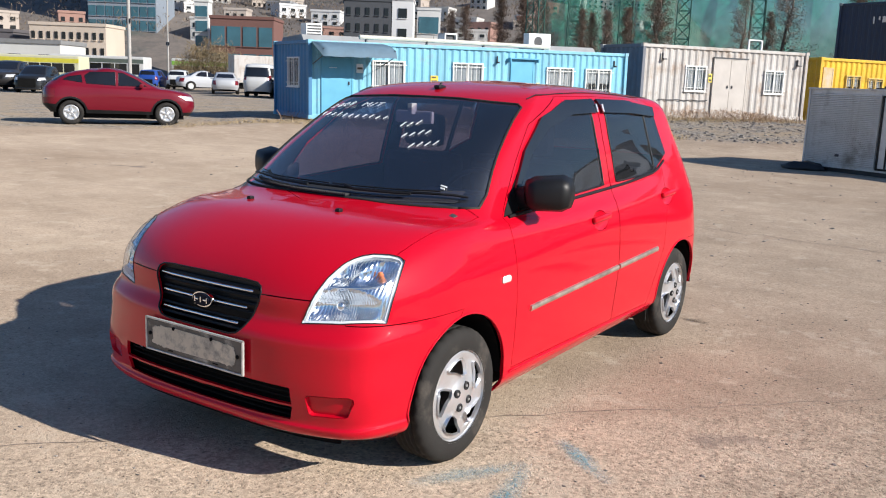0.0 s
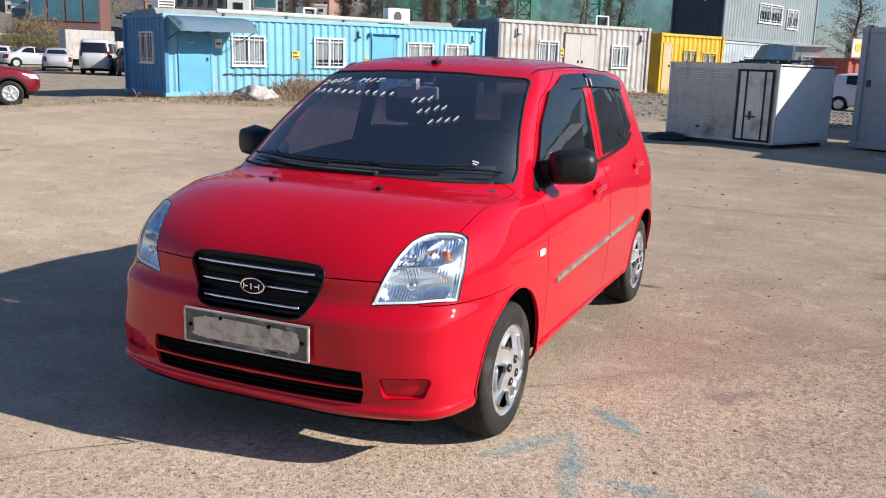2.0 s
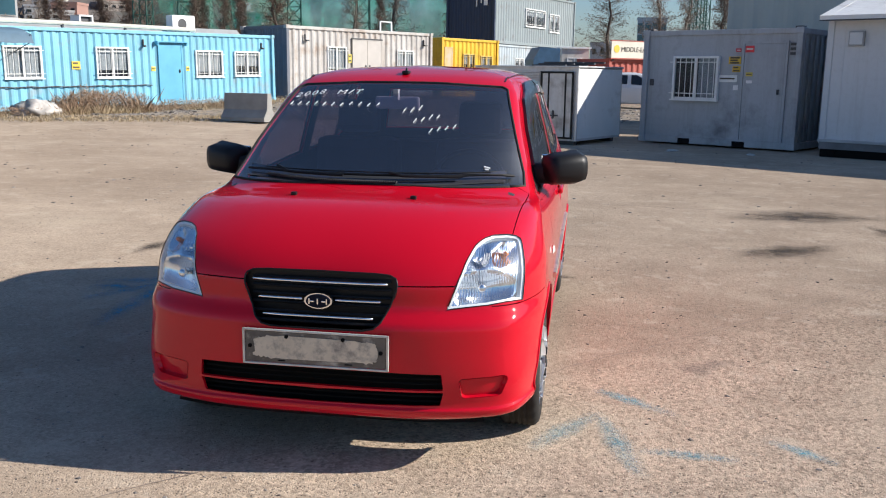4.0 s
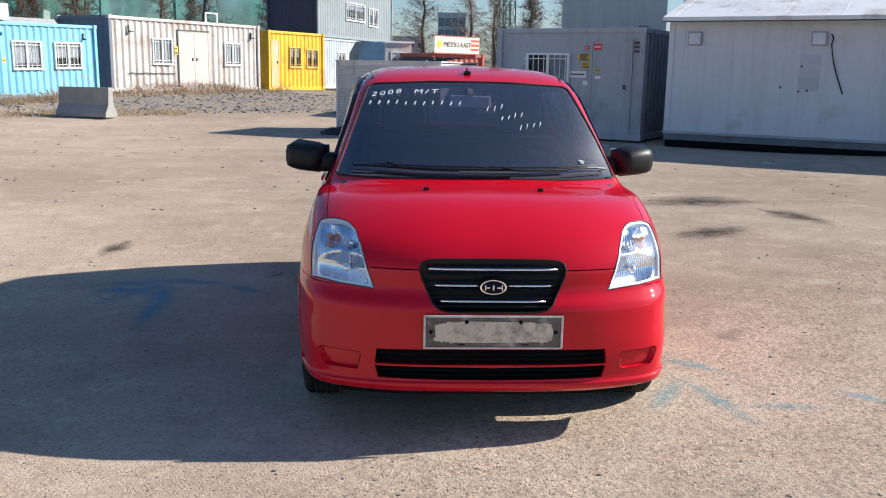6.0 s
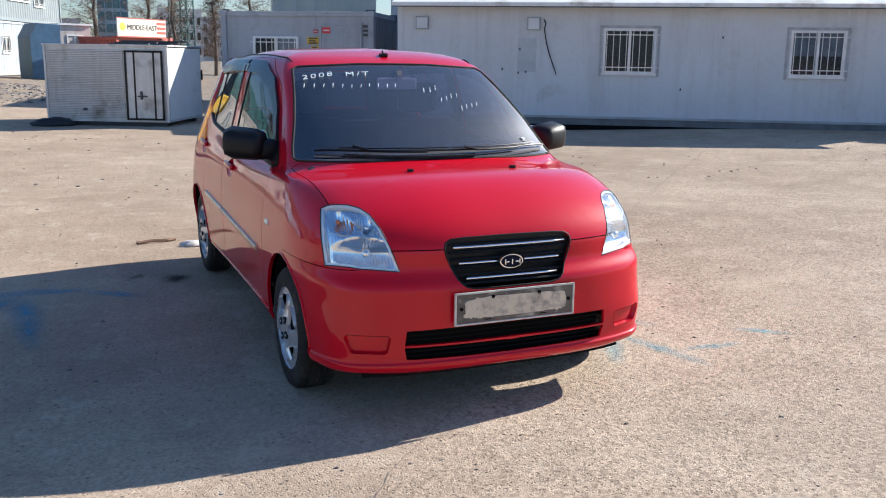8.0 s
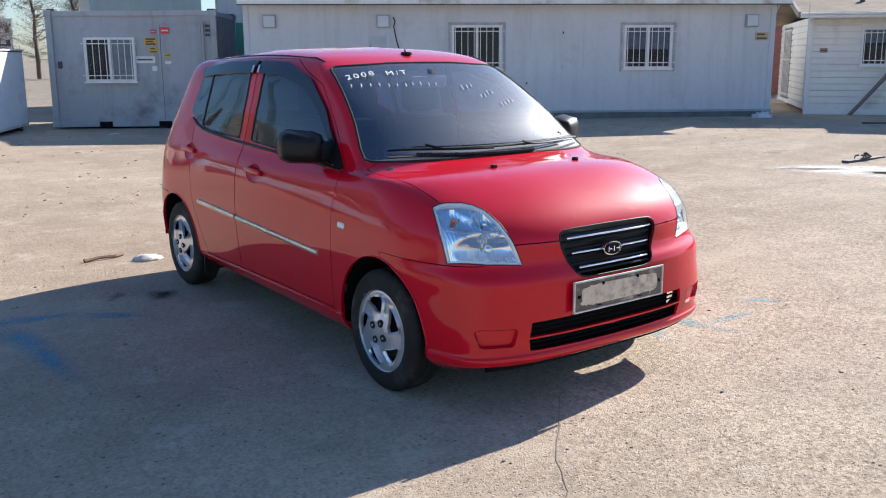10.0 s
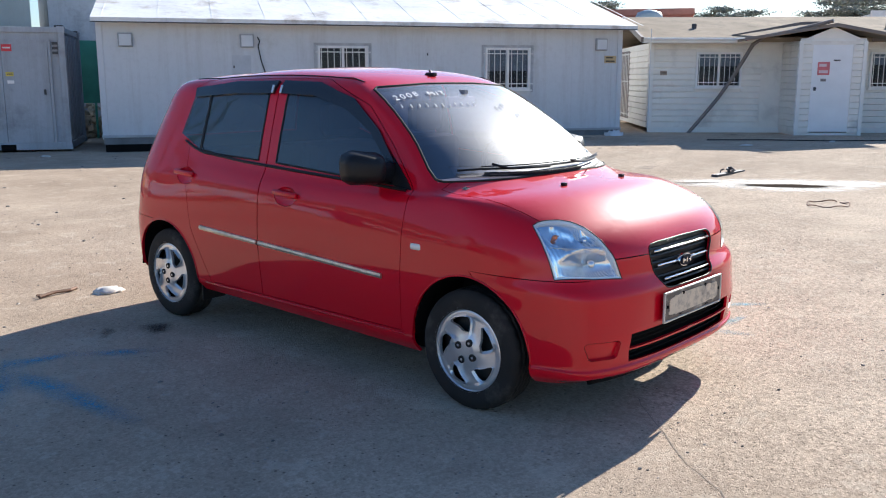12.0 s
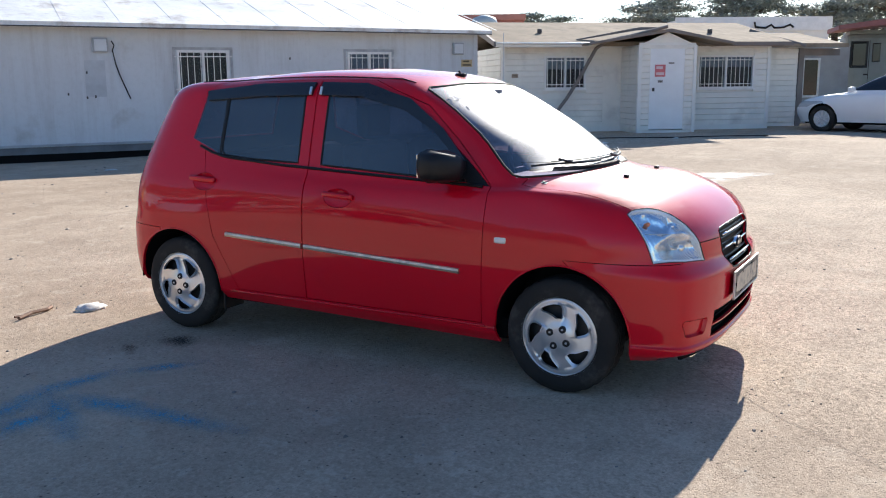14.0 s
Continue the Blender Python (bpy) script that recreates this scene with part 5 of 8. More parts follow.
# ---- white, yellow, stacked containers ----
M_WHITE = mat("off-white container paint", (.52, .49, .46), .55, 0, .10, 1.0, 40, .15, stain=(.36, .27, .20), stain_amt=.35, stain_scale=1.6, streak=.55)
M_WEND = mat("slate container end", (.16, .17, .20), .6, 0, .1)
W_M = drawn(pose(-9.4, 25.2, .52, 0, 0, 57.8), 1.09)
holes = [(1.79, 2.70, .93, 1.80), (5.31, 6.22, .93, 1.76)]
white = container("office_container", W_M, 7.2, 2.44, 2.46, M_WHITE, "off-white ribbed container with double door and barred windows", holes, (), M_WEND)
for h in holes:
    window(white, *h, bars=6, blind=.9)
steel_door(white, 3.03, 4.43, .12, 2.05, mat("beige door paint", (.50, .46, .42), .55, 0, .08, 2), 2, y=-.01)
part("door_lintel", boxes(((2.95, -.05, 2.08), (4.5, 0, 2.13))), M_STEEL, white)
placard(white, "warning_plate", 2.80, 2.95, 1.25, 1.55, (.75, .62, .10), 2)
part("conduit", pipe([(.7 + k * .1, -.03, .62 + .01 * math.sin(k)) for k in range(22)], .016, 6), M_STEEL, white)
for x in (.75, 6.75):
    part("wall_lamp", boxes(((x, -.14, 1.95), (x + .14, -.02, 1.99), .008), ((x, -.06, 1.96), (x + .04, 0, 2.18), .008)), M_STEEL, white)
rb = empty("roof_box", W_M @ Matrix.Translation((4.9, .5, 2.44)), "open white steel frame on the container roof", "frame")
part("box_frame", boxes(((0, 0, 0), (.05, .05, .40)), ((.6, 0, 0), (.65, .05, .40)), ((0, 0, .36), (.65, .05, .40)), ((0, 0, 0), (.65, .05, .04))), M_ALU, rb)
M_YFRAME = mat("faded yellow frame", (.60, .42, .12), .5, 0, .15)
M_YEL = mat("yellow container paint", (.72, .44, .012), .5, 0, .10, 1.2, 40, .15, stain=(.42, .22, .03), stain_amt=.35, stain_scale=2.2, streak=.4)
Y_M = drawn(pose(-5.3, 32.5, .46, 0, 0, 59.5), 1.10)
holes = [(1.39, 2.19, .96, 1.80), (2.59, 3.42, .96, 1.74)]
yel = container("office_container", Y_M, 3.78, 2.44, 2.42, M_YEL, "yellow ribbed site container with two barred windows", holes, ())
for h in holes:
    window(yel, *h, bars=5, blind=.5, frame_m=M_YFRAME)
steel_door(yel, .18, .62, .15, 2.0, mat("faded door paint", (.55, .38, .14), .6, 0, .15, 2, stain=(.5, .44, .36), stain_amt=.5), 1, y=-.01)
M_PALEB = mat("pale blue container paint", (.46, .52, .56), .55, 0, .10, 1.0, 40, .12, stain=(.32, .30, .28), stain_amt=.25, streak=.35)
M_GREYC = mat("grey-green container paint", (.26, .30, .31), .5, 0, .08, 1.0, 40, .12, stain=(.2, .2, .2), stain_amt=.2)
M_NAVY = mat("navy container paint", (.022, .035, .075), .45, 0, .12, 1.0, 40, .1)
S_M = drawn(pose(-3.95, 38.9, .42, 0, 0, 70), 1.10)
low = container("office_container", S_M, 10.2, 2.5, 2.44, M_PALEB, "pale blue ribbed container carrying another one", [(2.6, 3.6, 1.0, 1.8)], ())
window(low, 2.6, 3.6, 1.0, 1.8, bars=5, blind=.3)
up_h = [(3.6, 6.1, .95, 1.85), (6.7, 8.0, .80, 1.75)]
upc = container("office_container", S_M @ Matrix.Translation((0, -.05, 2.45)), 10.2, 2.5, 2.62, M_GREYC, "grey-green container with a navy end stacked on another", up_h, (), M_NAVY, feet=0)
window(upc, *up_h[0], bars=9, blind=.4)
window(upc, *up_h[1], bars=5, blind=.4)
part("paint_mark", boxes(((-.012, .35, 1.75), (-.006, .55, 2.0)), ((-.012, .65, 1.85), (-.006, .72, 2.0)), ((-.012, .9, 1.7), (-.006, .96, 2.0))), M_ALU, upc, "white paint marks")

# ---- truck body standing on the ground ----
M_BOXW = mat("weathered van body panels", (.60, .60, .60), .45, .3, .10, 2, 60, .1, stain=(.25, .23, .21), stain_amt=.3, streak=.4)
M_BOXS = mat("white van body side", (.76, .76, .75), .5, 0, .06, 1.5, 50, .05, stain=(.5, .48, .45), stain_amt=.2)
T_M = pose(-1.65, 15.25, .09, 0, 0, -27)
tb = empty("truck_body", T_M, "white ribbed van body dumped on the concrete", "truck body")
TL, TW, TH = 2.52, 2.05, 1.50
for k in range(40):
    z = .05 + k * (TH - .12) / 40
    part("side_rib", prism([(0, z), (-.022, z + .006), (-.022, z + .026), (0, z + .033)], .05, 1.62, (1, 2)), M_BOXW, tb)
part("shell", boxes(((0, .005, .02), (TL, .03, TH)), ((0, TW - .03, .02), (TL, TW, TH)), ((0, .03, .02), (.03, TW - .03, TH)), ((0, 0, 0), (TL, TW, .05))), M_BOXW, tb)
part("end_panel", boxes(((TL - .03, .03, .05), (TL, TW - .03, TH - .02))), M_BOXS, tb, "plain white end panel")
part("roof", boxes(((-.03, -.03, TH), (TL + .03, TW + .03, TH + .035), .01)), M_BOXW, tb)
dr = part("side_door", boxes(((1.68, -.03, .06), (2.42, .0, TH - .10), .006)), M_BOXW, tb)
for a in (((1.66, -.045, .05), (1.70, -.03, TH - .08)), ((2.40, -.045, .05), (2.44, -.03, TH - .08)), ((1.66, -.045, TH - .12), (2.44, -.03, TH - .08)), ((1.66, -.045, .04), (2.44, -.03, .08)), ((1.84, -.045, .08), (1.87, -.03, TH - .12)), ((2.24, -.045, .08), (2.27, -.03, TH - .12))):
    part("door_rubber", boxes(a), M_BLACK, dr)
part("door_latch", boxes(((1.96, -.06, .45), (2.00, -.03, .62), .008), ((1.90, -.055, .50), (2.10, -.035, .53), .006)), M_STEEL, dr)
for x in (-.01, TL - .03):
    part("corner_post", boxes(((x, -.02, 0), (x + .045, .03, TH), .006)), M_BOXW, tb)
part("gas_cap", boxes(((.75, -.03, .22), (.84, -.02, .27), .005)), M_STEEL, tb)
part("skid", boxes(((.1, .1, -.14), (TL - .1, .25, .01)), ((.1, TW - .25, -.14), (TL - .1, TW - .1, .01))), M_STEEL, tb)
jk = empty("scrap_bundle", T_M @ Matrix.Translation((1.3, .3, TH + .035)), "dark scrap slats lying on the van body", "scrap")
for k in range(6):
    a = rnd.uniform(-.2, .2)
    bm = boxes(((-.45, -.03, 0), (.45, .03, .03)))
    bmesh.ops.transform(bm, verts=bm.verts, matrix=pose(.3 + .12 * k, .1 + .10 * k, .03 * (k % 3), 0, 0, math.degrees(a)))
    part("slat", bm, M_STEEL, jk)
bm = bmesh.new()
bmesh.ops.create_icosphere(bm, subdivisions=3, radius=1)
for v in bm.verts:
    v.co = Vector((v.co.x * .42, v.co.y * .22, max(0, v.co.z) * .16)) * (1 + .25 * noise.noise(v.co * 3))
rag = finish("tarpaulin", bm, mat("black tarpaulin", (.02, .02, .022), .5, var=.2), smooth=True)
rag.matrix_world = pose(-1.55, 14.95, .01)
tagged(rag, "crumpled black sheet beside the van body", "tarpaulin")

# ---- grey office container ----
M_GREY = mat("dull grey wall paint", (.41, .43, .46), .55, 0, .10, .8, 30, .12, stain=(.20, .20, .21), stain_amt=.3, stain_scale=.9, streak=.4)
G_M = pose(2.027, 15.64, .04, 0, 0, -33)
gr = container("office_container", G_M, 3.32, 2.4, 2.36, M_GREY, "grey flat-walled office container with door and barred window", flat=True, feet=0)
wg = window(gr, .68, 1.70, .93, 1.82, bars=8, blind=.0, y=-.05)
# no opening here: a dark sheet over the wall paints the interior shade
part("dark_room", boxes(((.70, -.012, .95), (1.68, .003, 1.80))), M_ROOMSHADE, wg)
part("curtain", boxes(((1.24, -.020, .98), (1.65, -.014, 1.78))), M_BLIND, wg)
steel_door(gr, 2.22, 3.06, .12, 2.06, M_GREY, y=-.004)
placard(gr, "red_notice", 2.24, 2.42, 1.89, 2.02, (.70, .05, .06), 1, (.8, .75, .7), y=-.03)
placard(gr, "red_notice", 2.03, 2.14, 1.90, 1.97, (.55, .06, .08), 1, (.75, .6, .6))
placard(gr, "yellow_notice", 1.89, 2.15, 1.66, 1.81, (.66, .42, .04), 3)
placard(gr, "yellow_notice", 1.98, 2.15, 1.50, 1.62, (.66, .42, .04), 2)
placard(gr, "yellow_notice", 2.28, 2.42, 1.42, 1.50, (.66, .52, .10), 1, y=-.03)
placard(gr, "white_notice", 1.68, 2.09, 1.30, 1.44, (.78, .78, .76), 1)
part("paper_scrap", boxes(((2.02, -.010, 1.14), (2.12, -.006, 1.24))), M_ALU, gr)
part("paper_scrap", boxes(((2.30, -.034, 1.28), (2.42, -.030, 1.34))), M_ALU, gr)
for x in (.87, 2.09):
    part("fork_pocket", boxes(((x, -.046, .0), (x + .27, -.03, .11))), M_DARK, gr)
for k in range(3):
    part("vent", boxes(((3.14, -.02, 1.84 + .09 * k), (3.24, .006, 1.89 + .09 * k))), M_STEEL, gr)
for k in range(8):
    part("end_rib", boxes(((3.32, .22 + k * .27, .16), (3.335, .34 + k * .27, 2.20), .004)), M_GREY, gr)
for x, y in ((-.02, -.02), (3.20, -.02), (3.20, 2.26)):
    part("corner_casting", boxes(((x, y, 2.27), (x + .16, y + .16, 2.39), .012)), M_STEEL, gr, "dark corner casting")
part("wall_socket", boxes(((.12, -.03, 1.20), (.20, .006, 1.34), .006)), M_STEEL, gr)

# ---- long grey barrack ----
M_LONG = mat("pale blue-grey sandwich panels", (.60, .625, .65), .55, 0, .05, .5, 25, .10, stain=(.46, .46, .45), stain_amt=.1, stain_scale=.9, streak=.28)
M_ROOFW = mat("white sheet roof", (.80, .79, .76), .5, 0, .10, .8, 20, .2, stain=(.40, .34, .28), stain_amt=.25, stain_scale=1.4, streak=.3)
L_M = pose(4.75, 13.3, .17, 0, 0, -32.9)
LL, LW, LH = 11.42, 6.2, 2.36
lb = empty("barrack", L_M, "long pale grey prefabricated barrack with white sheet roof", "building")
wins = [(4.66, 5.69, 1.02, 1.90), (8.24, 9.26, 1.01, 1.89)]
X0 = .46
x = X0
for a, b, c, d in wins:
    for q in (((x, 0, .10), (a, .10, LH)), ((a, 0, .10), (b, .10, c)), ((a, 0, d), (b, .10, LH))):
        part("wall_panel", boxes(q), M_LONG, lb)
    x = b
for q in (((x, 0, .10), (LL, .10, LH)), ((X0, .10, .10), (X0 + .10, LW, LH)), ((LL - .10, .10, .10), (LL, LW, LH)), ((X0 + .1, LW - .1, .1), (LL - .1, LW, LH))):
    part("wall_panel", boxes(q), M_LONG, lb)
for k in range(13):
    x = .75 + k * .95
    if all(not (a - .02 < x < b + .02) for a, b, c, d in wins):
        part("panel_joint", boxes(((x - .007, -.006, .12), (x + .007, 0, LH - .02))), M_LONG, lb)
M_SURR = mat("grimy surround", (.42, .435, .45), .7, 0, .25, 6)
for k, h in enumerate(wins):
    window(lb, *h, bars=8, blind=(.0, .55)[k], y=-.005, cloth=M_CLOTH)
    part("window_surround", boxes(((h[0] - .08, -.012, h[2] - .06), (h[0] - .03, 0, h[3] + .06)), ((h[1] + .03, -.012, h[2] - .06), (h[1] + .08, 0, h[3] + .06)), ((h[0] - .03, -.012, h[3] + .01), (h[1] + .03, 0, h[3] + .06))), M_SURR, lb, "grimy window surround")
part("corner_trim", boxes(((X0 - .02, -.02, .08), (X0 + .09, .0, LH))), M_LONG, lb)
part("corner_trim", boxes(((LL - .09, -.02, .08), (LL + .02, 0, LH))), M_LONG, lb)
part("base_rail", boxes(((X0 - .03, -.06, .11), (LL + .03, -.002, .16), .008)), mat("dirty base rail", (.40, .42, .44), .6, .1, .2, 2), lb)
part("base_skirt", boxes(((X0, -.03, -.02), (LL, .08, .11))), mat("grey base beam", (.17, .18, .19), .8, 0, .25, 3), lb)
# strip, plinth and blocks in near-black: painted shade under the barrack
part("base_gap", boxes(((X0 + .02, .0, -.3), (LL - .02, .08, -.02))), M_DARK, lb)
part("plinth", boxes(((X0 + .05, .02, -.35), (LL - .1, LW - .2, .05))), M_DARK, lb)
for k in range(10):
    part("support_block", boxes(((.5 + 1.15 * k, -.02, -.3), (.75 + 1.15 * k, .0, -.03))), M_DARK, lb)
rise = .95
bm = prism([(-.32, LH - .06), (-.32, LH + .02), (LW / 2, LH + rise), (LW + .3, LH + .02), (LW + .3, LH - .06), (LW / 2, LH + rise - .08)], X0 - .08, LL + .22, (1, 2))
roof = part("roof", bm, M_ROOFW, lb, "white sheet metal roof")
for k in range(12):
    x = X0 + .1 + k * (LL - .2) / 11
    part("roof_rib", prism([(-.30, LH + .02), (-.30, LH + .028), (LW / 2, LH + rise + .008), (LW / 2, LH + rise)], x - .012, x + .012, (1, 2)), M_ROOFW, roof)
part("gutter", boxes(((X0 - .08, -.335, LH - .075), (LL + .22, -.30, LH - .055), .004)), M_STEEL, roof)
part("gable", prism([(0.05, LH - .05), (LW - .05, LH - .05), (LW / 2, LH + rise - .1)], X0 + .02, X0 + .08, (1, 2)), M_LONG, lb)
part("gable", prism([(0.05, LH - .05), (LW - .05, LH - .05), (LW / 2, LH + rise - .1)], LL - .08, LL - .02, (1, 2)), M_LONG, lb)
M_FAN = mat("grey fan cover", (.62, .65, .68), .5, 0, .08)
M_FAN2 = mat("dusty fan frame", (.36, .38, .40), .6, 0, .12)
for x in (.83, 3.12, 10.79):
    f = part("fan_cover", boxes(((x, -.07, 1.85), (x + .27, 0, 2.11), .012)), M_FAN2, lb, "square grey fan cover")
    part("fan_flap", boxes(((x + .025, -.085, 1.875), (x + .245, -.07, 2.085), .006)), M_FAN, f)
part("hanging_cable", pipe([(3.46, -.04, 2.06), (3.50, -.07, 1.98), (3.47, -.03, 1.88), (3.52, -.03, 1.60), (3.58, -.03, 1.40), (3.74, -.03, .98)], .012, 6), M_BLACK, lb)
placard(lb, "yellow_notice", 11.02, 11.30, 1.58, 1.74, (.50, .38, .20), 2)
for x, z in ((2.95, .98), (2.97, 1.45), (3.1, 1.0), (6.95, 1.72), (2.62, 1.05), (6.2, .7)):
    part("fixing", boxes(((x, -.012, z), (x + .03, 0, z + .05), .003)), M_STEEL, lb)
part("patch", boxes(((2.95, -.004, 1.02), (3.32, 0, 1.70))), mat("repainted patch", (.50, .53, .56), .6), lb)
bag = bmesh.new()
bmesh.ops.create_icosphere(bag, subdivisions=3, radius=1)
for v in bag.verts:
    v.co = Vector((v.co.x * .22, v.co.y * .15, max(-.1, v.co.z) * .13)) * (1 + .55 * noise.noise(v.co * 3.2))
b1 = finish("rubbish_bag", bag, mat("white plastic bag", (.7, .7, .72), .4, var=.1), smooth=True)
b1.matrix_world = L_M @ pose(11.15, -.35, -.02, 0, 0, 20)
tagged(b1, "crumpled white plastic bag at the barrack's corner", "bag")

# ---- what stands behind them ----
M_PALEG = mat("pale green-grey ribbed cladding", (.40, .43, .41), .6, 0, .06, .6, 20, .1)
def shed(name, m, L, W, H, paint, label, pitch=.5):
    ob = empty(name, m, label, "shed")
    part("front_cladding", ribbed_wall(L, 0, H, (), pitch, .03)[0], paint, ob)
    part("core", boxes(((.02, .05, 0), (L - .02, W, H - .02))), paint, ob)
    part("roof", boxes(((-.1, -.1, H), (L + .1, W + .1, H + .06))), paint, ob)
    return ob
shed("storage_shed", pose(4.35, 20.9, .05, 0, 0, -12), 2.9, 5, 4.0, M_PALEG, "tall pale ribbed storage shed behind the containers")
shed("storage_shed", pose(7.6, 20.2, .05, 0, 0, -22), 6.0, 5, 4.2, M_GREY, "grey walled storage shed behind the barrack", 1.0)
gp = finish("metal_sheet", boxes(((0, 0, .84), (.9, .05, 2.29), .01), ((.05, .01, 0), (.10, .04, .86)), ((.78, .01, 0), (.83, .04, .86))), mat("green sheet panel", (.08, .30, .20), .6, 0, .15))
gp.matrix_world = pose(6.3, 17.2, ground_z(6.3, 17.2), 0, 0, -15)
tagged(gp, "green metal panel standing between the buildings", "panel")
rnd = random.Random(14)
heap = bmesh.new()
for k in range(150):
    x, y, s = rnd.uniform(0, 1.5), rnd.uniform(0, .9), rnd.uniform(.07, .17)
    z = max(.0, .95 - .55 * abs(x - .75) - .9 * abs(y - .45)) * rnd.random()
    bmesh.ops.create_cube(heap, size=1, matrix=pose(x, y, z + s * .3, rnd.uniform(-25, 25), rnd.uniform(-25, 25), rnd.uniform(0, 90)) @ Matrix.Diagonal((s * rnd.uniform(1, 1.8), s, s * rnd.uniform(.6, 1), 1)))
block2 = finish("rubble", heap, mat("pale rubble", (.52, .43, .31), .9, 0, .3, 6, 40, .5))
block2.matrix_world = pose(6.35, 17.35, .0, 0, 0, -20)
tagged(block2, "low heap of pale building rubble", "rubble", kind="stuff")

# red store with sign board
M_REDC = mat("red store paint", (.42, .10, .07), .6, 0, .12)
container("store_container", drawn(pose(.55, 26.9, .05, 0, 0, 43), 1.45, (-1.67, -4.94, 1.44)), 2.6, 2.2, 1.95, M_REDC, "red store container under a painted sign board")
sb = empty("sign_board", drawn(pose(.60, 26.75, 2.02, 0, 0, 43), 1.45, (-1.67, -4.94, 1.44)), "white sign board with black letters, yellow disc and red stripes", "sign")
part("board", boxes(((0, 0, 0), (2.32, .04, .56), .004)), mat("sign board white", (.72, .66, .55), .6, 0, .08), sb)
part("frame", boxes(((-.03, -.01, -.04), (2.35, .05, 0)), ((-.03, -.01, .56), (2.35, .05, .59))), M_REDC, sb)
bm = bmesh.new()
bmesh.ops.create_cone(bm, cap_ends=True, segments=20, radius1=.13, radius2=.13, depth=.006, matrix=Matrix.Translation((.24, -.006, .30)) @ Matrix.Rotation(math.pi / 2, 4, "X"))
part("disc", bm, mat("sign yellow", (.75, .55, .05), .6), sb)
for k in range(3):
    part("stripe", boxes(((1.86, -.006, .10 + .15 * k), (2.30, 0, .18 + .15 * k))), mat("sign red", (.62, .10, .06), .6), sb)
tx = bpy.data.curves.new("sign_writing", "FONT")
tx.body, tx.size, tx.extrude = "MIDDLE-EAST", .235, .002
tx.materials.append(M_BLACK)
so = new("sign_writing", tx)
so.parent, so.matrix_local = sb, pose(.44, -.006, .21, 90, 0, 0)
so["label"] = "black painted letters"
part("post", boxes(((.1, .04, -.1), (.16, .09, .5)), ((2.1, .04, -.1), (2.16, .09, .5))), M_STEEL, sb)
cb = empty("site_cabin", pose(-.85, 42.6, .2, 0, 0, 20), "small white site cabin with flat roof", "cabin")
part("wall", boxes(((0, 0, 0), (1.45, 1.4, 2.55))), M_WHITE, cb)
part("roof", boxes(((-.10, -.10, 2.55), (1.55, 1.5, 2.63))), M_ALU, cb)
window(cb, .3, 1.1, 1.4, 2.1, bars=0)
tp = finish("tarpaulin_cover", prism([(0, 0), (1.35, 0), (1.35, 2.45), (.35, 2.50), (.0, 1.9)], 0, 1.6, (0, 2)), mat("blue tarpaulin", (.05, .12, .22), .55, 0, .2, 3))
tp.matrix_world = pose(-2.14, 40.56, ground_z(-2.1, 37.0), 0, 0, 20)
tagged(tp, "stack under a dark blue tarpaulin", "tarpaulin")

# ---- clapboard house ----
M_SIDE = mat("cream vinyl siding", (.80, .77, .705), .5, 0, .08, 1.5, 40, .06, stain=(.60, .57, .52), stain_amt=.25, stain_scale=1.2)
M_TRIM = mat("white house trim", (.79, .775, .73), .5, 0, .05)
M_SHING = mat("grey-brown shingle", (.29, .235, .175), .95, 0, .3, 3, 24, .6, spec=.12, stain=(.17, .14, .10), stain_amt=.4)
M_FASC = mat("dark brown fascia", (.19, .165, .15), .6, 0, .15)
H_M = pose(15.62, 6.90, .17, 0, 0, -50.7)
hs = empty("clapboard_house", H_M, "low cream clapboard house with porch and grey shingle roof", "house")


def siding(parent, L, z0, z1, m, holes=(), pitch=.138):
    z = z0
    while z < z1 - .01:
        top = min(z + pitch, z1)
        spans, x = [], 0.0
        for a, b, c, d in sorted(holes):
            if c < top - .02 and d > z + .02:
                spans.append((x, a))
                x = b
        spans.append((x, L))
        for a, b in spans:
            if b - a > .02:
                bm = prism([(0, z), (-.036, z), (-.036, z + .012), (-.026, top - .022), (-.003, top - .016), (-.003, top + .006), (0, top + .006)], a, b, (1, 2))
                q = part("siding_board", bm, M_SIDE, parent)
                q.matrix_local = m
        z += pitch


HZ = 2.05
w1, w2 = (.90, 1.95, 1.04, 1.84), (4.86, 6.38, 1.02, 1.84)
siding(hs, 2.56, .12, HZ, Matrix.Translation((-.16, 0, 0)), [(w1[0] + .16, w1[1] + .16, w1[2], w1[3])])
siding(hs, 2.2, .12, HZ, Matrix.Translation((4.62, 0, 0)), [(w2[0] - 4.62, w2[1] - 4.62, w2[2], w2[3])])
siding(hs, 5.0, .12, HZ, Matrix.Translation((-.16, 5.0, 0)) @ Matrix.Rotation(radians(-90), 4, "Z"), [(.7, 2.3, .3, 1.95)])
siding(hs, 5.0, .12, HZ, Matrix.Translation((6.82, 0, 0)) @ Matrix.Rotation(radians(90), 4, "Z"))
bm = bmesh.new()
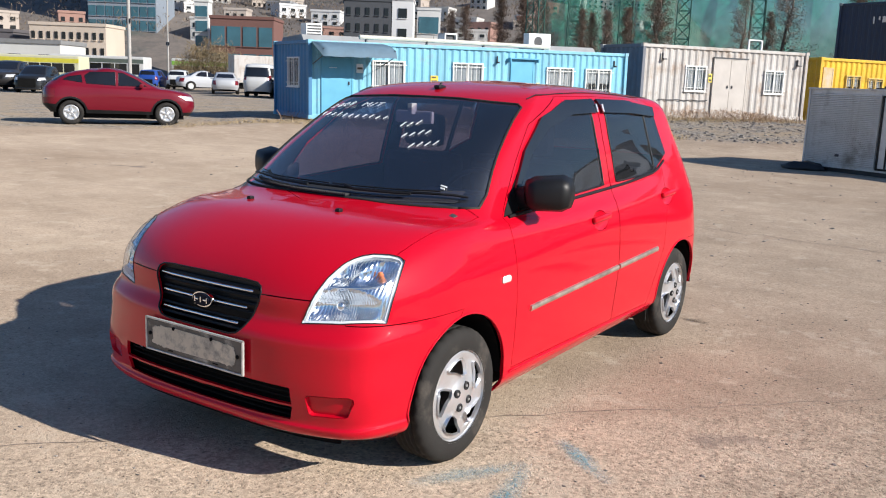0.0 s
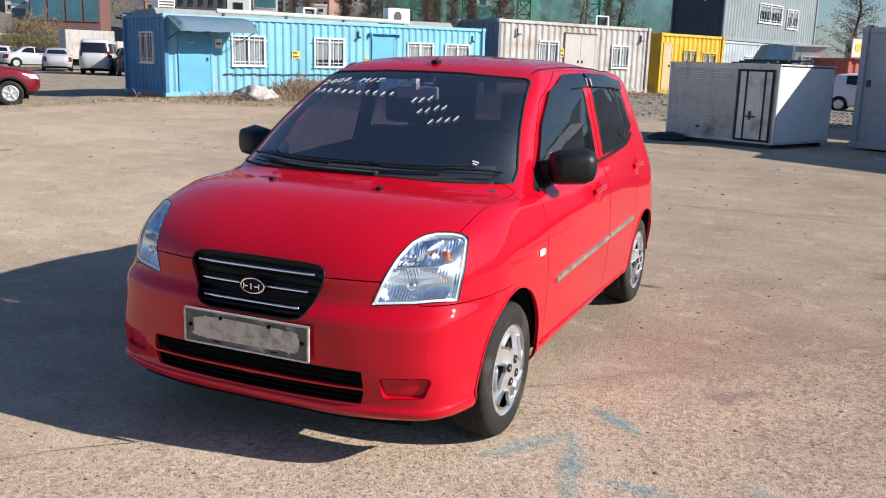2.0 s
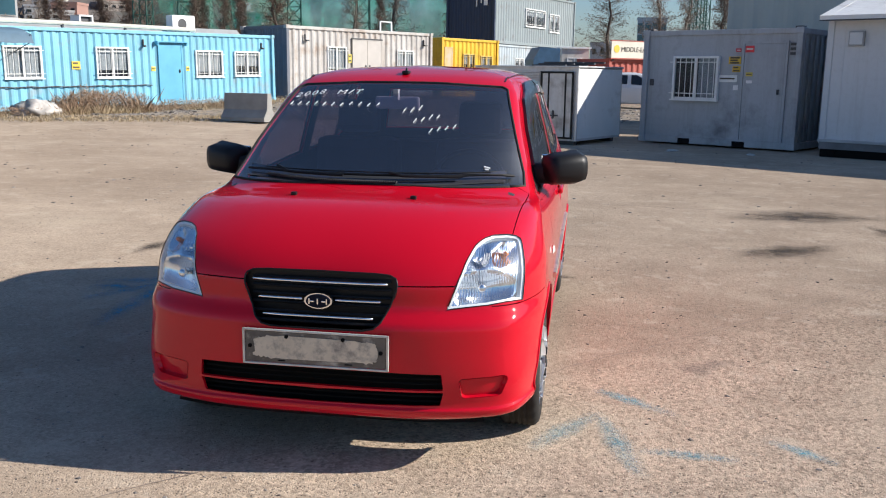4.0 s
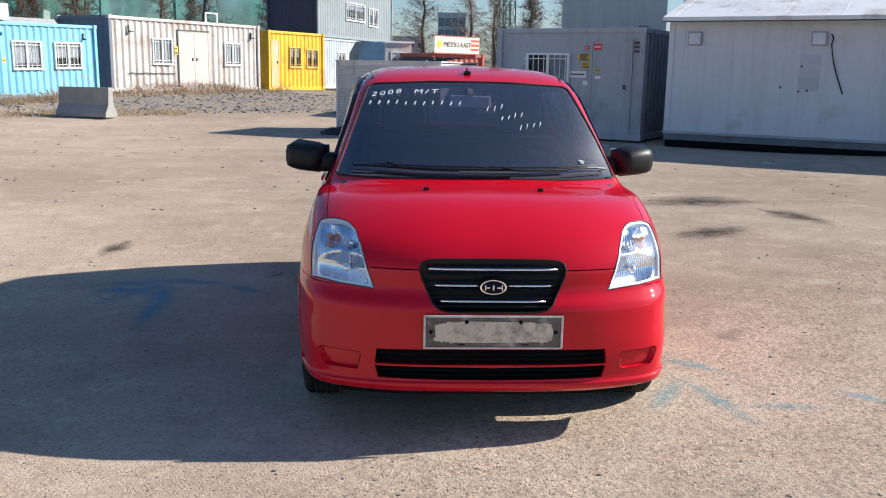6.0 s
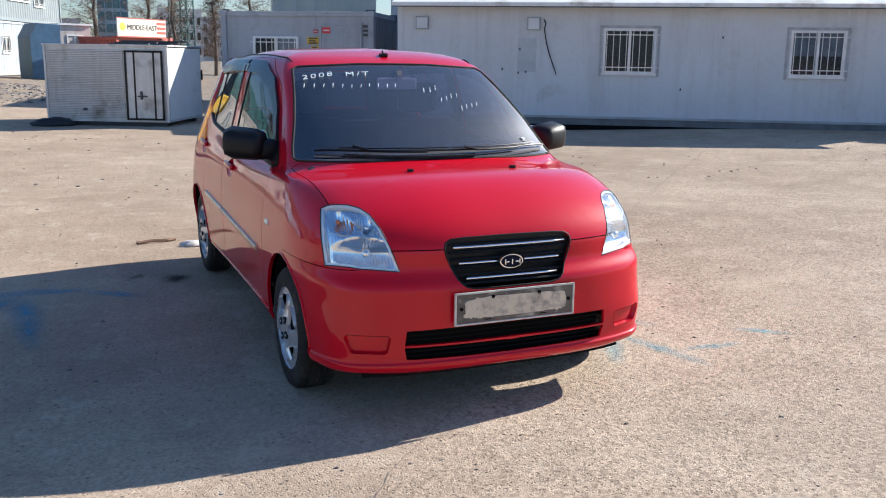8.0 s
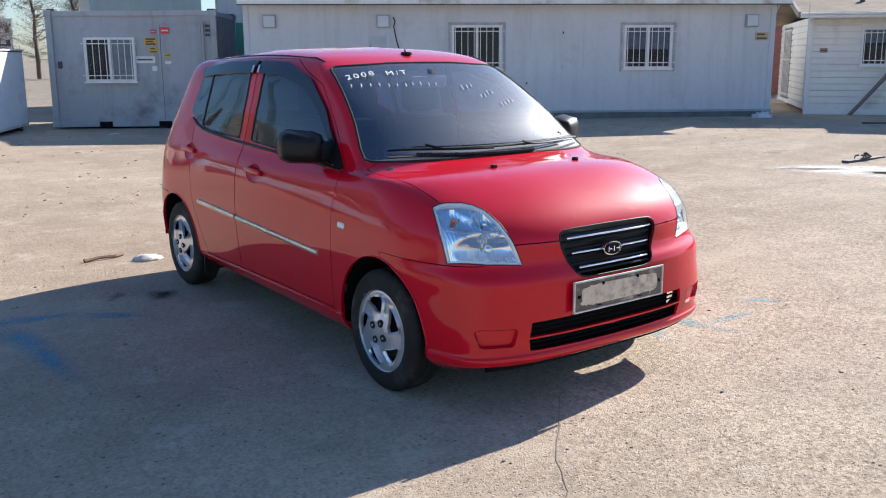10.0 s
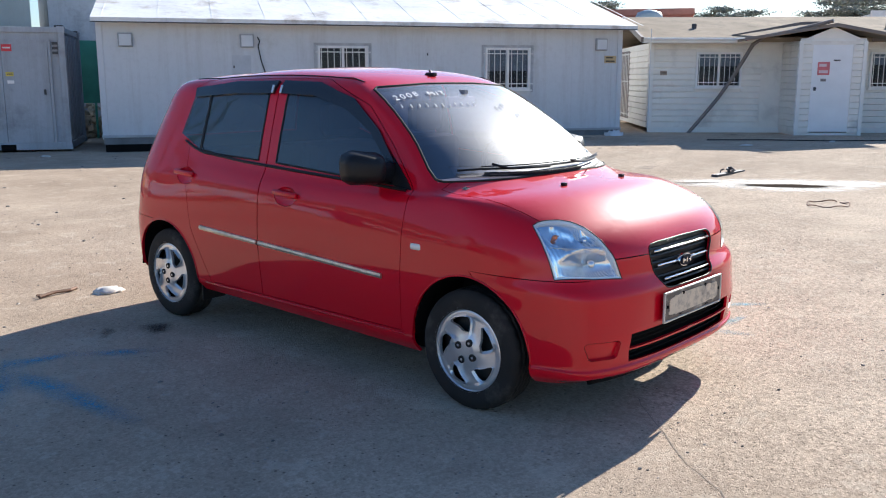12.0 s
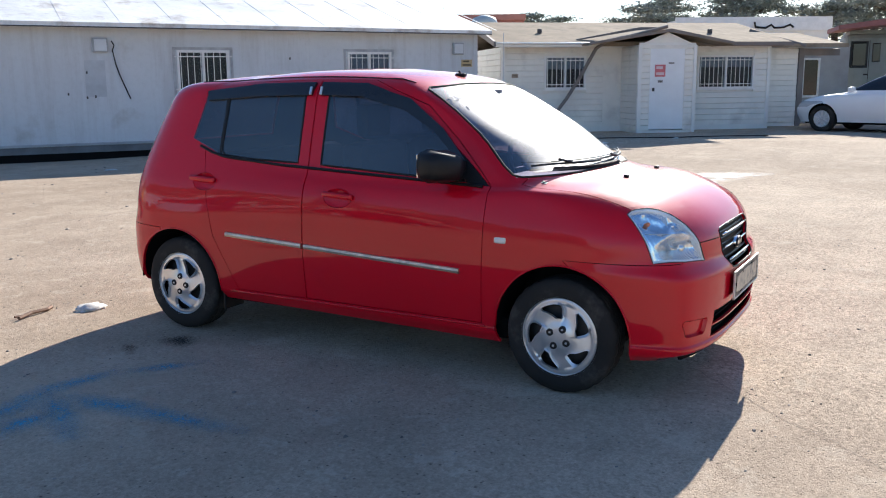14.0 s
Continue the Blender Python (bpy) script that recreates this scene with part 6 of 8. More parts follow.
for a in (((-.16, .0, .1), (w1[0], .12, HZ)), ((w1[0], 0, .1), (w1[1], .12, w1[2])), ((w1[0], 0, w1[3]), (w1[1], .12, HZ)), ((w1[1], 0, .1), (w2[0], .12, HZ)), ((w2[0], 0, .1), (w2[1], .12, w2[2])), ((w2[0], 0, w2[3]), (w2[1], .12, HZ)), ((w2[1], 0, .1), (6.82, .12, HZ)), ((-.16, .12, .1), (-.04, 5, HZ)), ((6.70, .12, .1), (6.82, 5, HZ)), ((0, 4.9, .1), (6.82, 5.0, HZ))):
    box(bm, *a)
part("wall", bm, M_SIDE, hs)
part("skirting", boxes(((-.17, -.04, -.25), (6.83, -.02, .12))), M_TRIM, hs)
window(hs, *w1, bars=9, blind=.40, y=-.03, cloth=M_CLOTH)
window(hs, *w2, bars=13, blind=.35, y=-.03, cloth=M_CLOTH)
for x in (-.17, 6.74):
    part("corner_board", boxes(((x, -.045, .08), (x + .09, -.0, HZ))), M_TRIM, hs)
part("frieze", boxes(((0, -.05, HZ - .02), (6.82, .0, HZ + .07))), M_TRIM, hs)
placard(hs, "house_plaque", .08, .24, 1.32, 1.42, (.35, .28, .22), 1, y=-.035)
# side door with grille
dg = part("side_door", boxes(((-.19, 2.7, .2), (-.16, 4.3, 1.95), .005)), M_FASC, hs)
for k in range(7):
    part("bar", boxes(((-.225, 2.76 + k * .25, .25), (-.21, 2.775 + k * .25, 1.9))), M_BAR, dg)
for z in (.3, 1.15, 1.85):
    part("bar", boxes(((-.215, 2.72, z), (-.195, 4.28, z + .03))), M_BAR, dg)
# porch
px0, px1, pd = 2.90, 4.32, 1.05
siding(hs, pd, .06, HZ, Matrix.Translation((px0, 0, 0)) @ Matrix.Rotation(radians(-90), 4, "Z"))
siding(hs, px1 - px0, .06, HZ + .05, Matrix.Translation((px0, -pd, 0)), [(.28, 1.14, .1, 1.98)])
part("porch_wall", boxes(((px0 + .01, -pd + .02, .0), (px0 + .08, 0, HZ)), ((px1 - .08, -pd + .02, 0), (px1, 0, HZ))), M_SIDE, hs)
for x in (px0 - .02, px1 - .06):
    part("corner_board", boxes(((x, -pd - .045, -.05), (x + .08, -pd + .03, HZ))), M_TRIM, hs)
part("door_head", boxes(((px0 + .24, -pd - .03, 1.965), (px0 + 1.18, -pd + .02, 2.11), .004)), M_TRIM, hs)
dm = mat("white house door", (.80, .81, .82), .4, 0, .04)
pdoor = part("porch_door", boxes(((px0 + .278, -pd - .025, .08), (px0 + 1.142, -pd + .02, 1.985), .006)), dm, hs)
part("door_knob", boxes(((px0 + .34, -pd - .07, .98), (px0 + .39, -pd - .02, 1.06), .012)), M_STEEL, pdoor)
placard(hs, "red_notice", px0 + .40, px0 + .66, 1.32, 1.60, (.62, .16, .17), 2, (.7, .55, .55), y=-pd - .027)
placard(hs, "small_notice", px0 + .48, px0 + .60, 1.18, 1.24, (.30, .28, .28), 1, y=-pd - .027)
placard(hs, "small_notice", px0 + .74, px0 + .88, 1.62, 1.65, (.10, .10, .10), 1, y=-pd - .027)
part("porch_base", boxes(((px0, -pd, -.25), (px1, 0, .06))), M_TRIM, hs)
# dark plates on the porch base paint the shade of openings below it
for x in (px0 + .15, px1 - .42):
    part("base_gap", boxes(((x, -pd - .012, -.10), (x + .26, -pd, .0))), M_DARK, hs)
# roofs
main = prism([(-.42, HZ + .0), (-.42, HZ + .09), (2.5, HZ + .72), (5.4, HZ + .09), (5.4, HZ), (2.5, HZ + .62)], -.40, 7.15, (1, 2))
mr = part("main_roof", main, M_SHING, hs, "grey-green shingle roof")
for k in range(9):
    y = -.42 + k * .325
    z = HZ + .09 + (y + .42) / 2.92 * .63
    part("shingle_course", prism([(y, z), (y, z + .018), (y + .33, z + .018 + .071), (y + .33, z + .071)], -.41, 7.16, (1, 2)), M_SHING, mr)
for q, mt in ((((-.42, -.45, HZ - .01), (2.2, -.42, HZ + .10)), M_TRIM), (((4.7, -.45, HZ + .015), (7.2, -.42, HZ + .10)), M_FASC)):
    part("fascia", boxes(q), mt, hs)
part("gutter", pipe([(-.40, -.47, HZ + .075), (2.2, -.47, HZ + .065)], .028, 8), M_TRIM, hs)
part("rake_board", prism([(-.45, HZ), (-.45, HZ + .12), (2.5, HZ + .75), (5.4, HZ + .12), (5.4, HZ), (2.5, HZ + .6)], -.46, -.40, (1, 2)), M_FASC, hs)
pm = (px0 + px1) / 2
part("porch_roof", prism([(px0 - 1.2, HZ + .0), (px0 - 1.2, HZ + .06), (pm, HZ + .36), (px1 + .9, HZ + .06), (px1 + .9, HZ + .0), (pm, HZ + .30)], -pd - .13, 1.6, (0, 2)), M_SHING, hs)
part("porch_fascia", prism([(px0 - 1.25, HZ + .01), (px0 - 1.25, HZ + .065), (pm, HZ + .375), (px1 + .95, HZ + .065), (px1 + .95, HZ + .01), (pm, HZ + .30)], -pd - .17, -pd - .13, (0, 2)), M_FASC, hs)
part("back_fascia", prism([(px0 - 1.25, HZ + .15), (px0 - 1.25, HZ + .18), (pm - .4, HZ + .46), (pm + .2, HZ + .47), (pm + .2, HZ + .43), (pm - .4, HZ + .39)], -.20, -.12, (0, 2)), M_FASC, hs)
part("porch_gable", prism([(px0, HZ), (px1, HZ), (pm, HZ + .30)], -pd - .02, -pd + .03, (0, 2)), M_SIDE, hs)
for x in (.95, 5.5):
    part("roof_vent", boxes(((x, .75, HZ + .34), (x + .10, .85, HZ + .48), .02)), M_STEEL, hs)
part("drain_hose", pipe([(.72, -.30, -.02), (1.05, -.28, .38), (1.40, -.26, .82), (1.70, -.30, 1.30), (2.05, -.46, 2.0), (2.3, -.52, 2.18), (2.7, -.9, 2.26), (3.45, -1.40, 2.46)], .042, 8), M_FASC, hs, "dark leaning pipe")
# annex with open porch
an = empty("annex", H_M @ Matrix.Translation((6.9, .9, 0)), "cream clapboard annex with open porch and shingle roof", "annex")
M_GLASSF = mat("dark vehicle glass", (.012, .013, .016), .06, 0, .1, bump=0, spec=.6)
M_PORCHD = mat("grey porch door", (.40, .42, .43), .5)
siding(an, 1.22, -.02, HZ, Matrix.Translation((0, 0, 0)))
part("wall", boxes(((0, .0, -.3), (1.22, .12, HZ)), ((0, .12, -.3), (.1, 3, HZ))), M_SIDE, an)
part("porch_wall", boxes(((1.12, 1.3, -.3), (3.6, 1.4, HZ + .1))), mat("grey porch wall", (.36, .355, .34), .7, 0, .15, 2, 30, .1), an)
part("porch_post", boxes(((1.23, -.06, 0), (1.36, .08, HZ), .006)), M_FASC, an)
part("porch_post", boxes(((1.98, 1.06, 0), (2.06, 1.14, HZ), .006)), M_FASC, an)
part("porch_beam", boxes(((1.30, -.04, HZ - .20), (2.42, .06, HZ - .02), .006)), M_FASC, an)
adoor = part("porch_door", boxes(((1.62, 1.25, .1), (1.92, 1.30, 1.85), .006)), M_TRIM, an, "white porch door")
for k in range(5):
    part("door_panel", boxes(((1.66, 1.235, .22 + k * .32), (1.88, 1.25, .47 + k * .32), .004)), M_PORCHD, adoor)
awin = part("porch_window", boxes(((2.14, 1.25, .72), (2.20, 1.30, 1.82), .004), ((2.62, 1.25, .72), (2.68, 1.30, 1.82), .004), ((2.20, 1.25, 1.76), (2.62, 1.30, 1.82), .004), ((2.20, 1.25, .72), (2.62, 1.30, .78), .004)), M_TRIM, an, "white framed porch window")
part("pane", boxes(((2.20, 1.27, .78), (2.62, 1.285, 1.76))), M_GLASSF, awin)
part("roof", prism([(-.5, HZ), (-.5, HZ + .09), (1.9, HZ + .48), (1.9, HZ + .39)], -.2, 2.32, (1, 2)), M_SHING, an)
part("fascia", boxes(((1.05, -.535, HZ), (2.34, -.5, HZ + .10))), M_SHING, an)
part("rake_board", pipe([(-.05, .26, HZ + .46), (.50, -.12, HZ + .25), (1.12, -.54, HZ + .03)], .05, 6), M_FASC, an)
# behind the house
wbk = empty("flat_building", pose(37.5, 7.4, .2, 0, 0, -60), "flat-roofed pale building with a painted sign band", "building")
part("wall", boxes(((-1.4, 0, 0), (5.4, 5, 3.85))), M_TRIM, wbk)
part("parapet", boxes(((-1.5, -.1, 3.35), (5.5, .1, 3.95))), M_ALU, wbk)
part("sign_mark", pipe([(2.0, -.12, 3.72), (2.05, -.12, 3.50), (2.5, -.12, 3.46), (2.75, -.12, 3.60), (2.9, -.12, 3.46), (3.3, -.12, 3.48), (3.6, -.12, 3.60), (3.75, -.12, 3.48)], .05, 6), M_BLACK, wbk)
brk = empty("brick_building", pose(24.3, 13.3, .2, 0, 0, -62), "flat red-brick building with roof parapet", "building")
part("wall", boxes(((-5, 0, 0), (2.6, 6, 3.35))), mat("red brick wall", (.34, .13, .10), .85, 0, .2, 6, 50, .3), brk)
part("parapet", boxes(((-5.05, -.05, 3.35), (2.65, 6.05, 3.55))), mat("brick coping", (.40, .18, .14), .8), brk)
tank = empty("water_tank", pose(23.6, 11.6, 2.75), "grey-blue ribbed water tank on the roof", "tank")
bm = lathe([(0, 0), (0, .42), (.12, .46), (.24, .44), (.36, .46), (.48, .44), (.60, .46), (.78, .38), (.86, .15), (.88, 0)], 24)
bmesh.ops.transform(bm, verts=bm.verts, matrix=Matrix.Rotation(-math.pi / 2, 4, "Y"))
part("tank_body", bm, mat("tank plastic", (.40, .46, .48), .5, 0, .1), tank, smooth=True)
part("stand", boxes(((-.5, -.5, -.75), (.5, .5, 0))), M_SHING, tank)

# ---- concrete barrier ----
br = finish("concrete_barrier", prism([(-.26, 0), (.26, 0), (.26, .10), (.12, .30), (.08, .72), (-.08, .72), (-.12, .30), (-.26, .10)], 0, 1.35, (1, 2)), mat("barrier concrete", (.30, .29, .27), .85, 0, .15, 3, 60, .4))
br.matrix_world = pose(-8.65, 18.0, ground_z(-8.65, 18.0), 0, 0, -14)
tagged(br, "grey precast concrete barrier on the yard's edge", "barrier")


# ---- parked vehicles ----
SUV = (
    (-2.05, .30, -1.5, .86, .32, .87, .34, 1.5, .86, .34, 2.05, .42, 3, 3.5),
    (-2.2, .50, -1.5, .92, .52, .92, .52, 1.5, .92, .54, 2.2, .58, 3, 3.5),
    (-2.22, .75, -1.5, .935, .78, .94, .78, 1.5, .935, .80, 2.22, .85, 2.8, 3.5),
    (-2.12, .95, -1.4, .91, .98, .93, 1.0, 1.5, .91, 1.02, 2.18, 1.05, 2.6, 3.4),
    (-1.7, 1.08, -1.3, .86, 1.08, .90, 1.09, 1.45, .87, 1.14, 2.1, 1.16, 2.4, 3.4),
    (-1.15, 1.17, -.95, .80, 1.14, .85, 1.15, 1.35, .80, 1.22, 2.0, 1.25, 2.3, 3.2),
)
SUV += (
    (-.65, 1.42, -.5, .70, 1.40, .76, 1.42, 1.0, .70, 1.42, 1.75, 1.42, 2.4, 3),
    (-.15, 1.64, 0, .60, 1.62, .66, 1.65, .7, .58, 1.60, 1.35, 1.56, 2.5, 3),
)
SEDAN = (
    (-2.1, .22, -1.4, .80, .24, .82, .25, 1.4, .80, .26, 2.1, .32, 3, 3.4),
    (-2.22, .45, -1.4, .87, .48, .88, .48, 1.4, .87, .5, 2.22, .55, 2.8, 3.4),
    (-2.2, .62, -1.4, .885, .65, .89, .66, 1.4, .88, .68, 2.2, .75, 2.6, 3.2),
    (-2.0, .76, -1.3, .85, .80, .87, .82, 1.4, .85, .85, 2.12, .92, 2.5, 3),
    (-1.5, .88, -1.15, .80, .87, .84, .90, 1.35, .80, .93, 1.85, 1.0, 2.3, 2.8),
    (-.95, .96, -.8, .74, .93, .80, .95, 1.2, .74, .98, 1.55, 1.02, 2.2, 2.6),
)
SEDAN += (
    (-.45, 1.20, -.3, .64, 1.18, .70, 1.21, .85, .64, 1.20, 1.15, 1.22, 2.4, 2.6),
    (.0, 1.375, .1, .54, 1.36, .58, 1.39, .55, .52, 1.35, .80, 1.34, 2.5, 2.5),
)
VAN = (
    (-2.2, .28, -1.6, .80, .30, .82, .30, 1.6, .80, .30, 2.25, .36, 3.4, 4),
    (-2.32, .60, -1.6, .86, .62, .87, .62, 1.6, .86, .62, 2.35, .65, 3.2, 4),
    (-2.22, .95, -1.6, .86, .98, .87, 1.0, 1.6, .86, 1.0, 2.35, 1.0, 3.2, 4),
    (-1.75, 1.18, -1.3, .82, 1.15, .85, 1.15, 1.6, .84, 1.15, 2.30, 1.15, 3, 4),
    (-1.25, 1.65, -1.0, .76, 1.65, .80, 1.65, 1.6, .78, 1.65, 2.22, 1.65, 3, 4),
    (-.95, 1.90, -.7, .66, 1.90, .70, 1.92, 1.5, .68, 1.92, 2.10, 1.90, 3, 4),
)
STYLE = {
    "suv": (SUV, ((.1, 1.70), (.8, 1.67)), (-1.35, 1.39, .36, .80),
            ([(-.78, 1.17), (.04, 1.18), (.04, 1.58), (-.10, 1.57), (-.52, 1.36)], [(.12, 1.18), (.95, 1.22), (1.0, 1.46), (.85, 1.575), (.12, 1.59)], [(1.05, 1.24), (1.62, 1.32), (1.45, 1.42), (1.08, 1.48)]),
            [(-.1, 1.20), (.70, 1.20), (.57, 1.60), (-.1, 1.62)], [(-.1, 1.28), (.62, 1.28), (.5, 1.52), (-.1, 1.53)], (.40, .48)),
    "sedan": (SEDAN, ((.2, 1.42), (.5, 1.415)), (-1.33, 1.33, .315, .79),
              ([(-.78, .98), (.10, .99), (.10, 1.33), (-.03, 1.33), (-.42, 1.17)], [(.17, .99), (.98, 1.03), (.80, 1.22), (.55, 1.33), (.17, 1.34)]),
              [(-.1, .99), (.68, .99), (.52, 1.34), (-.1, 1.36)], [(-.1, 1.05), (.62, 1.05), (.48, 1.30), (-.1, 1.31)], (.30, .30)),
    "hatch": (HATCH, ((0.05, 1.487), (0.85, 1.47)), (-1.187, 1.187, .276, .70),
              ([(-.66, .945), (.185, .995), (.185, 1.38), (-.03, 1.38), (-.53, 1.135)], [(.335, 1.0), (1.0, 1.05), (1.0, 1.37), (.335, 1.38)]),
              [(-.1, 1.0), (.66, 1.0), (.52, 1.37), (-.1, 1.39)], [(-.1, 1.08), (.60, 1.08), (.50, 1.35), (-.1, 1.36)], (.2, .2)),
    "van": (VAN, ((-.5, 1.98), (1.8, 1.97)), (-1.45, 1.35, .33, .76),
            ([(-1.15, 1.15), (-.35, 1.15), (-.35, 1.72), (-.80, 1.72)], [(-.25, 1.18), (.8, 1.18), (.8, 1.72), (-.25, 1.72)], [(.9, 1.18), (2.0, 1.18), (2.0, 1.72), (.9, 1.72)]),
            [(-.1, 1.20), (.74, 1.20), (.64, 1.80), (-.1, 1.82)], [(-.1, 1.2), (.72, 1.2), (.66, 1.75), (-.1, 1.76)], (.36, .36)),
}
M_LAMPW = mat("car lamp", (.66, .66, .67), .15, .3, .05, bump=0)
M_LAMPR = mat("tail lamp", (.16, .008, .01), .2, 0, .1, bump=0, coat=.6)


def vehicle(name, style, colour, m, label, rim=(.62, .62, .62), clad=None, steps=3, n_arc=12, n_side=26, scale=1.0):
    rings, ridge, (yf, yr, r, wx), sides, front, rear, trim_z = STYLE[style]
    src = shell(rings, ridge, steps, n_arc, n_side)
    src.normal_update()
    src.faces.ensure_lookup_table()
    k = len(src.faces) // 3
    if src.faces[k].normal.dot(src.faces[k].calc_center_median() - Vector((0, 0, 0.6))) < 0:
        bmesh.ops.reverse_faces(src, faces=src.faces)
        src.normal_update()
    ob = empty(name, m @ Matrix.Scale(scale, 4), label, "car", "cars parked in the yard")
    paint = mat(label.split()[0] + " vehicle paint", colour, .5, 0, .04, 1, 100, 0, coat=.7, spec=.2)
    for y in (yf, yr):
        cut(src, circle(y, r, r * 1.17, 20), (1, 2), 9, lambda f: f.calc_center_median().x > wx - .2)
    for p in sides:
        cut(src, p, (1, 2), 1, lambda f: f.calc_center_median().x > .3 and f.normal.x > .15)
    cut(src, front, (0, 2), 2, lambda f: f.normal.y < -.25 and f.calc_center_median().y < .2)
    cut(src, rear, (0, 2), 3, lambda f: f.normal.y > .2 and f.calc_center_median().y > .5)
    zl = .86 if style == "hatch" else rings[3][1]
    cut(src, [(.48, zl - .20), (.86, zl - .16), (.90, zl - .02), (.55, zl - .04)], (0, 2), 4, lambda f: f.calc_center_median().y < yf)
    cut(src, [(.60, zl - .16), (.95, zl - .16), (.95, zl + .12), (.62, zl + .12)], (0, 2), 5, lambda f: f.calc_center_median().y > yr + .25 and f.normal.y > .2)
    if clad:
        for q in ([(-3, 0), (-1.72, 0), (-1.72, .42), (-3, .42)], [(1.76, 0), (3, 0), (3, .64), (1.76, .60)]):
            cut(src, q, (1, 2), 6, lambda f: True)
        for y in (yf, yr):
            cut(src, circle(y, r, r * 1.32, 20), (1, 2), 6, lambda f: f.calc_center_median().x > .5)
        cut(src, [(-3, 0), (3, 0), (3, trim_z[1]), (-3, trim_z[0])], (1, 2), 6, lambda f: True)
        link_panel("cladding", panel(src, (6,), both=True, gap=0, depth=.01), M_BLACK, ob)
    cut(src, [(-.1, zl - .30), (.36, zl - .30), (.40, zl - .06), (-.1, zl - .06)], (0, 2), 7, lambda f: f.calc_center_median().y < yf - .3)
    link_panel("body", panel(src, (0,), both=True, gap=.001), paint, ob)
    link_panel("windscreen", panel(src, (2,), both=True, gap=.004, depth=0), M_GLASSF, ob)
    link_panel("rear_window", panel(src, (3,), both=True, gap=.004, depth=0), M_GLASSF, ob)
    link_panel("grille", panel(src, (7,), both=True, gap=.002, depth=.01), M_BLACK, ob)
    for sgn in (1, -1):
        link_panel("side_glass", panel(src, (1,), side=sgn, gap=.006, depth=0), M_GLASSF, ob)
        link_panel("head_lamp", panel(src, (4,), side=sgn, gap=.002), M_LAMPW, ob)
        link_panel("tail_lamp", panel(src, (5,), side=sgn, gap=.002), M_LAMPR, ob)
        for y in (yf, yr):
            h = part("wheel", lathe([(-.09, r * .6), (-.10, r * .9), (-.07, r), (.07, r), (.10, r * .9), (.09, r * .66), (.06, r * .64)], 28), M_RUBBER, ob, "black tyre on a bright rim", smooth=True)
            h.matrix_local = pose(sgn * wx, y, r, 0, 0, 0 if sgn > 0 else 180)
            bm = lathe([(.055, r * .66), (.085, r * .62), (.065, r * .52), (.055, r * .2), (.075, r * .15), (.075, 0)], 20)
            part("rim", bm, mat("rim paint", rim, .35, .6), h, smooth=True)
            arms = 10 if style == "sedan" else 5
            for j in range(arms):
                a = 2 * math.pi * j / arms + .3
                bm = boxes(((.045, r * .16, -r * .45 / arms), (.085, r * .62, r * .45 / arms), .01))
                bmesh.ops.transform(bm, verts=bm.verts, matrix=Matrix.Rotation(a, 4, "X"))
                part("spoke", bm, M_SILVER, h)
        p = [q for q in sides[0]][0]
        part("mirror", boxes(((min(sgn * .82, sgn * 1.02), p[0] + .10, p[1] - .03), (max(sgn * .82, sgn * 1.02), p[0] + .22, p[1] + .09), .035)), paint, ob)
    part("underbody", boxes(((-.70, yf - .5, .2), (.70, yr + .5, .42)), ((-.45, yf - .7, .35), (.45, yr + .6, .75))), M_DARK, ob)
    src.free()
    return ob


# the red coupe-backed off-roader seen from its side
vehicle("red_suv", "suv", (.15, .002, .012), pose(-18.95, 11.75, ground_z(-18.95, 11.75) + .0, 0, 0, 144), "dark red off-road car parked on the gravel edge", clad=True, steps=4, n_arc=18, n_side=36, scale=.885)
# the white saloon beside the house
vehicle("white_sedan", "sedan", (.84, .84, .84), pose(19.3, -1.36, ground_z(19.3, -1.4) - .02, 0, 0, 160), "white saloon car with silver wheels beside the house", steps=4, n_arc=18, n_side=36)
far = [("dark_pickup", "suv", (.03, .028, .028), -50.7, 27.2, -.15, 40, "black off-road car in the far car park", 1.05), ("black_car", "hatch", (.015, .016, .018), -46.6, 26.5, .0, 40, "black hatchback in the far car park", 1.05),
       ("blue_car", "hatch", (.02, .06, .28), -56.1, 42.0, .15, 215, "blue hatchback in the far car park", 1.0), ("white_car", "hatch", (.60, .60, .60), -54.4, 43.2, .1, 220, "white hatchback in the far car park", 1.0),
       ("silver_sedan", "sedan", (.42, .43, .45), -42.2, 36.7, .1, 228, "silver saloon in the far car park", .95), ("silver_sedan", "sedan", (.52, .53, .55), -49.5, 41.6, .15, 150, "pale silver saloon in the far car park", 1.0),
       ("white_car", "hatch", (.60, .60, .62), 2.7, 36.4, 0, 85, "white hatchback parked behind the grey container", 1.05),
       ("white_van", "van", (.58, .58, .57), -36.2, 34.2, .1, 215, "white van parked behind the blue container", .95), ("dark_car", "hatch", (.02, .022, .03), -33.4, 33.4, .15, 230, "dark hatchback parked by the blue container", 1.0)]
for nm, st, col, x, y, z, a, lab, sc in far:
    vehicle(nm, st, col, pose(x, y, ground_z(x, y) + .0, 0, 0, a), lab, steps=2, n_arc=9, n_side=20, scale=sc)


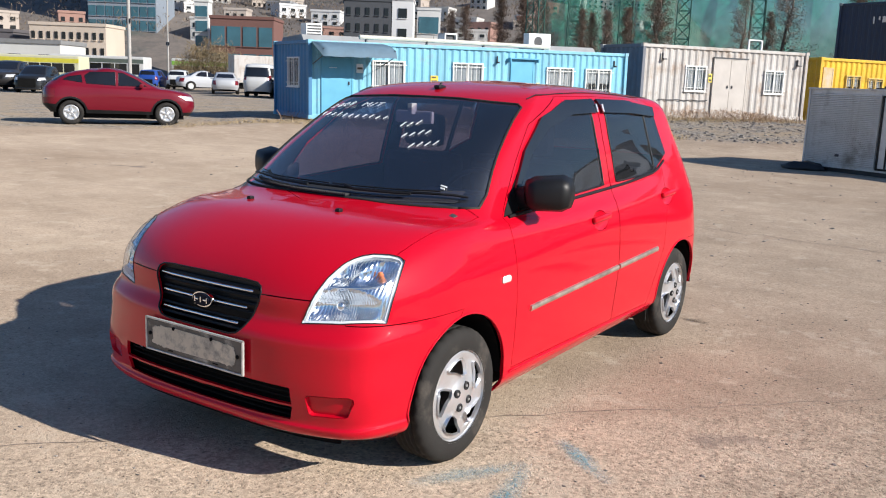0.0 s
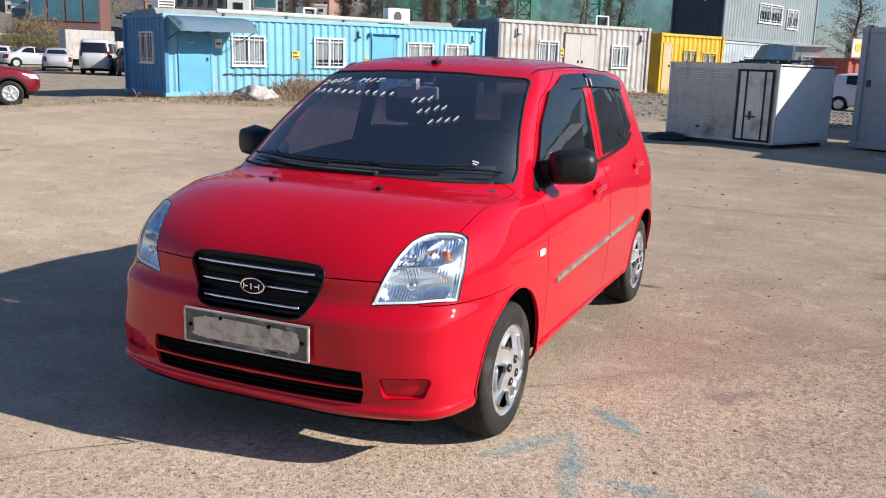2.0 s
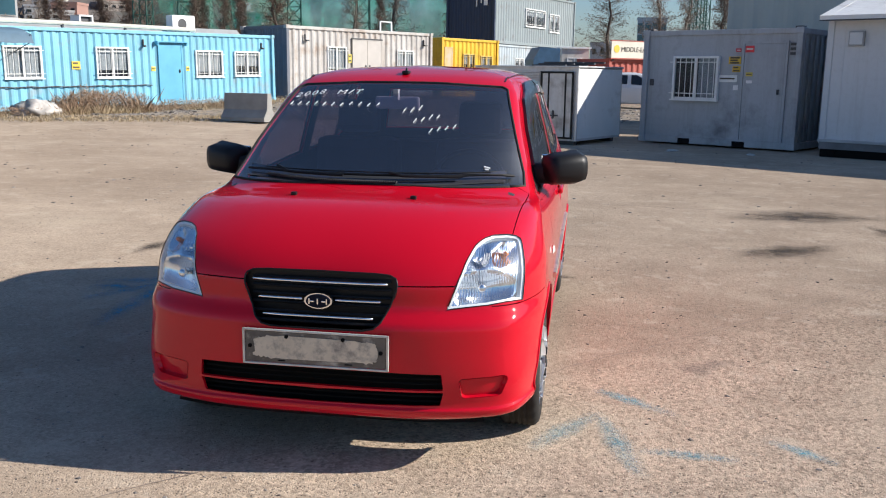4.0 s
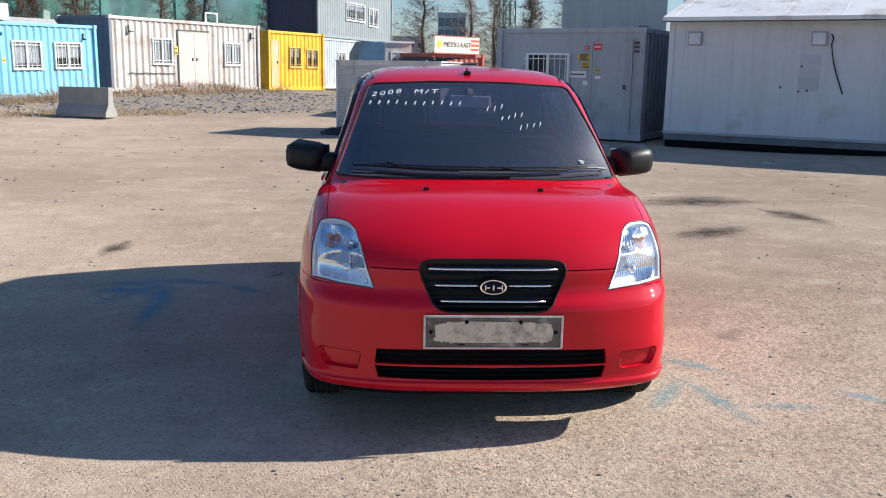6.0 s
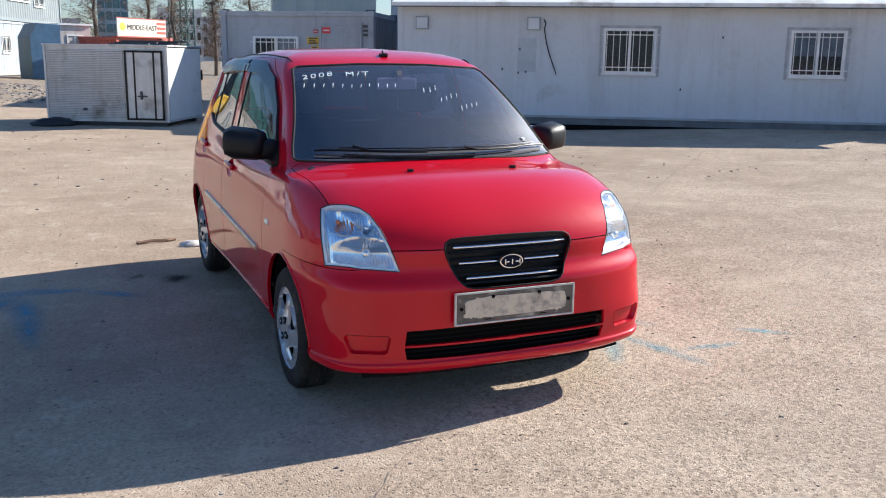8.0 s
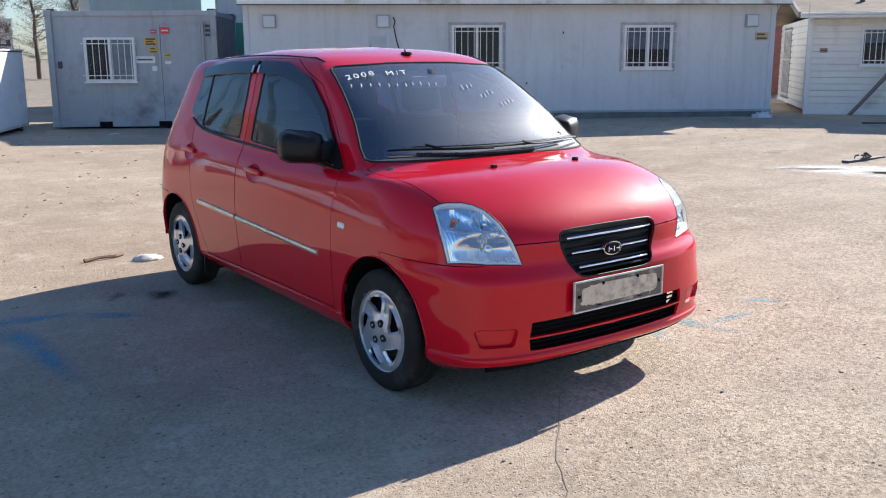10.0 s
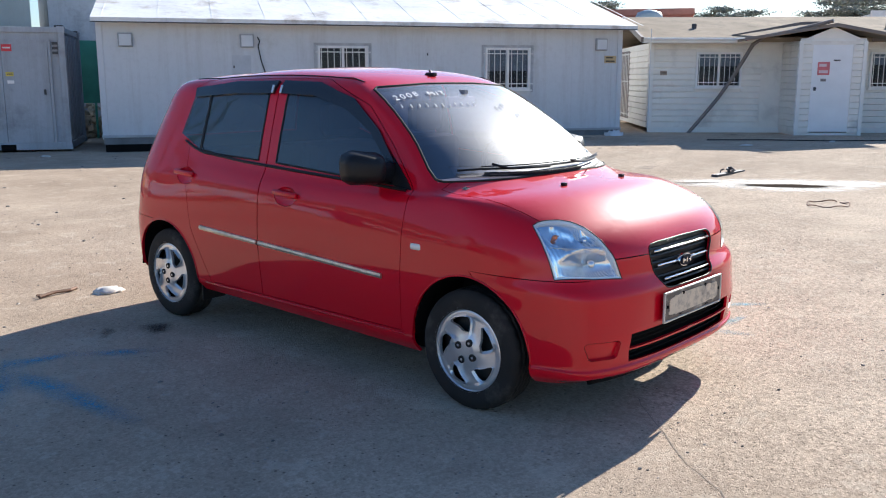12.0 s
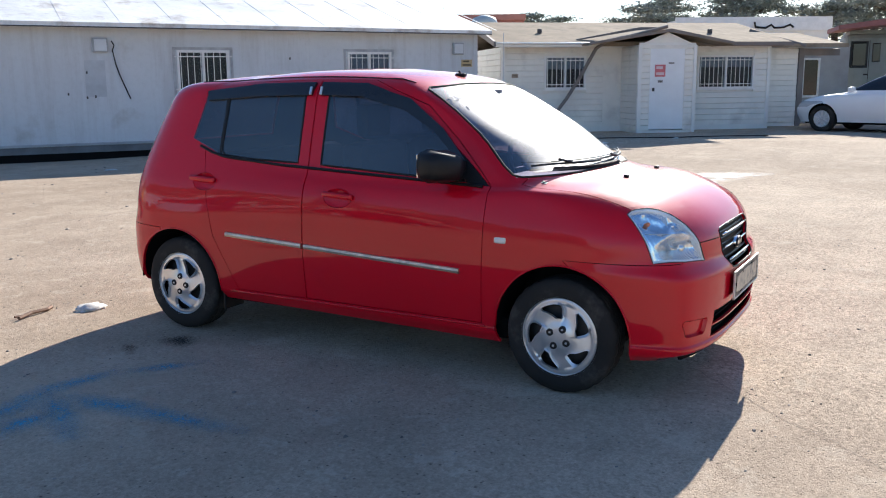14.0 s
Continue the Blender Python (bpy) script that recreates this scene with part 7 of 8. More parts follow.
def bus(name, m, colour, band, label, L=9.0, H=2.6):
    ob = empty(name, m, label, "bus")
    part("body", boxes(((0, 0, .35), (L, 2.3, H), .12)), mat(label.split()[0] + " bus paint", colour, .4, 0, .05), ob)
    part("band", boxes(((.05, -.01, H - .62), (L - .05, 2.31, H - .25))), mat(label.split()[0] + " bus band", band, .4), ob)
    for k in range(7):
        x = .3 + k * (L - .6) / 7
        part("window", boxes(((x, -.02, 1.15), (x + (L - .6) / 7 - .12, .02, H - .68))), M_GLASSF, ob)
    for x in (1.5, L - 2.0):
        bm = lathe([(-.1, .3), (-.12, .42), (.12, .42), (.1, .3), (.08, 0)], 20)
        bmesh.ops.transform(bm, verts=bm.verts, matrix=Matrix.Translation((x, .05, .42)) @ Matrix.Rotation(math.pi / 2, 4, "Z"))
        part("wheel", bm, M_RUBBER, ob)
    return ob


bus("green_bus", pose(-67.5, 53.0, .1, 0, 0, 33), (.55, .56, .54), (.22, .48, .06), "white and green bus in the far car park", 9.5)
bus("yellow_bus", pose(-77.0, 40.8, -.1, 0, 0, 33), (.60, .58, .40), (.62, .56, .05), "white and yellow bus in the far car park", 8.0)
bus("white_bus", pose(-77.0, 46.5, -.1, 0, 0, 33), (.58, .57, .55), (.10, .12, .10), "white bus in the far car park", 9.0, 2.8)
ct = empty("cargo_truck", pose(-43.2, 38.4, .2, 0, 0, 60), "white box truck in the far car park", "truck")
part("cargo_box", boxes(((0, 0, .7), (3.0, 1.8, 2.5), .02)), M_WHITE, ct)
part("cab", boxes(((3.1, .05, .4), (4.4, 1.75, 1.9), .15)), M_WHITE, ct)
part("chassis", boxes(((0, .3, .3), (4.2, 1.5, .7))), M_DARK, ct)
# pale lorry cab at the right of the house
lc = empty("lorry", pose(24.7, .35, -.05, 0, 0, -78), "pale grey-green lorry parked under a red canopy", "lorry")
M_LORRY = mat("grey-green lorry paint", (.20, .225, .215), .5, 0, .12)
part("cab", boxes(((0, 0, .6), (1.25, 2.0, 2.72), .12)), M_LORRY, lc)
part("roof_cap", boxes(((.08, .1, 2.70), (1.2, 1.9, 2.84), .06)), M_LORRY, lc)
part("cargo_box", boxes(((1.32, -.1, .8), (6.3, 2.2, 2.95), .04)), M_LORRY, lc)
lw = part("door_window", boxes(((.17, -.012, 1.80), (.55, .02, 2.48), .03)), M_GLASSF, lc, "pale cab door window")
part("window_frame", boxes(((.13, -.022, 1.76), (.17, .01, 2.52), .008), ((.55, -.022, 1.76), (.59, .01, 2.52), .008), ((.17, -.022, 2.48), (.55, .01, 2.52), .008), ((.17, -.022, 1.76), (.55, .01, 1.80), .008)), M_BLACK, lw)
part("cab_window", boxes(((.70, -.012, 1.92), (.92, .02, 2.46), .03)), M_GLASSF, lc, "dark rear cab window")
part("door_handle", boxes(((.50, -.03, 1.55), (.62, .0, 1.59), .008)), M_BLACK, lc)
part("door_seam", boxes(((.62, -.006, .75), (.632, .01, 2.55))), M_DARK, lc)
mr2 = part("mirror", boxes(((-.06, -.34, 1.78), (.12, -.20, 2.36), .04)), M_BLACK, lc)
part("mirror_arm", pipe([(.10, -.20, 2.30), (.16, -.05, 2.34), (.18, .02, 2.30)], .014, 6), M_BLACK, mr2)
part("chassis", boxes(((.2, .3, .25), (6.1, 1.7, .8))), M_DARK, lc)
for x in (.55, 4.6, 5.5):
    for y in (.12, 1.68):
        bm = lathe([(-.12, .30), (-.13, .40), (-.09, .45), (.09, .45), (.13, .40), (.12, .30), (.04, .16), (.05, 0)], 22)
        bmesh.ops.transform(bm, verts=bm.verts, matrix=Matrix.Translation((x, y, .47)) @ Matrix.Rotation(math.pi / 2 * (-1 if y < 1 else 1), 4, "Z"))
        part("wheel", bm, M_RUBBER, lc, "dusty lorry tyre", smooth=True)
cn = empty("canopy", pose(23.5, .45, .05, 0, 0, -76), "dull red sheet canopy on posts", "canopy")
part("roof", prism([(0, 2.70), (0, 2.82), (3.2, 3.25), (3.2, 3.00)], 0, 2.4, (0, 2)), mat("dull red sheet", (.26, .10, .09), .6, 0, .15), cn)
for x, y in ((1.2, 2.2), (3.0, .1), (3.0, 2.2)):
    part("post", boxes(((x, y, 0), (x + .1, y + .1, 2.82 + .11 * x))), M_STEEL, cn)

# ---- trees ----
M_BARK = mat("grey-brown bark", (.13, .10, .08), .9, 0, .25, 6, 40, .5)
M_NEEDLE = foliage_mat("rusty brown needles", (.07, .042, .030), (.17, .11, .075))
M_TWIG = foliage_mat("dry grey twigs", (.16, .12, .09), (.26, .20, .15))
M_PINE = foliage_mat("dark pine needles", (.16, .18, .14), (.33, .34, .28))


def conifer(name, height, seed, leaf, spread, label, density=1.0, bare=.12):
    """A narrow tree: tapered trunk, rising limbs in whorls, small tufts along each limb."""
    rd = random.Random(seed)
    ob = empty(name, Matrix(), label, "tree", "bare conifers behind the containers")
    pts = [Vector((rd.uniform(-.05, .05) * k, rd.uniform(-.05, .05) * k, height * k / 7)) for k in range(8)]
    part("trunk", taper(pts, [.17 * (1 - k / 7.6) * height / 9 for k in range(8)], 7), M_BARK, ob, smooth=True)
    limb, vs, fs = bmesh.new(), [], []
    n = int(170 * density)
    for k in range(n):
        u = bare + (1 - bare) * (k + rd.random()) / n
        z = height * u
        L = spread * (1.05 - u) ** .8 * rd.uniform(.55, 1.1) + .15
        a = rd.uniform(0, 2 * math.pi)
        d = Vector((math.cos(a), math.sin(a), rd.uniform(.1, .55)))
        s = Vector((0, 0, z))
        e = s + d * L
        tube(limb, s, e, .018, .005, 3)
        for j in range(int(85 * density)):
            q = s + (e - s) * (rd.uniform(.1, 1.05)) + Vector((rd.gauss(0, .13), rd.gauss(0, .13), rd.gauss(0, .12)))
            w = Vector((rd.gauss(0, 1), rd.gauss(0, 1), rd.gauss(0, .7))).normalized() * rd.uniform(.05, .16)
            t = Vector((rd.gauss(0, 1), rd.gauss(0, 1), rd.gauss(0, 1))).normalized() * rd.uniform(.014, .032)
            i0 = len(vs)
            vs += [q - t, q + t, q + w]
            fs.append((i0, i0 + 1, i0 + 2))
    part("branchwork", limb, M_BARK, ob)
    me = bpy.data.meshes.new("crown")
    me.from_pydata(vs, [], fs)
    me.materials.append(leaf)
    cr = new("crown", me)
    cr.parent = ob
    return ob


def pine(name, height, seed, label):
    rd = random.Random(seed)
    ob = empty(name, Matrix(), label, "tree", "pines behind the house")
    bm = taper([(0, 0, 0), (.08, .02, height * .3), (.2, .1, height * .6), (.1, .3, height * .95)], (.22, .19, .15, .05))
    limb, tuft = bmesh.new(), bmesh.new()
    for k in range(24):
        u = rd.uniform(.40, .98)
        a = rd.uniform(0, 2 * math.pi)
        L = (1.1 - abs(u - .62)) * rd.uniform(1.2, 2.6) * height / 8
        s = Vector((.15, .15, height * u))
        e = s + Vector((math.cos(a) * L, math.sin(a) * L, rd.uniform(-.1, .6)))
        tube(limb, s, e, .06, .015, 5)
        for c in range(5):
            cc = s + (e - s) * rd.uniform(.45, 1.05) + Vector((0, 0, .15))
            for j in range(130):
                q = cc + Vector((rd.gauss(0, .30), rd.gauss(0, .30), rd.gauss(0, .11)))
                v = [tuft.verts.new(q + Vector((rd.gauss(0, .055), rd.gauss(0, .055), rd.gauss(0, .06)))) for _ in range(3)]
                tuft.faces.new(v)
    part("trunk", bm, M_BARK, ob)
    part("branchwork", limb, M_BARK, ob)
    me = bpy.data.meshes.new("crown")
    tuft.to_mesh(me)
    tuft.free()
    me.materials.append(M_PINE)
    cr = new("crown", me)
    cr.parent = ob
    return ob


trees = [conifer("conifer", 9, 1, M_NEEDLE, 1.7, "rusty brown conifer in winter behind the containers", 1.15),
         conifer("conifer", 9, 2, M_NEEDLE, 1.3, "narrow rusty conifer behind the containers", 1.0),
         conifer("conifer", 9, 3, M_TWIG, 2.3, "nearly bare grey conifer behind the containers", .8)]
spots = [(-42.3, 71, 1.05, 0), (-38, 67.7, 1.0, 0), (-36.6, 68.7, .95, 2), (-40, 74, 1.1, 2), (-23.3, 53, .70, 1), (-20.5, 54.9, 1.05, 0), (-13.4, 59.7, 1.1, 2), (1.6, 60.1, 1.05, 2), (5.0, 61.2, 1.1, 2),
         (-13.9, 57.4, .72, 1), (-9.0, 60, 1.0, 0), (-4.0, 62, 1.05, 2), (-47, 72, .95, 0), (-51, 75, .9, 2), (-32.5, 70, .85, 1), (12.5, 63, 1.05, 2), (9.0, 58, .9, 0), (-17, 62, .9, 2), (-27.5, 66, .85, 0), (-1.5, 55, .85, 2), (16, 66, 1.1, 0)]
for i, (x, y, s, k) in enumerate(spots):
    m = pose(x, y, .1, 0, 0, i * 67) @ Matrix.Scale(s, 4)
    copy_thing(trees[k], m).scale = (s, s, s)
for k, (x, y, s) in enumerate(((-29.5, 62, .8), (-44.5, 66, .85), (7.4, 66, 1.0))):
    trees[k].matrix_basis = pose(x, y, .1) @ Matrix.Scale(s, 4)
pines = [pine("pine_tree", 6.2, 5, "dark green pine tree behind the house"), pine("pine_tree", 6.6, 6, "broad dark green pine tree behind the house")]
for i, (x, y, s, k) in enumerate(((41.5, 10.2, .72, 0), (50, 13.2, .93, 1), (52.2, 8.6, 1.0, 1), (57.5, 4.8, .98, 0), (53, 1.0, .95, 1), (60, -3.5, 1.05, 0), (49.0, 29.0, .95, 0), (46.0, 33.0, .85, 1), (56.0, 24.0, .9, 1))):
    if i > 1:
        copy_thing(pines[k], pose(x, y, .1, 0, 0, i * 80)).scale = (s * 1.5, s * 1.5, s)
    else:
        pines[k].matrix_basis = pose(x, y, .1) @ Matrix.Diagonal((s * 1.5, s * 1.5, s, 1))

# ---- lattice masts and green net of a driving range ----
M_MAST = mat("green mast paint", (.04, .11, .09), .6, .3, .15)


def lattice(name, m, H, w, label):
    ob = empty(name, m, label, "mast", "lattice masts of the net")
    legs = [(-w, -w), (w, -w), (w, w), (-w, w)]
    for x, y in legs:
        bm = bmesh.new()
        tube(bm, (x, y, 0), (x * .55, y * .55, H), .055, .045, 5)
        part("leg", bm, M_MAST, ob)
    n = int(H / 1.1)
    bm = bmesh.new()
    for k in range(n):
        z0, z1 = H * k / n, H * (k + 1) / n
        f0, f1 = 1 - .45 * k / n, 1 - .45 * (k + 1) / n
        for (ax, ay), (bx, by) in zip(legs, legs[1:] + legs[:1]):
            tube(bm, (ax * f0, ay * f0, z0), (bx * f1, by * f1, z1), .026, seg=4)
            tube(bm, (bx * f0, by * f0, z0), (ax * f1, ay * f1, z1), .026, seg=4)
            tube(bm, (ax * f1, ay * f1, z1), (bx * f1, by * f1, z1), .024, seg=4)
    tagged(part("lacing", bm, M_MAST, ob), kind="stuff")
    return ob


mast = lattice("lattice_mast", pose(-34.6, 63.6, 0), 26, .62, "tall dark green lattice mast behind the containers")
for x, y in ((-31.9, 65.5), (-28.4, 67.9), (-24.5, 70.6), (-19.4, 74.0), (9.4, 78.8), (8.9, 71.7), (-10.0, 79.0)):
    copy_thing(mast, pose(x, y, 0, 0, 0, 20))


def net_mat():
    m, nt, p, co = _start("green net")
    p.inputs["Base Color"].default_value = (.03, .27, .195, 1)
    p.inputs["Roughness"].default_value = .9
    tr, mx = nt.nodes.new("ShaderNodeBsdfTransparent"), nt.nodes.new("ShaderNodeMixShader")
    nz = _ramp(nt, _noise(nt, co, .35, 3), (.3, .25), (.7, .6))
    nt.links.new(nz, mx.inputs[0])
    nt.links.new(tr.outputs[0], mx.inputs[1])
    nt.links.new(p.outputs[0], mx.inputs[2])
    nt.links.new(mx.outputs[0], nt.nodes["Material Output"].inputs[0])
    return m


net = empty("driving_range_net", Matrix(), "green driving range net hung between masts", "net")
M_NET = net_mat()
run = [(-37, 69), (-31.5, 72), (-26, 75.5), (-19.5, 79.5), (-11, 83), (-2, 83.5)]
for i, ((xa, ya), (xb, yb)) in enumerate(zip(run, run[1:])):
    bm = bmesh.new()
    za, zb = 10.2 - .5 * (i % 2), 10.2 - .5 * ((i + 1) % 2)
    grid = []
    for k in range(7):
        q = k / 6
        sag = .35 * math.sin(math.pi * q)
        grid.append([bm.verts.new((xa + (xb - xa) * q, ya + (yb - ya) * q + .25 * math.sin(z + k), z - sag)) for z in (3.0, 5.0, 7.5, za + (zb - za) * q)])
    for u, w in zip(grid, grid[1:]):
        for k in range(3):
            bm.faces.new((u[k], w[k], w[k + 1], u[k + 1]))
    ob = part("net_panel", bm, M_NET, net)
    mod = ob.modifiers.new("thickness", "SOLIDIFY")
    mod.thickness = .02
# street poles
for x, y, h, r in ((-44.9, 31.5, 9.5, .12), (-59.5, 46.2, 8.0, .07)):
    ob = empty("utility_pole", pose(x, y, 0), "tall pale concrete utility pole in the car park", "pole")
    bm = bmesh.new()
    tube(bm, (0, 0, 0), (0, 0, h), r, r * .7, 10)
    part("shaft", bm, mat("pole concrete", (.42, .40, .37), .8), ob)
    part("clamp", boxes(((-.2, -.05, h * .45), (.2, .05, h * .45 + .25))), M_STEEL, ob)

# ---- far town and hills ----
def town_house(name, x, y, a, L, W, H, colour, label, cols=5, rows_n=3, glassy=False, roof=None, z0=0.0):
    ob = empty(name, pose(x, y, z0, 0, 0, a), label, "building", "far town")
    wallm = mat(label.split()[0] + " " + name + " wall", colour, .8, 0, .07, .15, 3, .05)
    part("wall", boxes(((0, 0, -2), (L, W, H))), wallm, ob)
    part("parapet", boxes(((-.15, -.15, H), (L + .15, W + .15, H + .5))), roof or wallm, ob)
    dx, dz = L / cols, H / (rows_n + .35)
    for i in range(cols):
        for j in range(rows_n):
            w, h = (dx * .84, dz * .72) if glassy else (dx * .42, dz * .48)
            xc, zc = dx * (i + .5), dz * (j + .70)
            win = part("window", boxes(((xc - w / 2, -.12, zc - h / 2), (xc + w / 2, .02, zc + h / 2))), M_GLASSB if glassy else M_GLASSF, ob)
            part("sill", boxes(((xc - w / 2 - .1, -.2, zc - h / 2 - .12), (xc + w / 2 + .1, 0, zc - h / 2))), wallm, win)
    return ob


M_GLASSB = mat("blue facade glass", (.05, .13, .17), .12, 0, .2, .3, 5, 0, spec=.7)
M_SLATE = mat("grey roof slate", (.22, .22, .22), .8)
AW = 34.5
town_house("office_block", -140.6, 83.6, AW, 12.6, 9, 8.3, (.56, .47, .38), "cream four-storey block in the far town", 10, 3)
town_house("glass_tower", -177.6, 120.2, AW, 15.0, 14, 46, (.22, .25, .29), "blue glass office tower in the far town", 8, 15, True)
town_house("depot_building", -114.5, 51.6, AW, 18.6, 8, 4.2, (.58, .57, .54), "low white depot with grey roof", 5, 1, False, M_SLATE)
town_house("brick_hall", -124.0, 107.6, AW, 11.2, 10, 11.0, (.17, .085, .07), "brown brick hall with tall windows", 4, 2, True)
town_house("green_tower", -134.6, 113.2, AW, 2.6, 3, 14.5, (.60, .60, .58), "narrow white and green tower", 1, 5, True)
town_house("dark_block", -118.3, 137.0, AW, 9.4, 12, 16.6, (.07, .075, .085), "dark grey office block with white end", 5, 5)
town_house("white_block", -110.4, 142.4, AW, 4.2, 12, 17.0, (.66, .66, .66), "white end of an office block", 1, 4)
town_house("white_block", -118.5, 162.0, AW, 5.2, 10, 16.8, (.60, .59, .57), "low white block on the slope", 1, 3, True)
town_house("grey_block", -152.0, 78.0, AW, 9.0, 8, 7.0, (.12, .11, .115), "dark grey block in the far town", 3, 2)
town_house("glass_block", 9.0, 196.0, -4, 6.0, 8, 13.0, (.30, .40, .48), "pale blue glass block in the far town", 4, 5, True)
town_house("white_block", 21.0, 198.0, -6, 9.0, 8, 10.5, (.64, .64, .63), "low white block in the far town", 6, 3)
town_house("grey_block", -1.0, 230.0, -2, 8.0, 8, 9.0, (.42, .42, .43), "low grey block in the far town", 4, 3)
town_house("white_block", 34.0, 225.0, -10, 10.0, 8, 10.0, (.58, .57, .55), "low white block in the far town", 5, 3)
town_house("flat_block", -158.0, 132.0, AW, 12.0, 8, 13.0, (.55, .54, .52), "white balcony flats in the far town", 6, 6)


def hill_h(deg, d):
    j = (d - 170) / 55
    return (6 + 9.5 * max(0, j) ** 1.05) * smooth(103, 117, deg) * (1 + .35 * noise.noise(Vector(((deg - 62) / 110 * 8, j * .3, 2)))) - 2.5


rd = random.Random(11)
for k in range(130):
    px = rd.uniform(0, 1)
    d = rd.uniform(205, 330) if k < 60 else rd.uniform(300, 600)
    ang = radians(112 + 40 * px)
    x, y = 2 + d * math.cos(ang), -4 + d * math.sin(ang)
    z = hill_h(math.degrees(math.atan2(y, x)), math.hypot(x, y))
    c = rd.choice(((.55, .53, .50), (.42, .36, .31), (.34, .20, .16), (.62, .61, .60), (.30, .30, .31)))
    town_house("hill_house", x, y, math.degrees(ang) - 90 + rd.uniform(-25, 25), rd.uniform(4, 8), 6, rd.uniform(2.6, 5), c, "small pale house on the hillside", 3, 2, z0=z - 1)


def hill_mat():
    m, nt, p, co = _start("hazed wooded hillside")
    c = _mix(nt, "MIX", _ramp(nt, _noise(nt, co, .012, 6, .7), (.4, 0.), (.6, 1.)), (.075, .055, .042, 1), (.17, .13, .095, 1))
    c = _mix(nt, "MIX", _ramp(nt, _noise(nt, co, .05, 5, .7), (.55, 0.), (.68, .8)), c, (.045, .060, .040, 1))
    c = _mix(nt, "MULTIPLY", .6, c, _ramp(nt, _noise(nt, co, .35, 6, .85), (.35, .25), (.62, 1.1)))
    # distance haze put into the colour as an even blue-grey mix
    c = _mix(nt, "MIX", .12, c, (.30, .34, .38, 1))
    nt.links.new(c, p.inputs["Base Color"])
    p.inputs["Roughness"].default_value = .95
    return m


bm = bmesh.new()
cols = []
for i in range(90):
    ang = radians(62 + 110 * i / 89)
    row = []
    for j in range(14):
        d = 170 + 55 * j
        h = hill_h(math.degrees(ang), d) - 8 * (j == 0)
        row.append(bm.verts.new((d * math.cos(ang), d * math.sin(ang), h)))
    cols.append(row)
for u, w in zip(cols, cols[1:]):
    for j in range(13):
        bm.faces.new((u[j], w[j], w[j + 1], u[j + 1]))
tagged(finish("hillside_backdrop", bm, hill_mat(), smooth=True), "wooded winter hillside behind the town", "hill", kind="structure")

# bare woods on the slope: short twigs in clumps, denser higher up
rd = random.Random(19)
vs, fs = [], []
for k in range(17000):
    deg, d = rd.uniform(90, 150), 185 + 560 * rd.random() ** .8
    if noise.noise(Vector((deg * .35, d * .012, 4))) + (d - 190) / 240 < rd.uniform(-.5, .4):
        continue
    a = radians(deg)
    base = Vector((d * math.cos(a), d * math.sin(a), hill_h(deg, d) - .5))
    hgt = rd.uniform(2, 5.0)
    for j in range(13):
        p = base + Vector((rd.gauss(0, 1.3), rd.gauss(0, 1.3), hgt * rd.random()))
        w = Vector((rd.gauss(0, .5), rd.gauss(0, .5), rd.uniform(.3, 1))).normalized() * rd.uniform(.4, 1.3)
        t = Vector((rd.gauss(0, 1), rd.gauss(0, 1), rd.gauss(0, .5))).normalized() * rd.uniform(.05, .14)
        i0 = len(vs)
        vs += [p - t, p + t, p + w]
        fs.append((i0, i0 + 1, i0 + 2))
me = bpy.data.meshes.new("hillside_woods")
me.from_pydata(vs, [], fs)
me.materials.append(foliage_mat("bare winter woods", (.07, .05, .036), (.22, .165, .11), .9))
tagged(new("hillside_woods", me), "bare brown winter woods covering the hillside", "trees", kind="stuff")


def brush(name, spots_n, area, seed, material, label, h=.45, blades=16, lean=.5, category="grass", width=.012):
    """Dry growth as many single blades; area gives a place from two random numbers."""
    rd = random.Random(seed)
    vs, fs = [], []
    for k in range(spots_n):
        x, y, hs = area(rd)
        z = ground_z(x, y) - .02
        for j in range(blades):
            a, hh = rd.uniform(0, 2 * math.pi), h * hs * rd.uniform(.4, 1.1)
            bx, by = x + rd.gauss(0, .22), y + rd.gauss(0, .22)
            tx_, ty_ = bx + math.cos(a) * hh * lean * rd.random(), by + math.sin(a) * hh * lean * rd.random()
            wx_, wy_ = -math.sin(a) * width, math.cos(a) * width
            i0 = len(vs)
            vs += [(bx - wx_, by - wy_, z), (bx + wx_, by + wy_, z), ((bx + tx_) / 2 + wx_ * .8, (by + ty_) / 2 + wy_ * .8, z + hh * .6), (tx_, ty_, z + hh)]
            fs += [(i0, i0 + 1, i0 + 2), (i0, i0 + 2, i0 + 3)]
    me = bpy.data.meshes.new(name)
    me.from_pydata(vs, [], fs)
    me.materials.append(material)
    return tagged(new(name, me), label, category, kind="stuff")


M_STRAW = foliage_mat("dry straw", (.30, .22, .12), (.46, .36, .22), .85)
M_BRUSH = foliage_mat("dry reddish weeds", (.17, .10, .06), (.34, .23, .14), .85)


def along_blue(rd):
    u = rd.uniform(2.4, 5.6) if rd.random() < .5 else rd.uniform(-.8, 12)
    o = rd.uniform(.2, 1.6)
    hs = 1.0 + (1.1 if 2.6 < u < 5.4 else 0) * rd.random()
    p = B_M @ Vector((u, -o, 0))
    return p.x, p.y, hs


def along_white(rd):
    u = rd.uniform(-1.5, 6.0)
    o = rd.uniform(.2, 2.6)
    p = W_M @ Vector((u, -o, 0))
    return p.x, p.y, rd.choice((.5, .8, 1.5))


def edge_line(rd):
    x = rd.uniform(-17, -6)
    return x, gravel_edge(x) + rd.uniform(-.1, 1.6), rd.uniform(.3, .9)


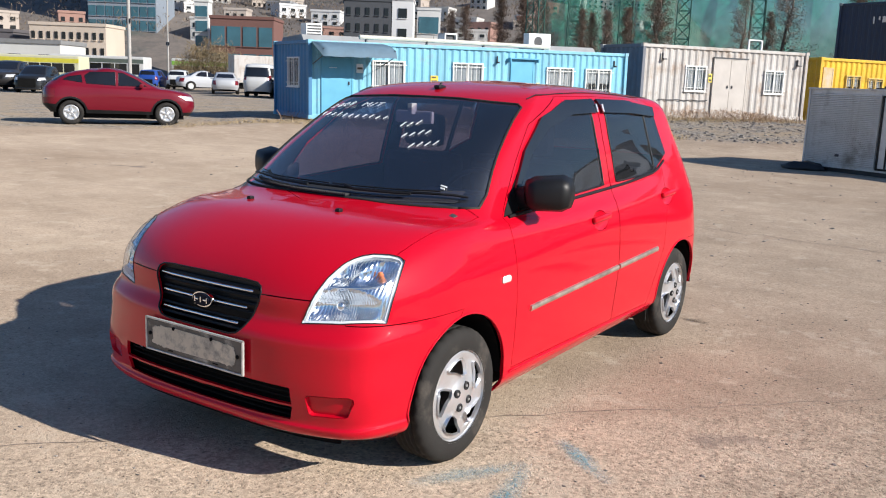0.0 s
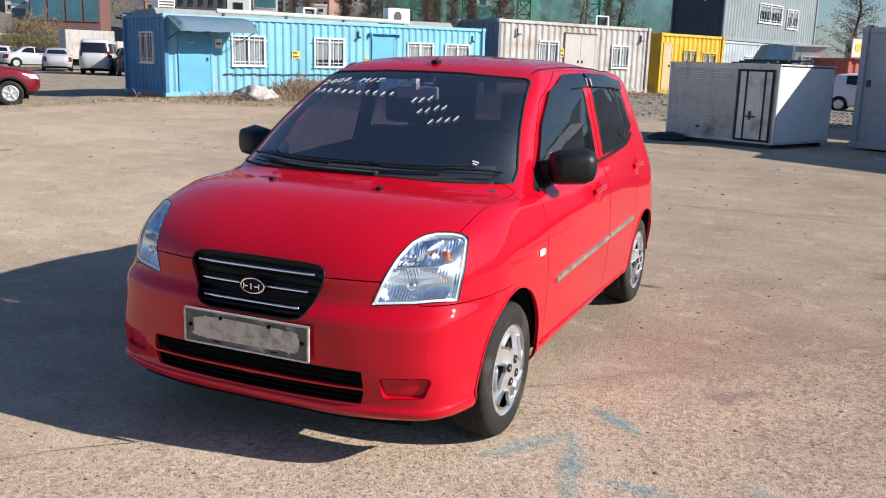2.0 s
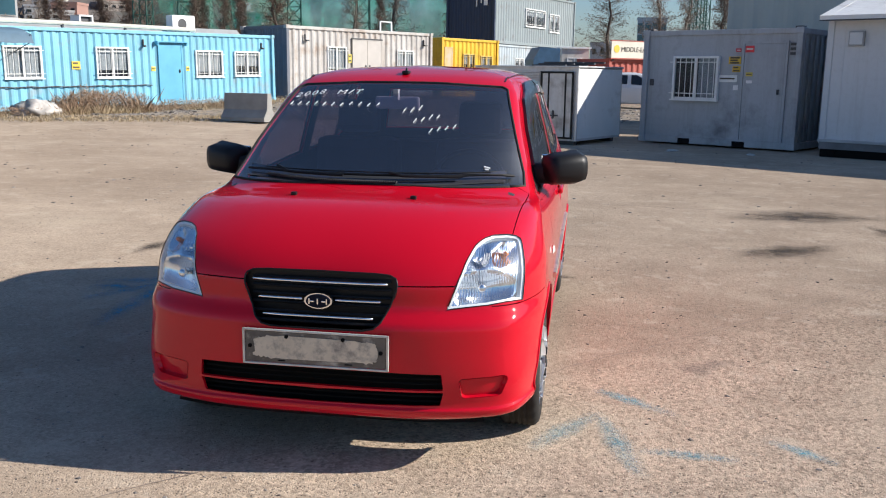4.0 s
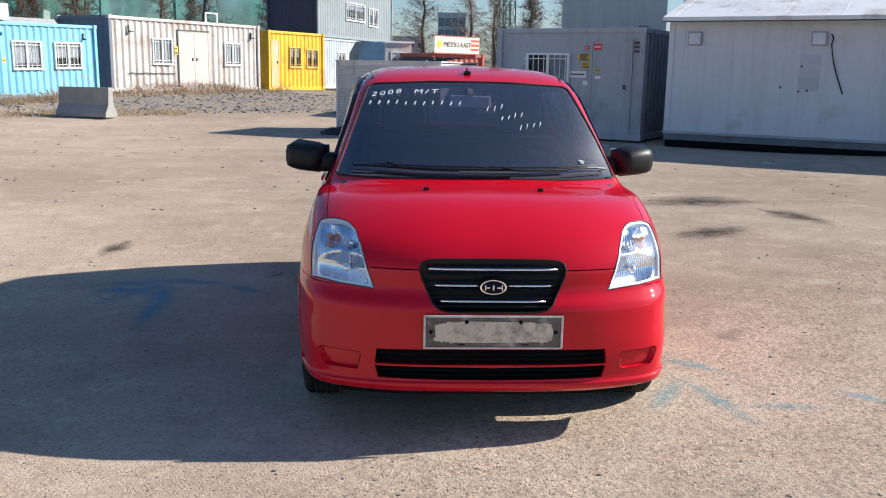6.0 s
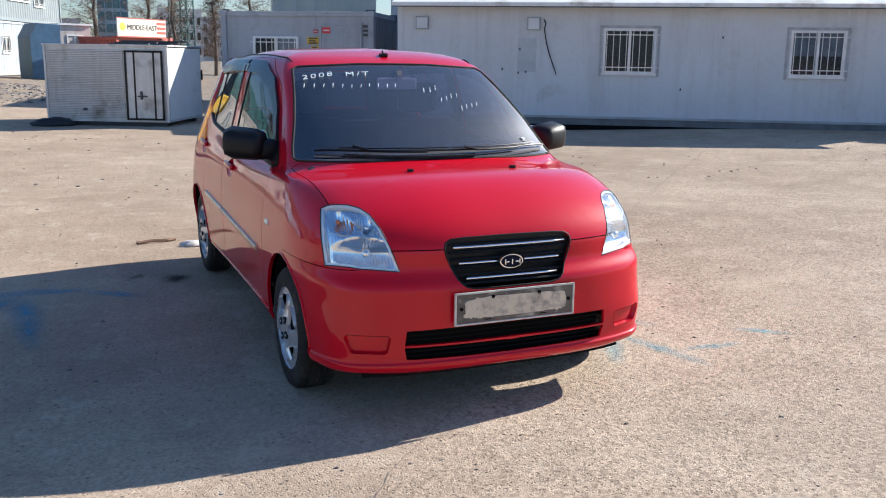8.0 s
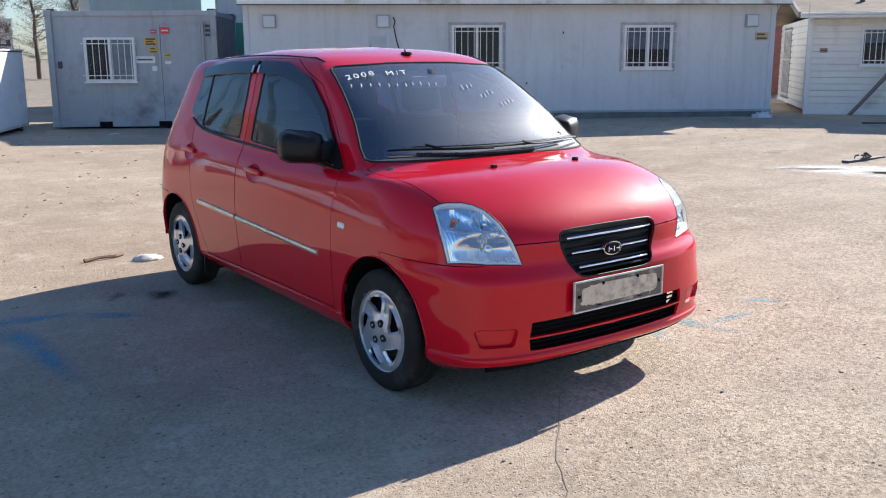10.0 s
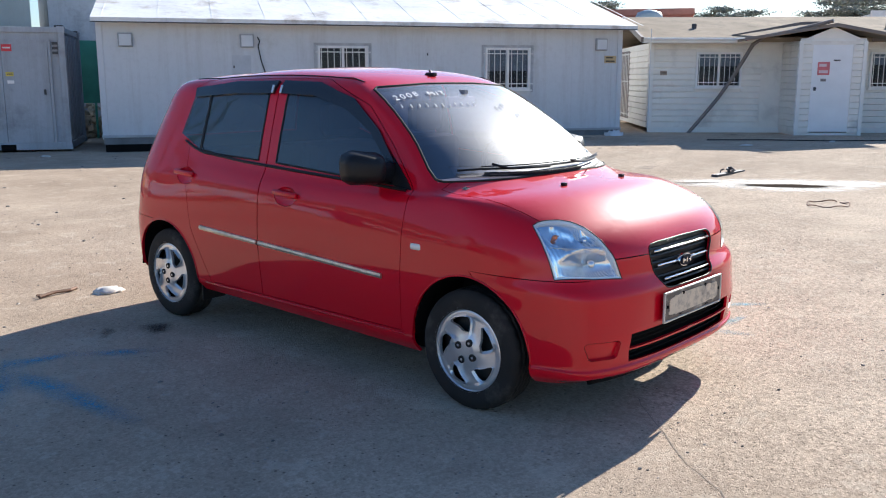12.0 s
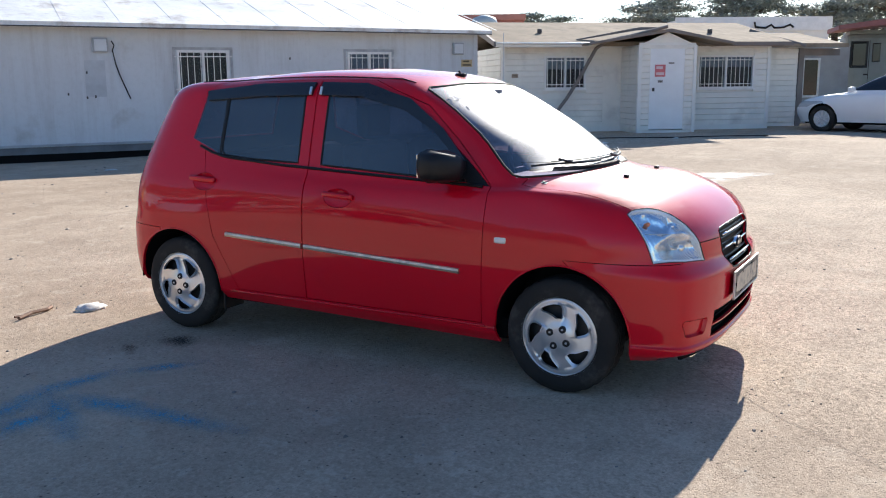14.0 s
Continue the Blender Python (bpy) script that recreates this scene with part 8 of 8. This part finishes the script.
brush("dry_grass", 420, along_blue, 21, M_STRAW, "dry straw-coloured grass along the blue container", .14, 22, .9, "grass", .006)
brush("dry_weeds", 26, along_blue, 22, M_BRUSH, "reddish dry weeds along the blue container", .34, 30, .9, "weeds", .004)
brush("dry_grass", 190, along_white, 23, M_STRAW, "dry grass in front of the white container", .12, 22, 1.0, "grass", .006)
brush("dry_weeds", 34, along_white, 24, M_BRUSH, "reddish dry weeds before the white container", .24, 34, .8, "weeds", .004)
brush("dry_grass", 900, edge_line, 25, M_STRAW, "short dry grass on the yard's edge", .13, 16, 1.0, "grass", .006)


def scrub(name, n, centre, size, seed, material, label, ang=radians(37), twig=1.0, category="shrub"):
    """A bare bush: a cloud of short twigs, thicker below, with an uneven top."""
    rd = random.Random(seed)
    vs, fs = [], []
    cx, cy = centre
    for k in range(n):
        u, v = rd.uniform(-1, 1), rd.uniform(-1, 1)
        x, y = cx + u * size[0] * math.cos(ang) - v * size[1] * math.sin(ang), cy + u * size[0] * math.sin(ang) + v * size[1] * math.cos(ang)
        top = size[2] * (1 - u ** 4) * (.70 + .45 * noise.noise(Vector((u * 3.1, v * 2, seed))))
        z = ground_z(x, y) + max(.05, top) * rd.random() ** .7
        w = Vector((rd.gauss(0, .7), rd.gauss(0, .7), rd.gauss(.6, .7))).normalized() * rd.uniform(.15, .5) * twig
        t = Vector((rd.gauss(0, 1), rd.gauss(0, 1), rd.gauss(0, 1))).normalized() * rd.uniform(.012, .03) * twig
        p = Vector((x, y, z))
        i0 = len(vs)
        vs += [p - t, p + t, p + w]
        fs.append((i0, i0 + 1, i0 + 2))
    me = bpy.data.meshes.new(name)
    me.from_pydata(vs, [], fs)
    me.materials.append(material)
    return tagged(new(name, me), label, category, kind="stuff")


M_SCRUB = foliage_mat("bare olive-brown twigs", (.15, .105, .06), (.30, .23, .12), .85)
scrub("bare_shrub", 16000, (-58.9, 50.2), (3.4, 1.6, 4.6), 26, M_SCRUB, "bare olive-brown shrubs beyond the car park")
scrub("bare_shrub", 7000, (-76.0, 50.0), (3.2, 1.5, 2.6), 27, M_SCRUB, "low bare brown shrubs beside the buses")
M_TUFT = foliage_mat("pale reddish dry weeds", (.24, .15, .095), (.44, .31, .20), .85)
scrub("dry_weeds", 9000, (-12.95, 19.2), (1.6, .50, .80), 41, M_TUFT, "bushy reddish dry weeds before the blue container", radians(64), .36, "weeds")
scrub("dry_weeds", 3500, (-11.2, 22.5), (2.6, .40, .36), 42, M_TUFT, "low dry weeds before the blue container", radians(64), .32, "weeds")
scrub("dry_weeds", 2600, (-13.9, 17.1), (1.5, .45, .30), 43, M_TUFT, "low dry weeds round the pale heap", radians(64), .32, "weeds")
scrub("dry_weeds", 5000, (-8.0, 29.6), (3.0, .6, .46), 44, M_TUFT, "dry weeds before the white container", radians(57.8), .34, "weeds")
# pale heap beside the blue container
bm = bmesh.new()
bmesh.ops.create_icosphere(bm, subdivisions=3, radius=1)
for v in bm.verts:
    v.co = Vector((v.co.x * .62, v.co.y * .40, max(-.1, v.co.z) * .32)) * (1 + .75 * noise.noise(v.co * 2.6))
hp = finish("plastic_sheeting", bm, mat("dusty white plastic", (.52, .48, .44), .7, 0, .35, 5, 30, .5), smooth=True)
hp.matrix_world = pose(-13.62, 17.35, ground_z(-13.62, 17.35) + .04, 0, 0, 64)
tagged(hp, "heap of dusty white plastic sheeting in dry weeds", "rubbish")

# ---- on the yard: stones, litter, paint, cracks, puddle ----
vs, fs = [], []
rd = random.Random(31)
for k in range(9500):
    if k < 5000:
        x, y = rd.uniform(-6, 6), rd.uniform(-5, 7)
        s = rd.choice((.003, .004, .004, .005, .006, .008))
    elif k < 5300:
        x, y = rd.uniform(-5, 5), rd.uniform(-5, 3)
        s = rd.choice((.006, .007, .009, .012))
    elif k < 6000:
        x, y = rd.uniform(-12, 14), rd.uniform(4, 18)
        s = rd.uniform(.008, .025)
    else:
        x = rd.uniform(-16, 3)
        y = gravel_edge(x) + rd.uniform(0, 11)
        s = rd.choice((.02, .025, .03, .04, .07))
    if abs(x) < .9 and abs(y) < 1.9 and s > .006:
        continue
    z = ground_z(x, y)
    i0 = len(vs)
    turn = rd.uniform(0, 6)
    for q, (rad, dz) in enumerate(((1, 0),) * 6 + ((.62, .55),) * 4):
        a = turn + (2 * math.pi * q / 6 if q < 6 else 2 * math.pi * (q - 6) / 4 + .3)
        rr = s * rad * rd.uniform(.7, 1.25)
        vs.append((x + rr * math.cos(a) * 1.15, y + rr * math.sin(a) * .85, z - .001 + dz * s * rd.uniform(.7, 1.2)))
    b, u = [i0 + q for q in range(6)], [i0 + 6 + q for q in range(4)]
    fs += [tuple(u), (b[0], b[1], u[0]), (b[1], b[2], u[1], u[0]), (b[2], b[3], u[2], u[1]), (b[3], b[4], u[2]), (b[4], b[5], u[3], u[2]), (b[5], b[0], u[0], u[3])]
me = bpy.data.meshes.new("pebbles")
me.from_pydata(vs, [], fs)
me.materials.append(foliage_mat("pebble stone", (.10, .085, .075), (.34, .30, .26), .9))
tagged(new("pebbles", me), "small loose stones scattered over the yard", "stones", kind="stuff")


def spray_mat(name, colour, cover=.5):
    m, nt, p, co = _start(name)
    p.inputs["Base Color"].default_value = (*colour, 1)
    p.inputs["Roughness"].default_value = .8
    p.inputs["Specular IOR Level"].default_value = .1
    tr, mx = nt.nodes.new("ShaderNodeBsdfTransparent"), nt.nodes.new("ShaderNodeMixShader")
    a = _ramp(nt, _noise(nt, co, 5, 4), (.25, .25), (.70, cover * 1.4))
    b = _ramp(nt, _noise(nt, co, 70, 4, .8), (.40, .15), (.60, 1.))
    f = _mix(nt, "MULTIPLY", 1.0, a, b)
    fade = nt.nodes.new("ShaderNodeAttribute")
    fade.attribute_name = "fade"
    f = _mix(nt, "MULTIPLY", 1.0, f, fade.outputs["Fac"])
    nt.links.new(f, mx.inputs[0])
    nt.links.new(tr.outputs[0], mx.inputs[1])
    nt.links.new(p.outputs[0], mx.inputs[2])
    nt.links.new(mx.outputs[0], nt.nodes["Material Output"].inputs[0])
    return m


def stroke(bm, pts, w):
    """A flat ribbon a few millimetres above the ground, fading to its edges."""
    lay_ = bm.verts.layers.float.get("fade") or bm.verts.layers.float.new("fade")
    pts = [Vector((x, y, ground_z(x, y) + .003)) for x, y in pts]
    rows_ = []
    for i, p in enumerate(pts):
        d = (pts[min(i + 1, len(pts) - 1)] - pts[max(i - 1, 0)]).normalized()
        nrm_ = Vector((-d.y, d.x, 0)) * w * (.6 if i in (0, len(pts) - 1) else 1)
        row_ = [bm.verts.new(p + nrm_ * 1.6), bm.verts.new(p), bm.verts.new(p - nrm_ * 1.6)]
        row_[1][lay_] = .3 if i in (0, len(pts) - 1) else 1.0
        rows_.append(row_)
    for u, w2_ in zip(rows_, rows_[1:]):
        for k in range(2):
            bm.faces.new((u[k], u[k + 1], w2_[k + 1], w2_[k]))


M_SPRAY = spray_mat("turquoise spray paint", (.07, .42, .56), .58)
M_SPRAYB = spray_mat("blue spray paint", (.05, .36, .52), .84)
sm = empty("spray_mark", Matrix(), "faded blue spray-painted mark on the concrete", "paint mark")
for pts, w in (([(.78, -1.48), (.90, -1.27), (1.03, -1.04)], .045), ([(1.03, -1.04), (1.12, -1.35), (1.20, -1.66)], .045), ([(1.02, -.74), (1.18, -.85), (1.38, -1.0)], .04), ([(1.20, -1.42), (1.38, -1.42), (1.58, -1.43)], .035), ([(1.72, -1.22), (1.84, -1.31), (1.95, -1.4)], .035)):
    bm = bmesh.new()
    stroke(bm, pts, w)
    part("stroke", bm, M_SPRAY, sm)
sm = empty("spray_mark", Matrix(), "blue spray-painted arrow on the concrete beside the car", "paint mark")
for pts, w in (([(-2.40, .80), (-2.10, .88), (-1.84, .95), (-1.50, .90)], .05), ([(-1.88, .95), (-2.05, .62), (-2.22, .32)], .055), ([(-2.02, .68), (-2.2, .68), (-2.36, .62)], .05), ([(-1.87, .82), (-1.87, .60), (-1.84, .30), (-1.81, -.24)], .05), ([(-1.55, .88), (-1.35, .72), (-1.15, .60)], .04)):
    bm = bmesh.new()
    stroke(bm, pts, w * 1.3)
    part("stroke", bm, M_SPRAYB, sm)
M_CRACK = mat("dark joint", (.25, .20, .16), .95)
rd = random.Random(8)


def crack(a, b, w, n, wob):
    a, b = Vector((*a, 0)), Vector((*b, 0))
    side_ = Vector((-(b - a).y, (b - a).x, 0)).normalized()
    pts = [a + (b - a) * k / n + side_ * rd.gauss(0, wob) for k in range(n + 1)]
    bm = bmesh.new()
    stroke(bm, [(p.x, p.y) for p in pts], w)
    return tagged(finish("slab_joint", bm, M_CRACK), "thin dark crack across the concrete slab", "crack", kind="structure")


crack((-.12, -1.60), (-2.2, -3.9), .0013, 40, .012)
crack((.64, -.71), (4.5, 3.35), .0014, 60, .010)
crack((4.5, 3.35), (8.5, 7.2), .003, 40, .02)
crack((-6, 6.2), (5.5, 5.1), .004, 60, .03)
crack((-9, 2.0), (-3.6, 6.1), .003, 40, .03)
# oil stains
M_OIL = spray_mat("oil stain", (.06, .050, .042), 1.5)


def blot(cx, cy, rx, ry, a, material, name, label, cat, seed=0):
    bm = bmesh.new()
    lay_ = bm.verts.layers.float.new("fade")
    c = bm.verts.new((cx, cy, ground_z(cx, cy) + .0025))
    c[lay_] = 1.0
    ring = []
    for k in range(40):
        t = 2 * math.pi * k / 40
        q = 1 + .35 * noise.noise(Vector((math.cos(t) * 1.6 + seed, math.sin(t) * 1.6, seed)))
        x, y = rx * q * math.cos(t), ry * q * math.sin(t)
        x, y = cx + x * math.cos(a) - y * math.sin(a), cy + x * math.sin(a) + y * math.cos(a)
        ring.append(bm.verts.new((x, y, ground_z(x, y) + .0025)))
    for k in range(40):
        bm.faces.new((c, ring[k], ring[(k + 1) % 40]))
    return tagged(finish(name, bm, material), label, cat)


for k, (x, y, rx, ry) in enumerate(((.81, 1.64, .12, .05), (3.2, 5.1, .85, .45), (2.6, 3.05, .60, .28), (-1.22, 1.13, .13, .05), (-.97, 1.02, .17, .10), (-2.6, 2.05, .35, .12), (3.9, 4.1, .6, .25))):
    blot(x, y, rx, ry, .3 * k, M_OIL, "oil_stain", "dark oil stain soaked into the concrete", "stain", k)
# puddle with a pale rim
M_WET = mat("standing water", (.05, .04, .032), .7, 0, .15, 2, 20, 0, spec=.0)
M_SILTF = spray_mat("dried silt", (.74, .70, .63), 2.6)
M_DAMP = spray_mat("damp concrete", (.08, .064, .050), 2.6)
for k, (x, y, rx, ry) in enumerate(((8.2, 1.75, 1.15, .55), (8.75, 1.0, 1.2, .6), (8.3, .75, 1.1, .5), (9.1, .45, 1.0, .45))):
    blot(x, y, rx, ry, -.85, M_SILTF, "silt_patch", "pale dried silt round the puddle", "silt", 5 + k).location.z = .001 + .0006 * k
blot(7.95, 2.05, .50, .12, -.70, M_DAMP, "damp_patch", "dark damp concrete beside the puddle", "stain", 9).location.z = .005
blot(8.45, .90, .85, .30, -1.0, M_DAMP, "damp_patch", "dark damp concrete beside the puddle", "stain", 3).location.z = .005
blot(8.40, .95, .55, .16, -1.0, M_WET, "puddle", "shallow puddle in the concrete yard", "puddle", 7).location.z = .007
tw = empty("debris_pile", pose(9.35, 2.2, ground_z(9.35, 2.2)), "small heap of twisted wire and scrap", "debris")
for k in range(7):
    part("scrap", pipe([(rd.gauss(0, .10), rd.gauss(0, .08), .01), (rd.gauss(0, .08), rd.gauss(0, .06), rd.uniform(.02, .07)), (rd.gauss(0, .05), rd.gauss(0, .04), rd.uniform(.05, .26 if k == 0 else .12))], .012, 5), M_STEEL, tw)
part("plank", boxes(((-.5, -.06, 0), (.45, .04, .03))), M_STEEL, tw)
st = empty("broken_stick", pose(-.97, 2.25, 0, 0, 0, 14), "broken grey-brown stick lying on the concrete", "stick")
part("stick", pipe([(-.14, 0, .015), (-.02, .01, .02), (.10, -.01, .014), (.17, .015, .012)], .012, 6), M_RUST, st)
part("splinter", pipe([(-.05, .03, .01), (-.12, .05, .014)], .008, 5), M_RUST, st)
bm = bmesh.new()
bmesh.ops.create_icosphere(bm, subdivisions=3, radius=1)
for v in bm.verts:
    v.co = Vector((v.co.x * .10, v.co.y * .07, max(-.05, v.co.z) * .035)) * (1 + .4 * noise.noise(v.co * 2.5))
lt = finish("paper_scrap", bm, mat("white litter", (.60, .57, .53), .8, 0, .2, 20), smooth=True)
lt.matrix_world = pose(-.70, 2.06, .002)
tagged(lt, "crumpled white paper scrap on the concrete", "litter")
for k, (x, y, s) in enumerate(((5.9, 9.6, .22), (2.5, 13.4, .30), (3.9, 12.9, .25), (13.2, 3.6, .25), (15.0, 2.6, .22))):
    ob = copy_thing(lt, pose(x, y, ground_z(x, y) + .003, 0, 0, 50 * k))
    ob.scale = (s * 5, s * 4, s * 3)
wr_ = finish("wire_loop", pipe([(.28 * math.cos(a) * (1 + .1 * math.sin(3 * a)), .22 * math.sin(a), .012 + .01 * math.sin(5 * a)) for a in [2 * math.pi * k / 30 for k in range(30)]], .007, 5), M_RUST)
wr_.matrix_world = pose(6.94, -.09, .0)
tagged(wr_, "loop of rusty wire lying on the concrete", "wire")
cb_ = finish("ground_cable", pipe([(0, 0, .03), (1.2, .1, .03), (2.4, -.12, .03), (3.4, .05, .03), (4.6, -.05, .03)], .013, 6), M_BLACK)
cb_.matrix_world = pose(13.6, 4.6, .165, 0, 0, -52)
tagged(cb_, "black cable lying in front of the house", "cable")
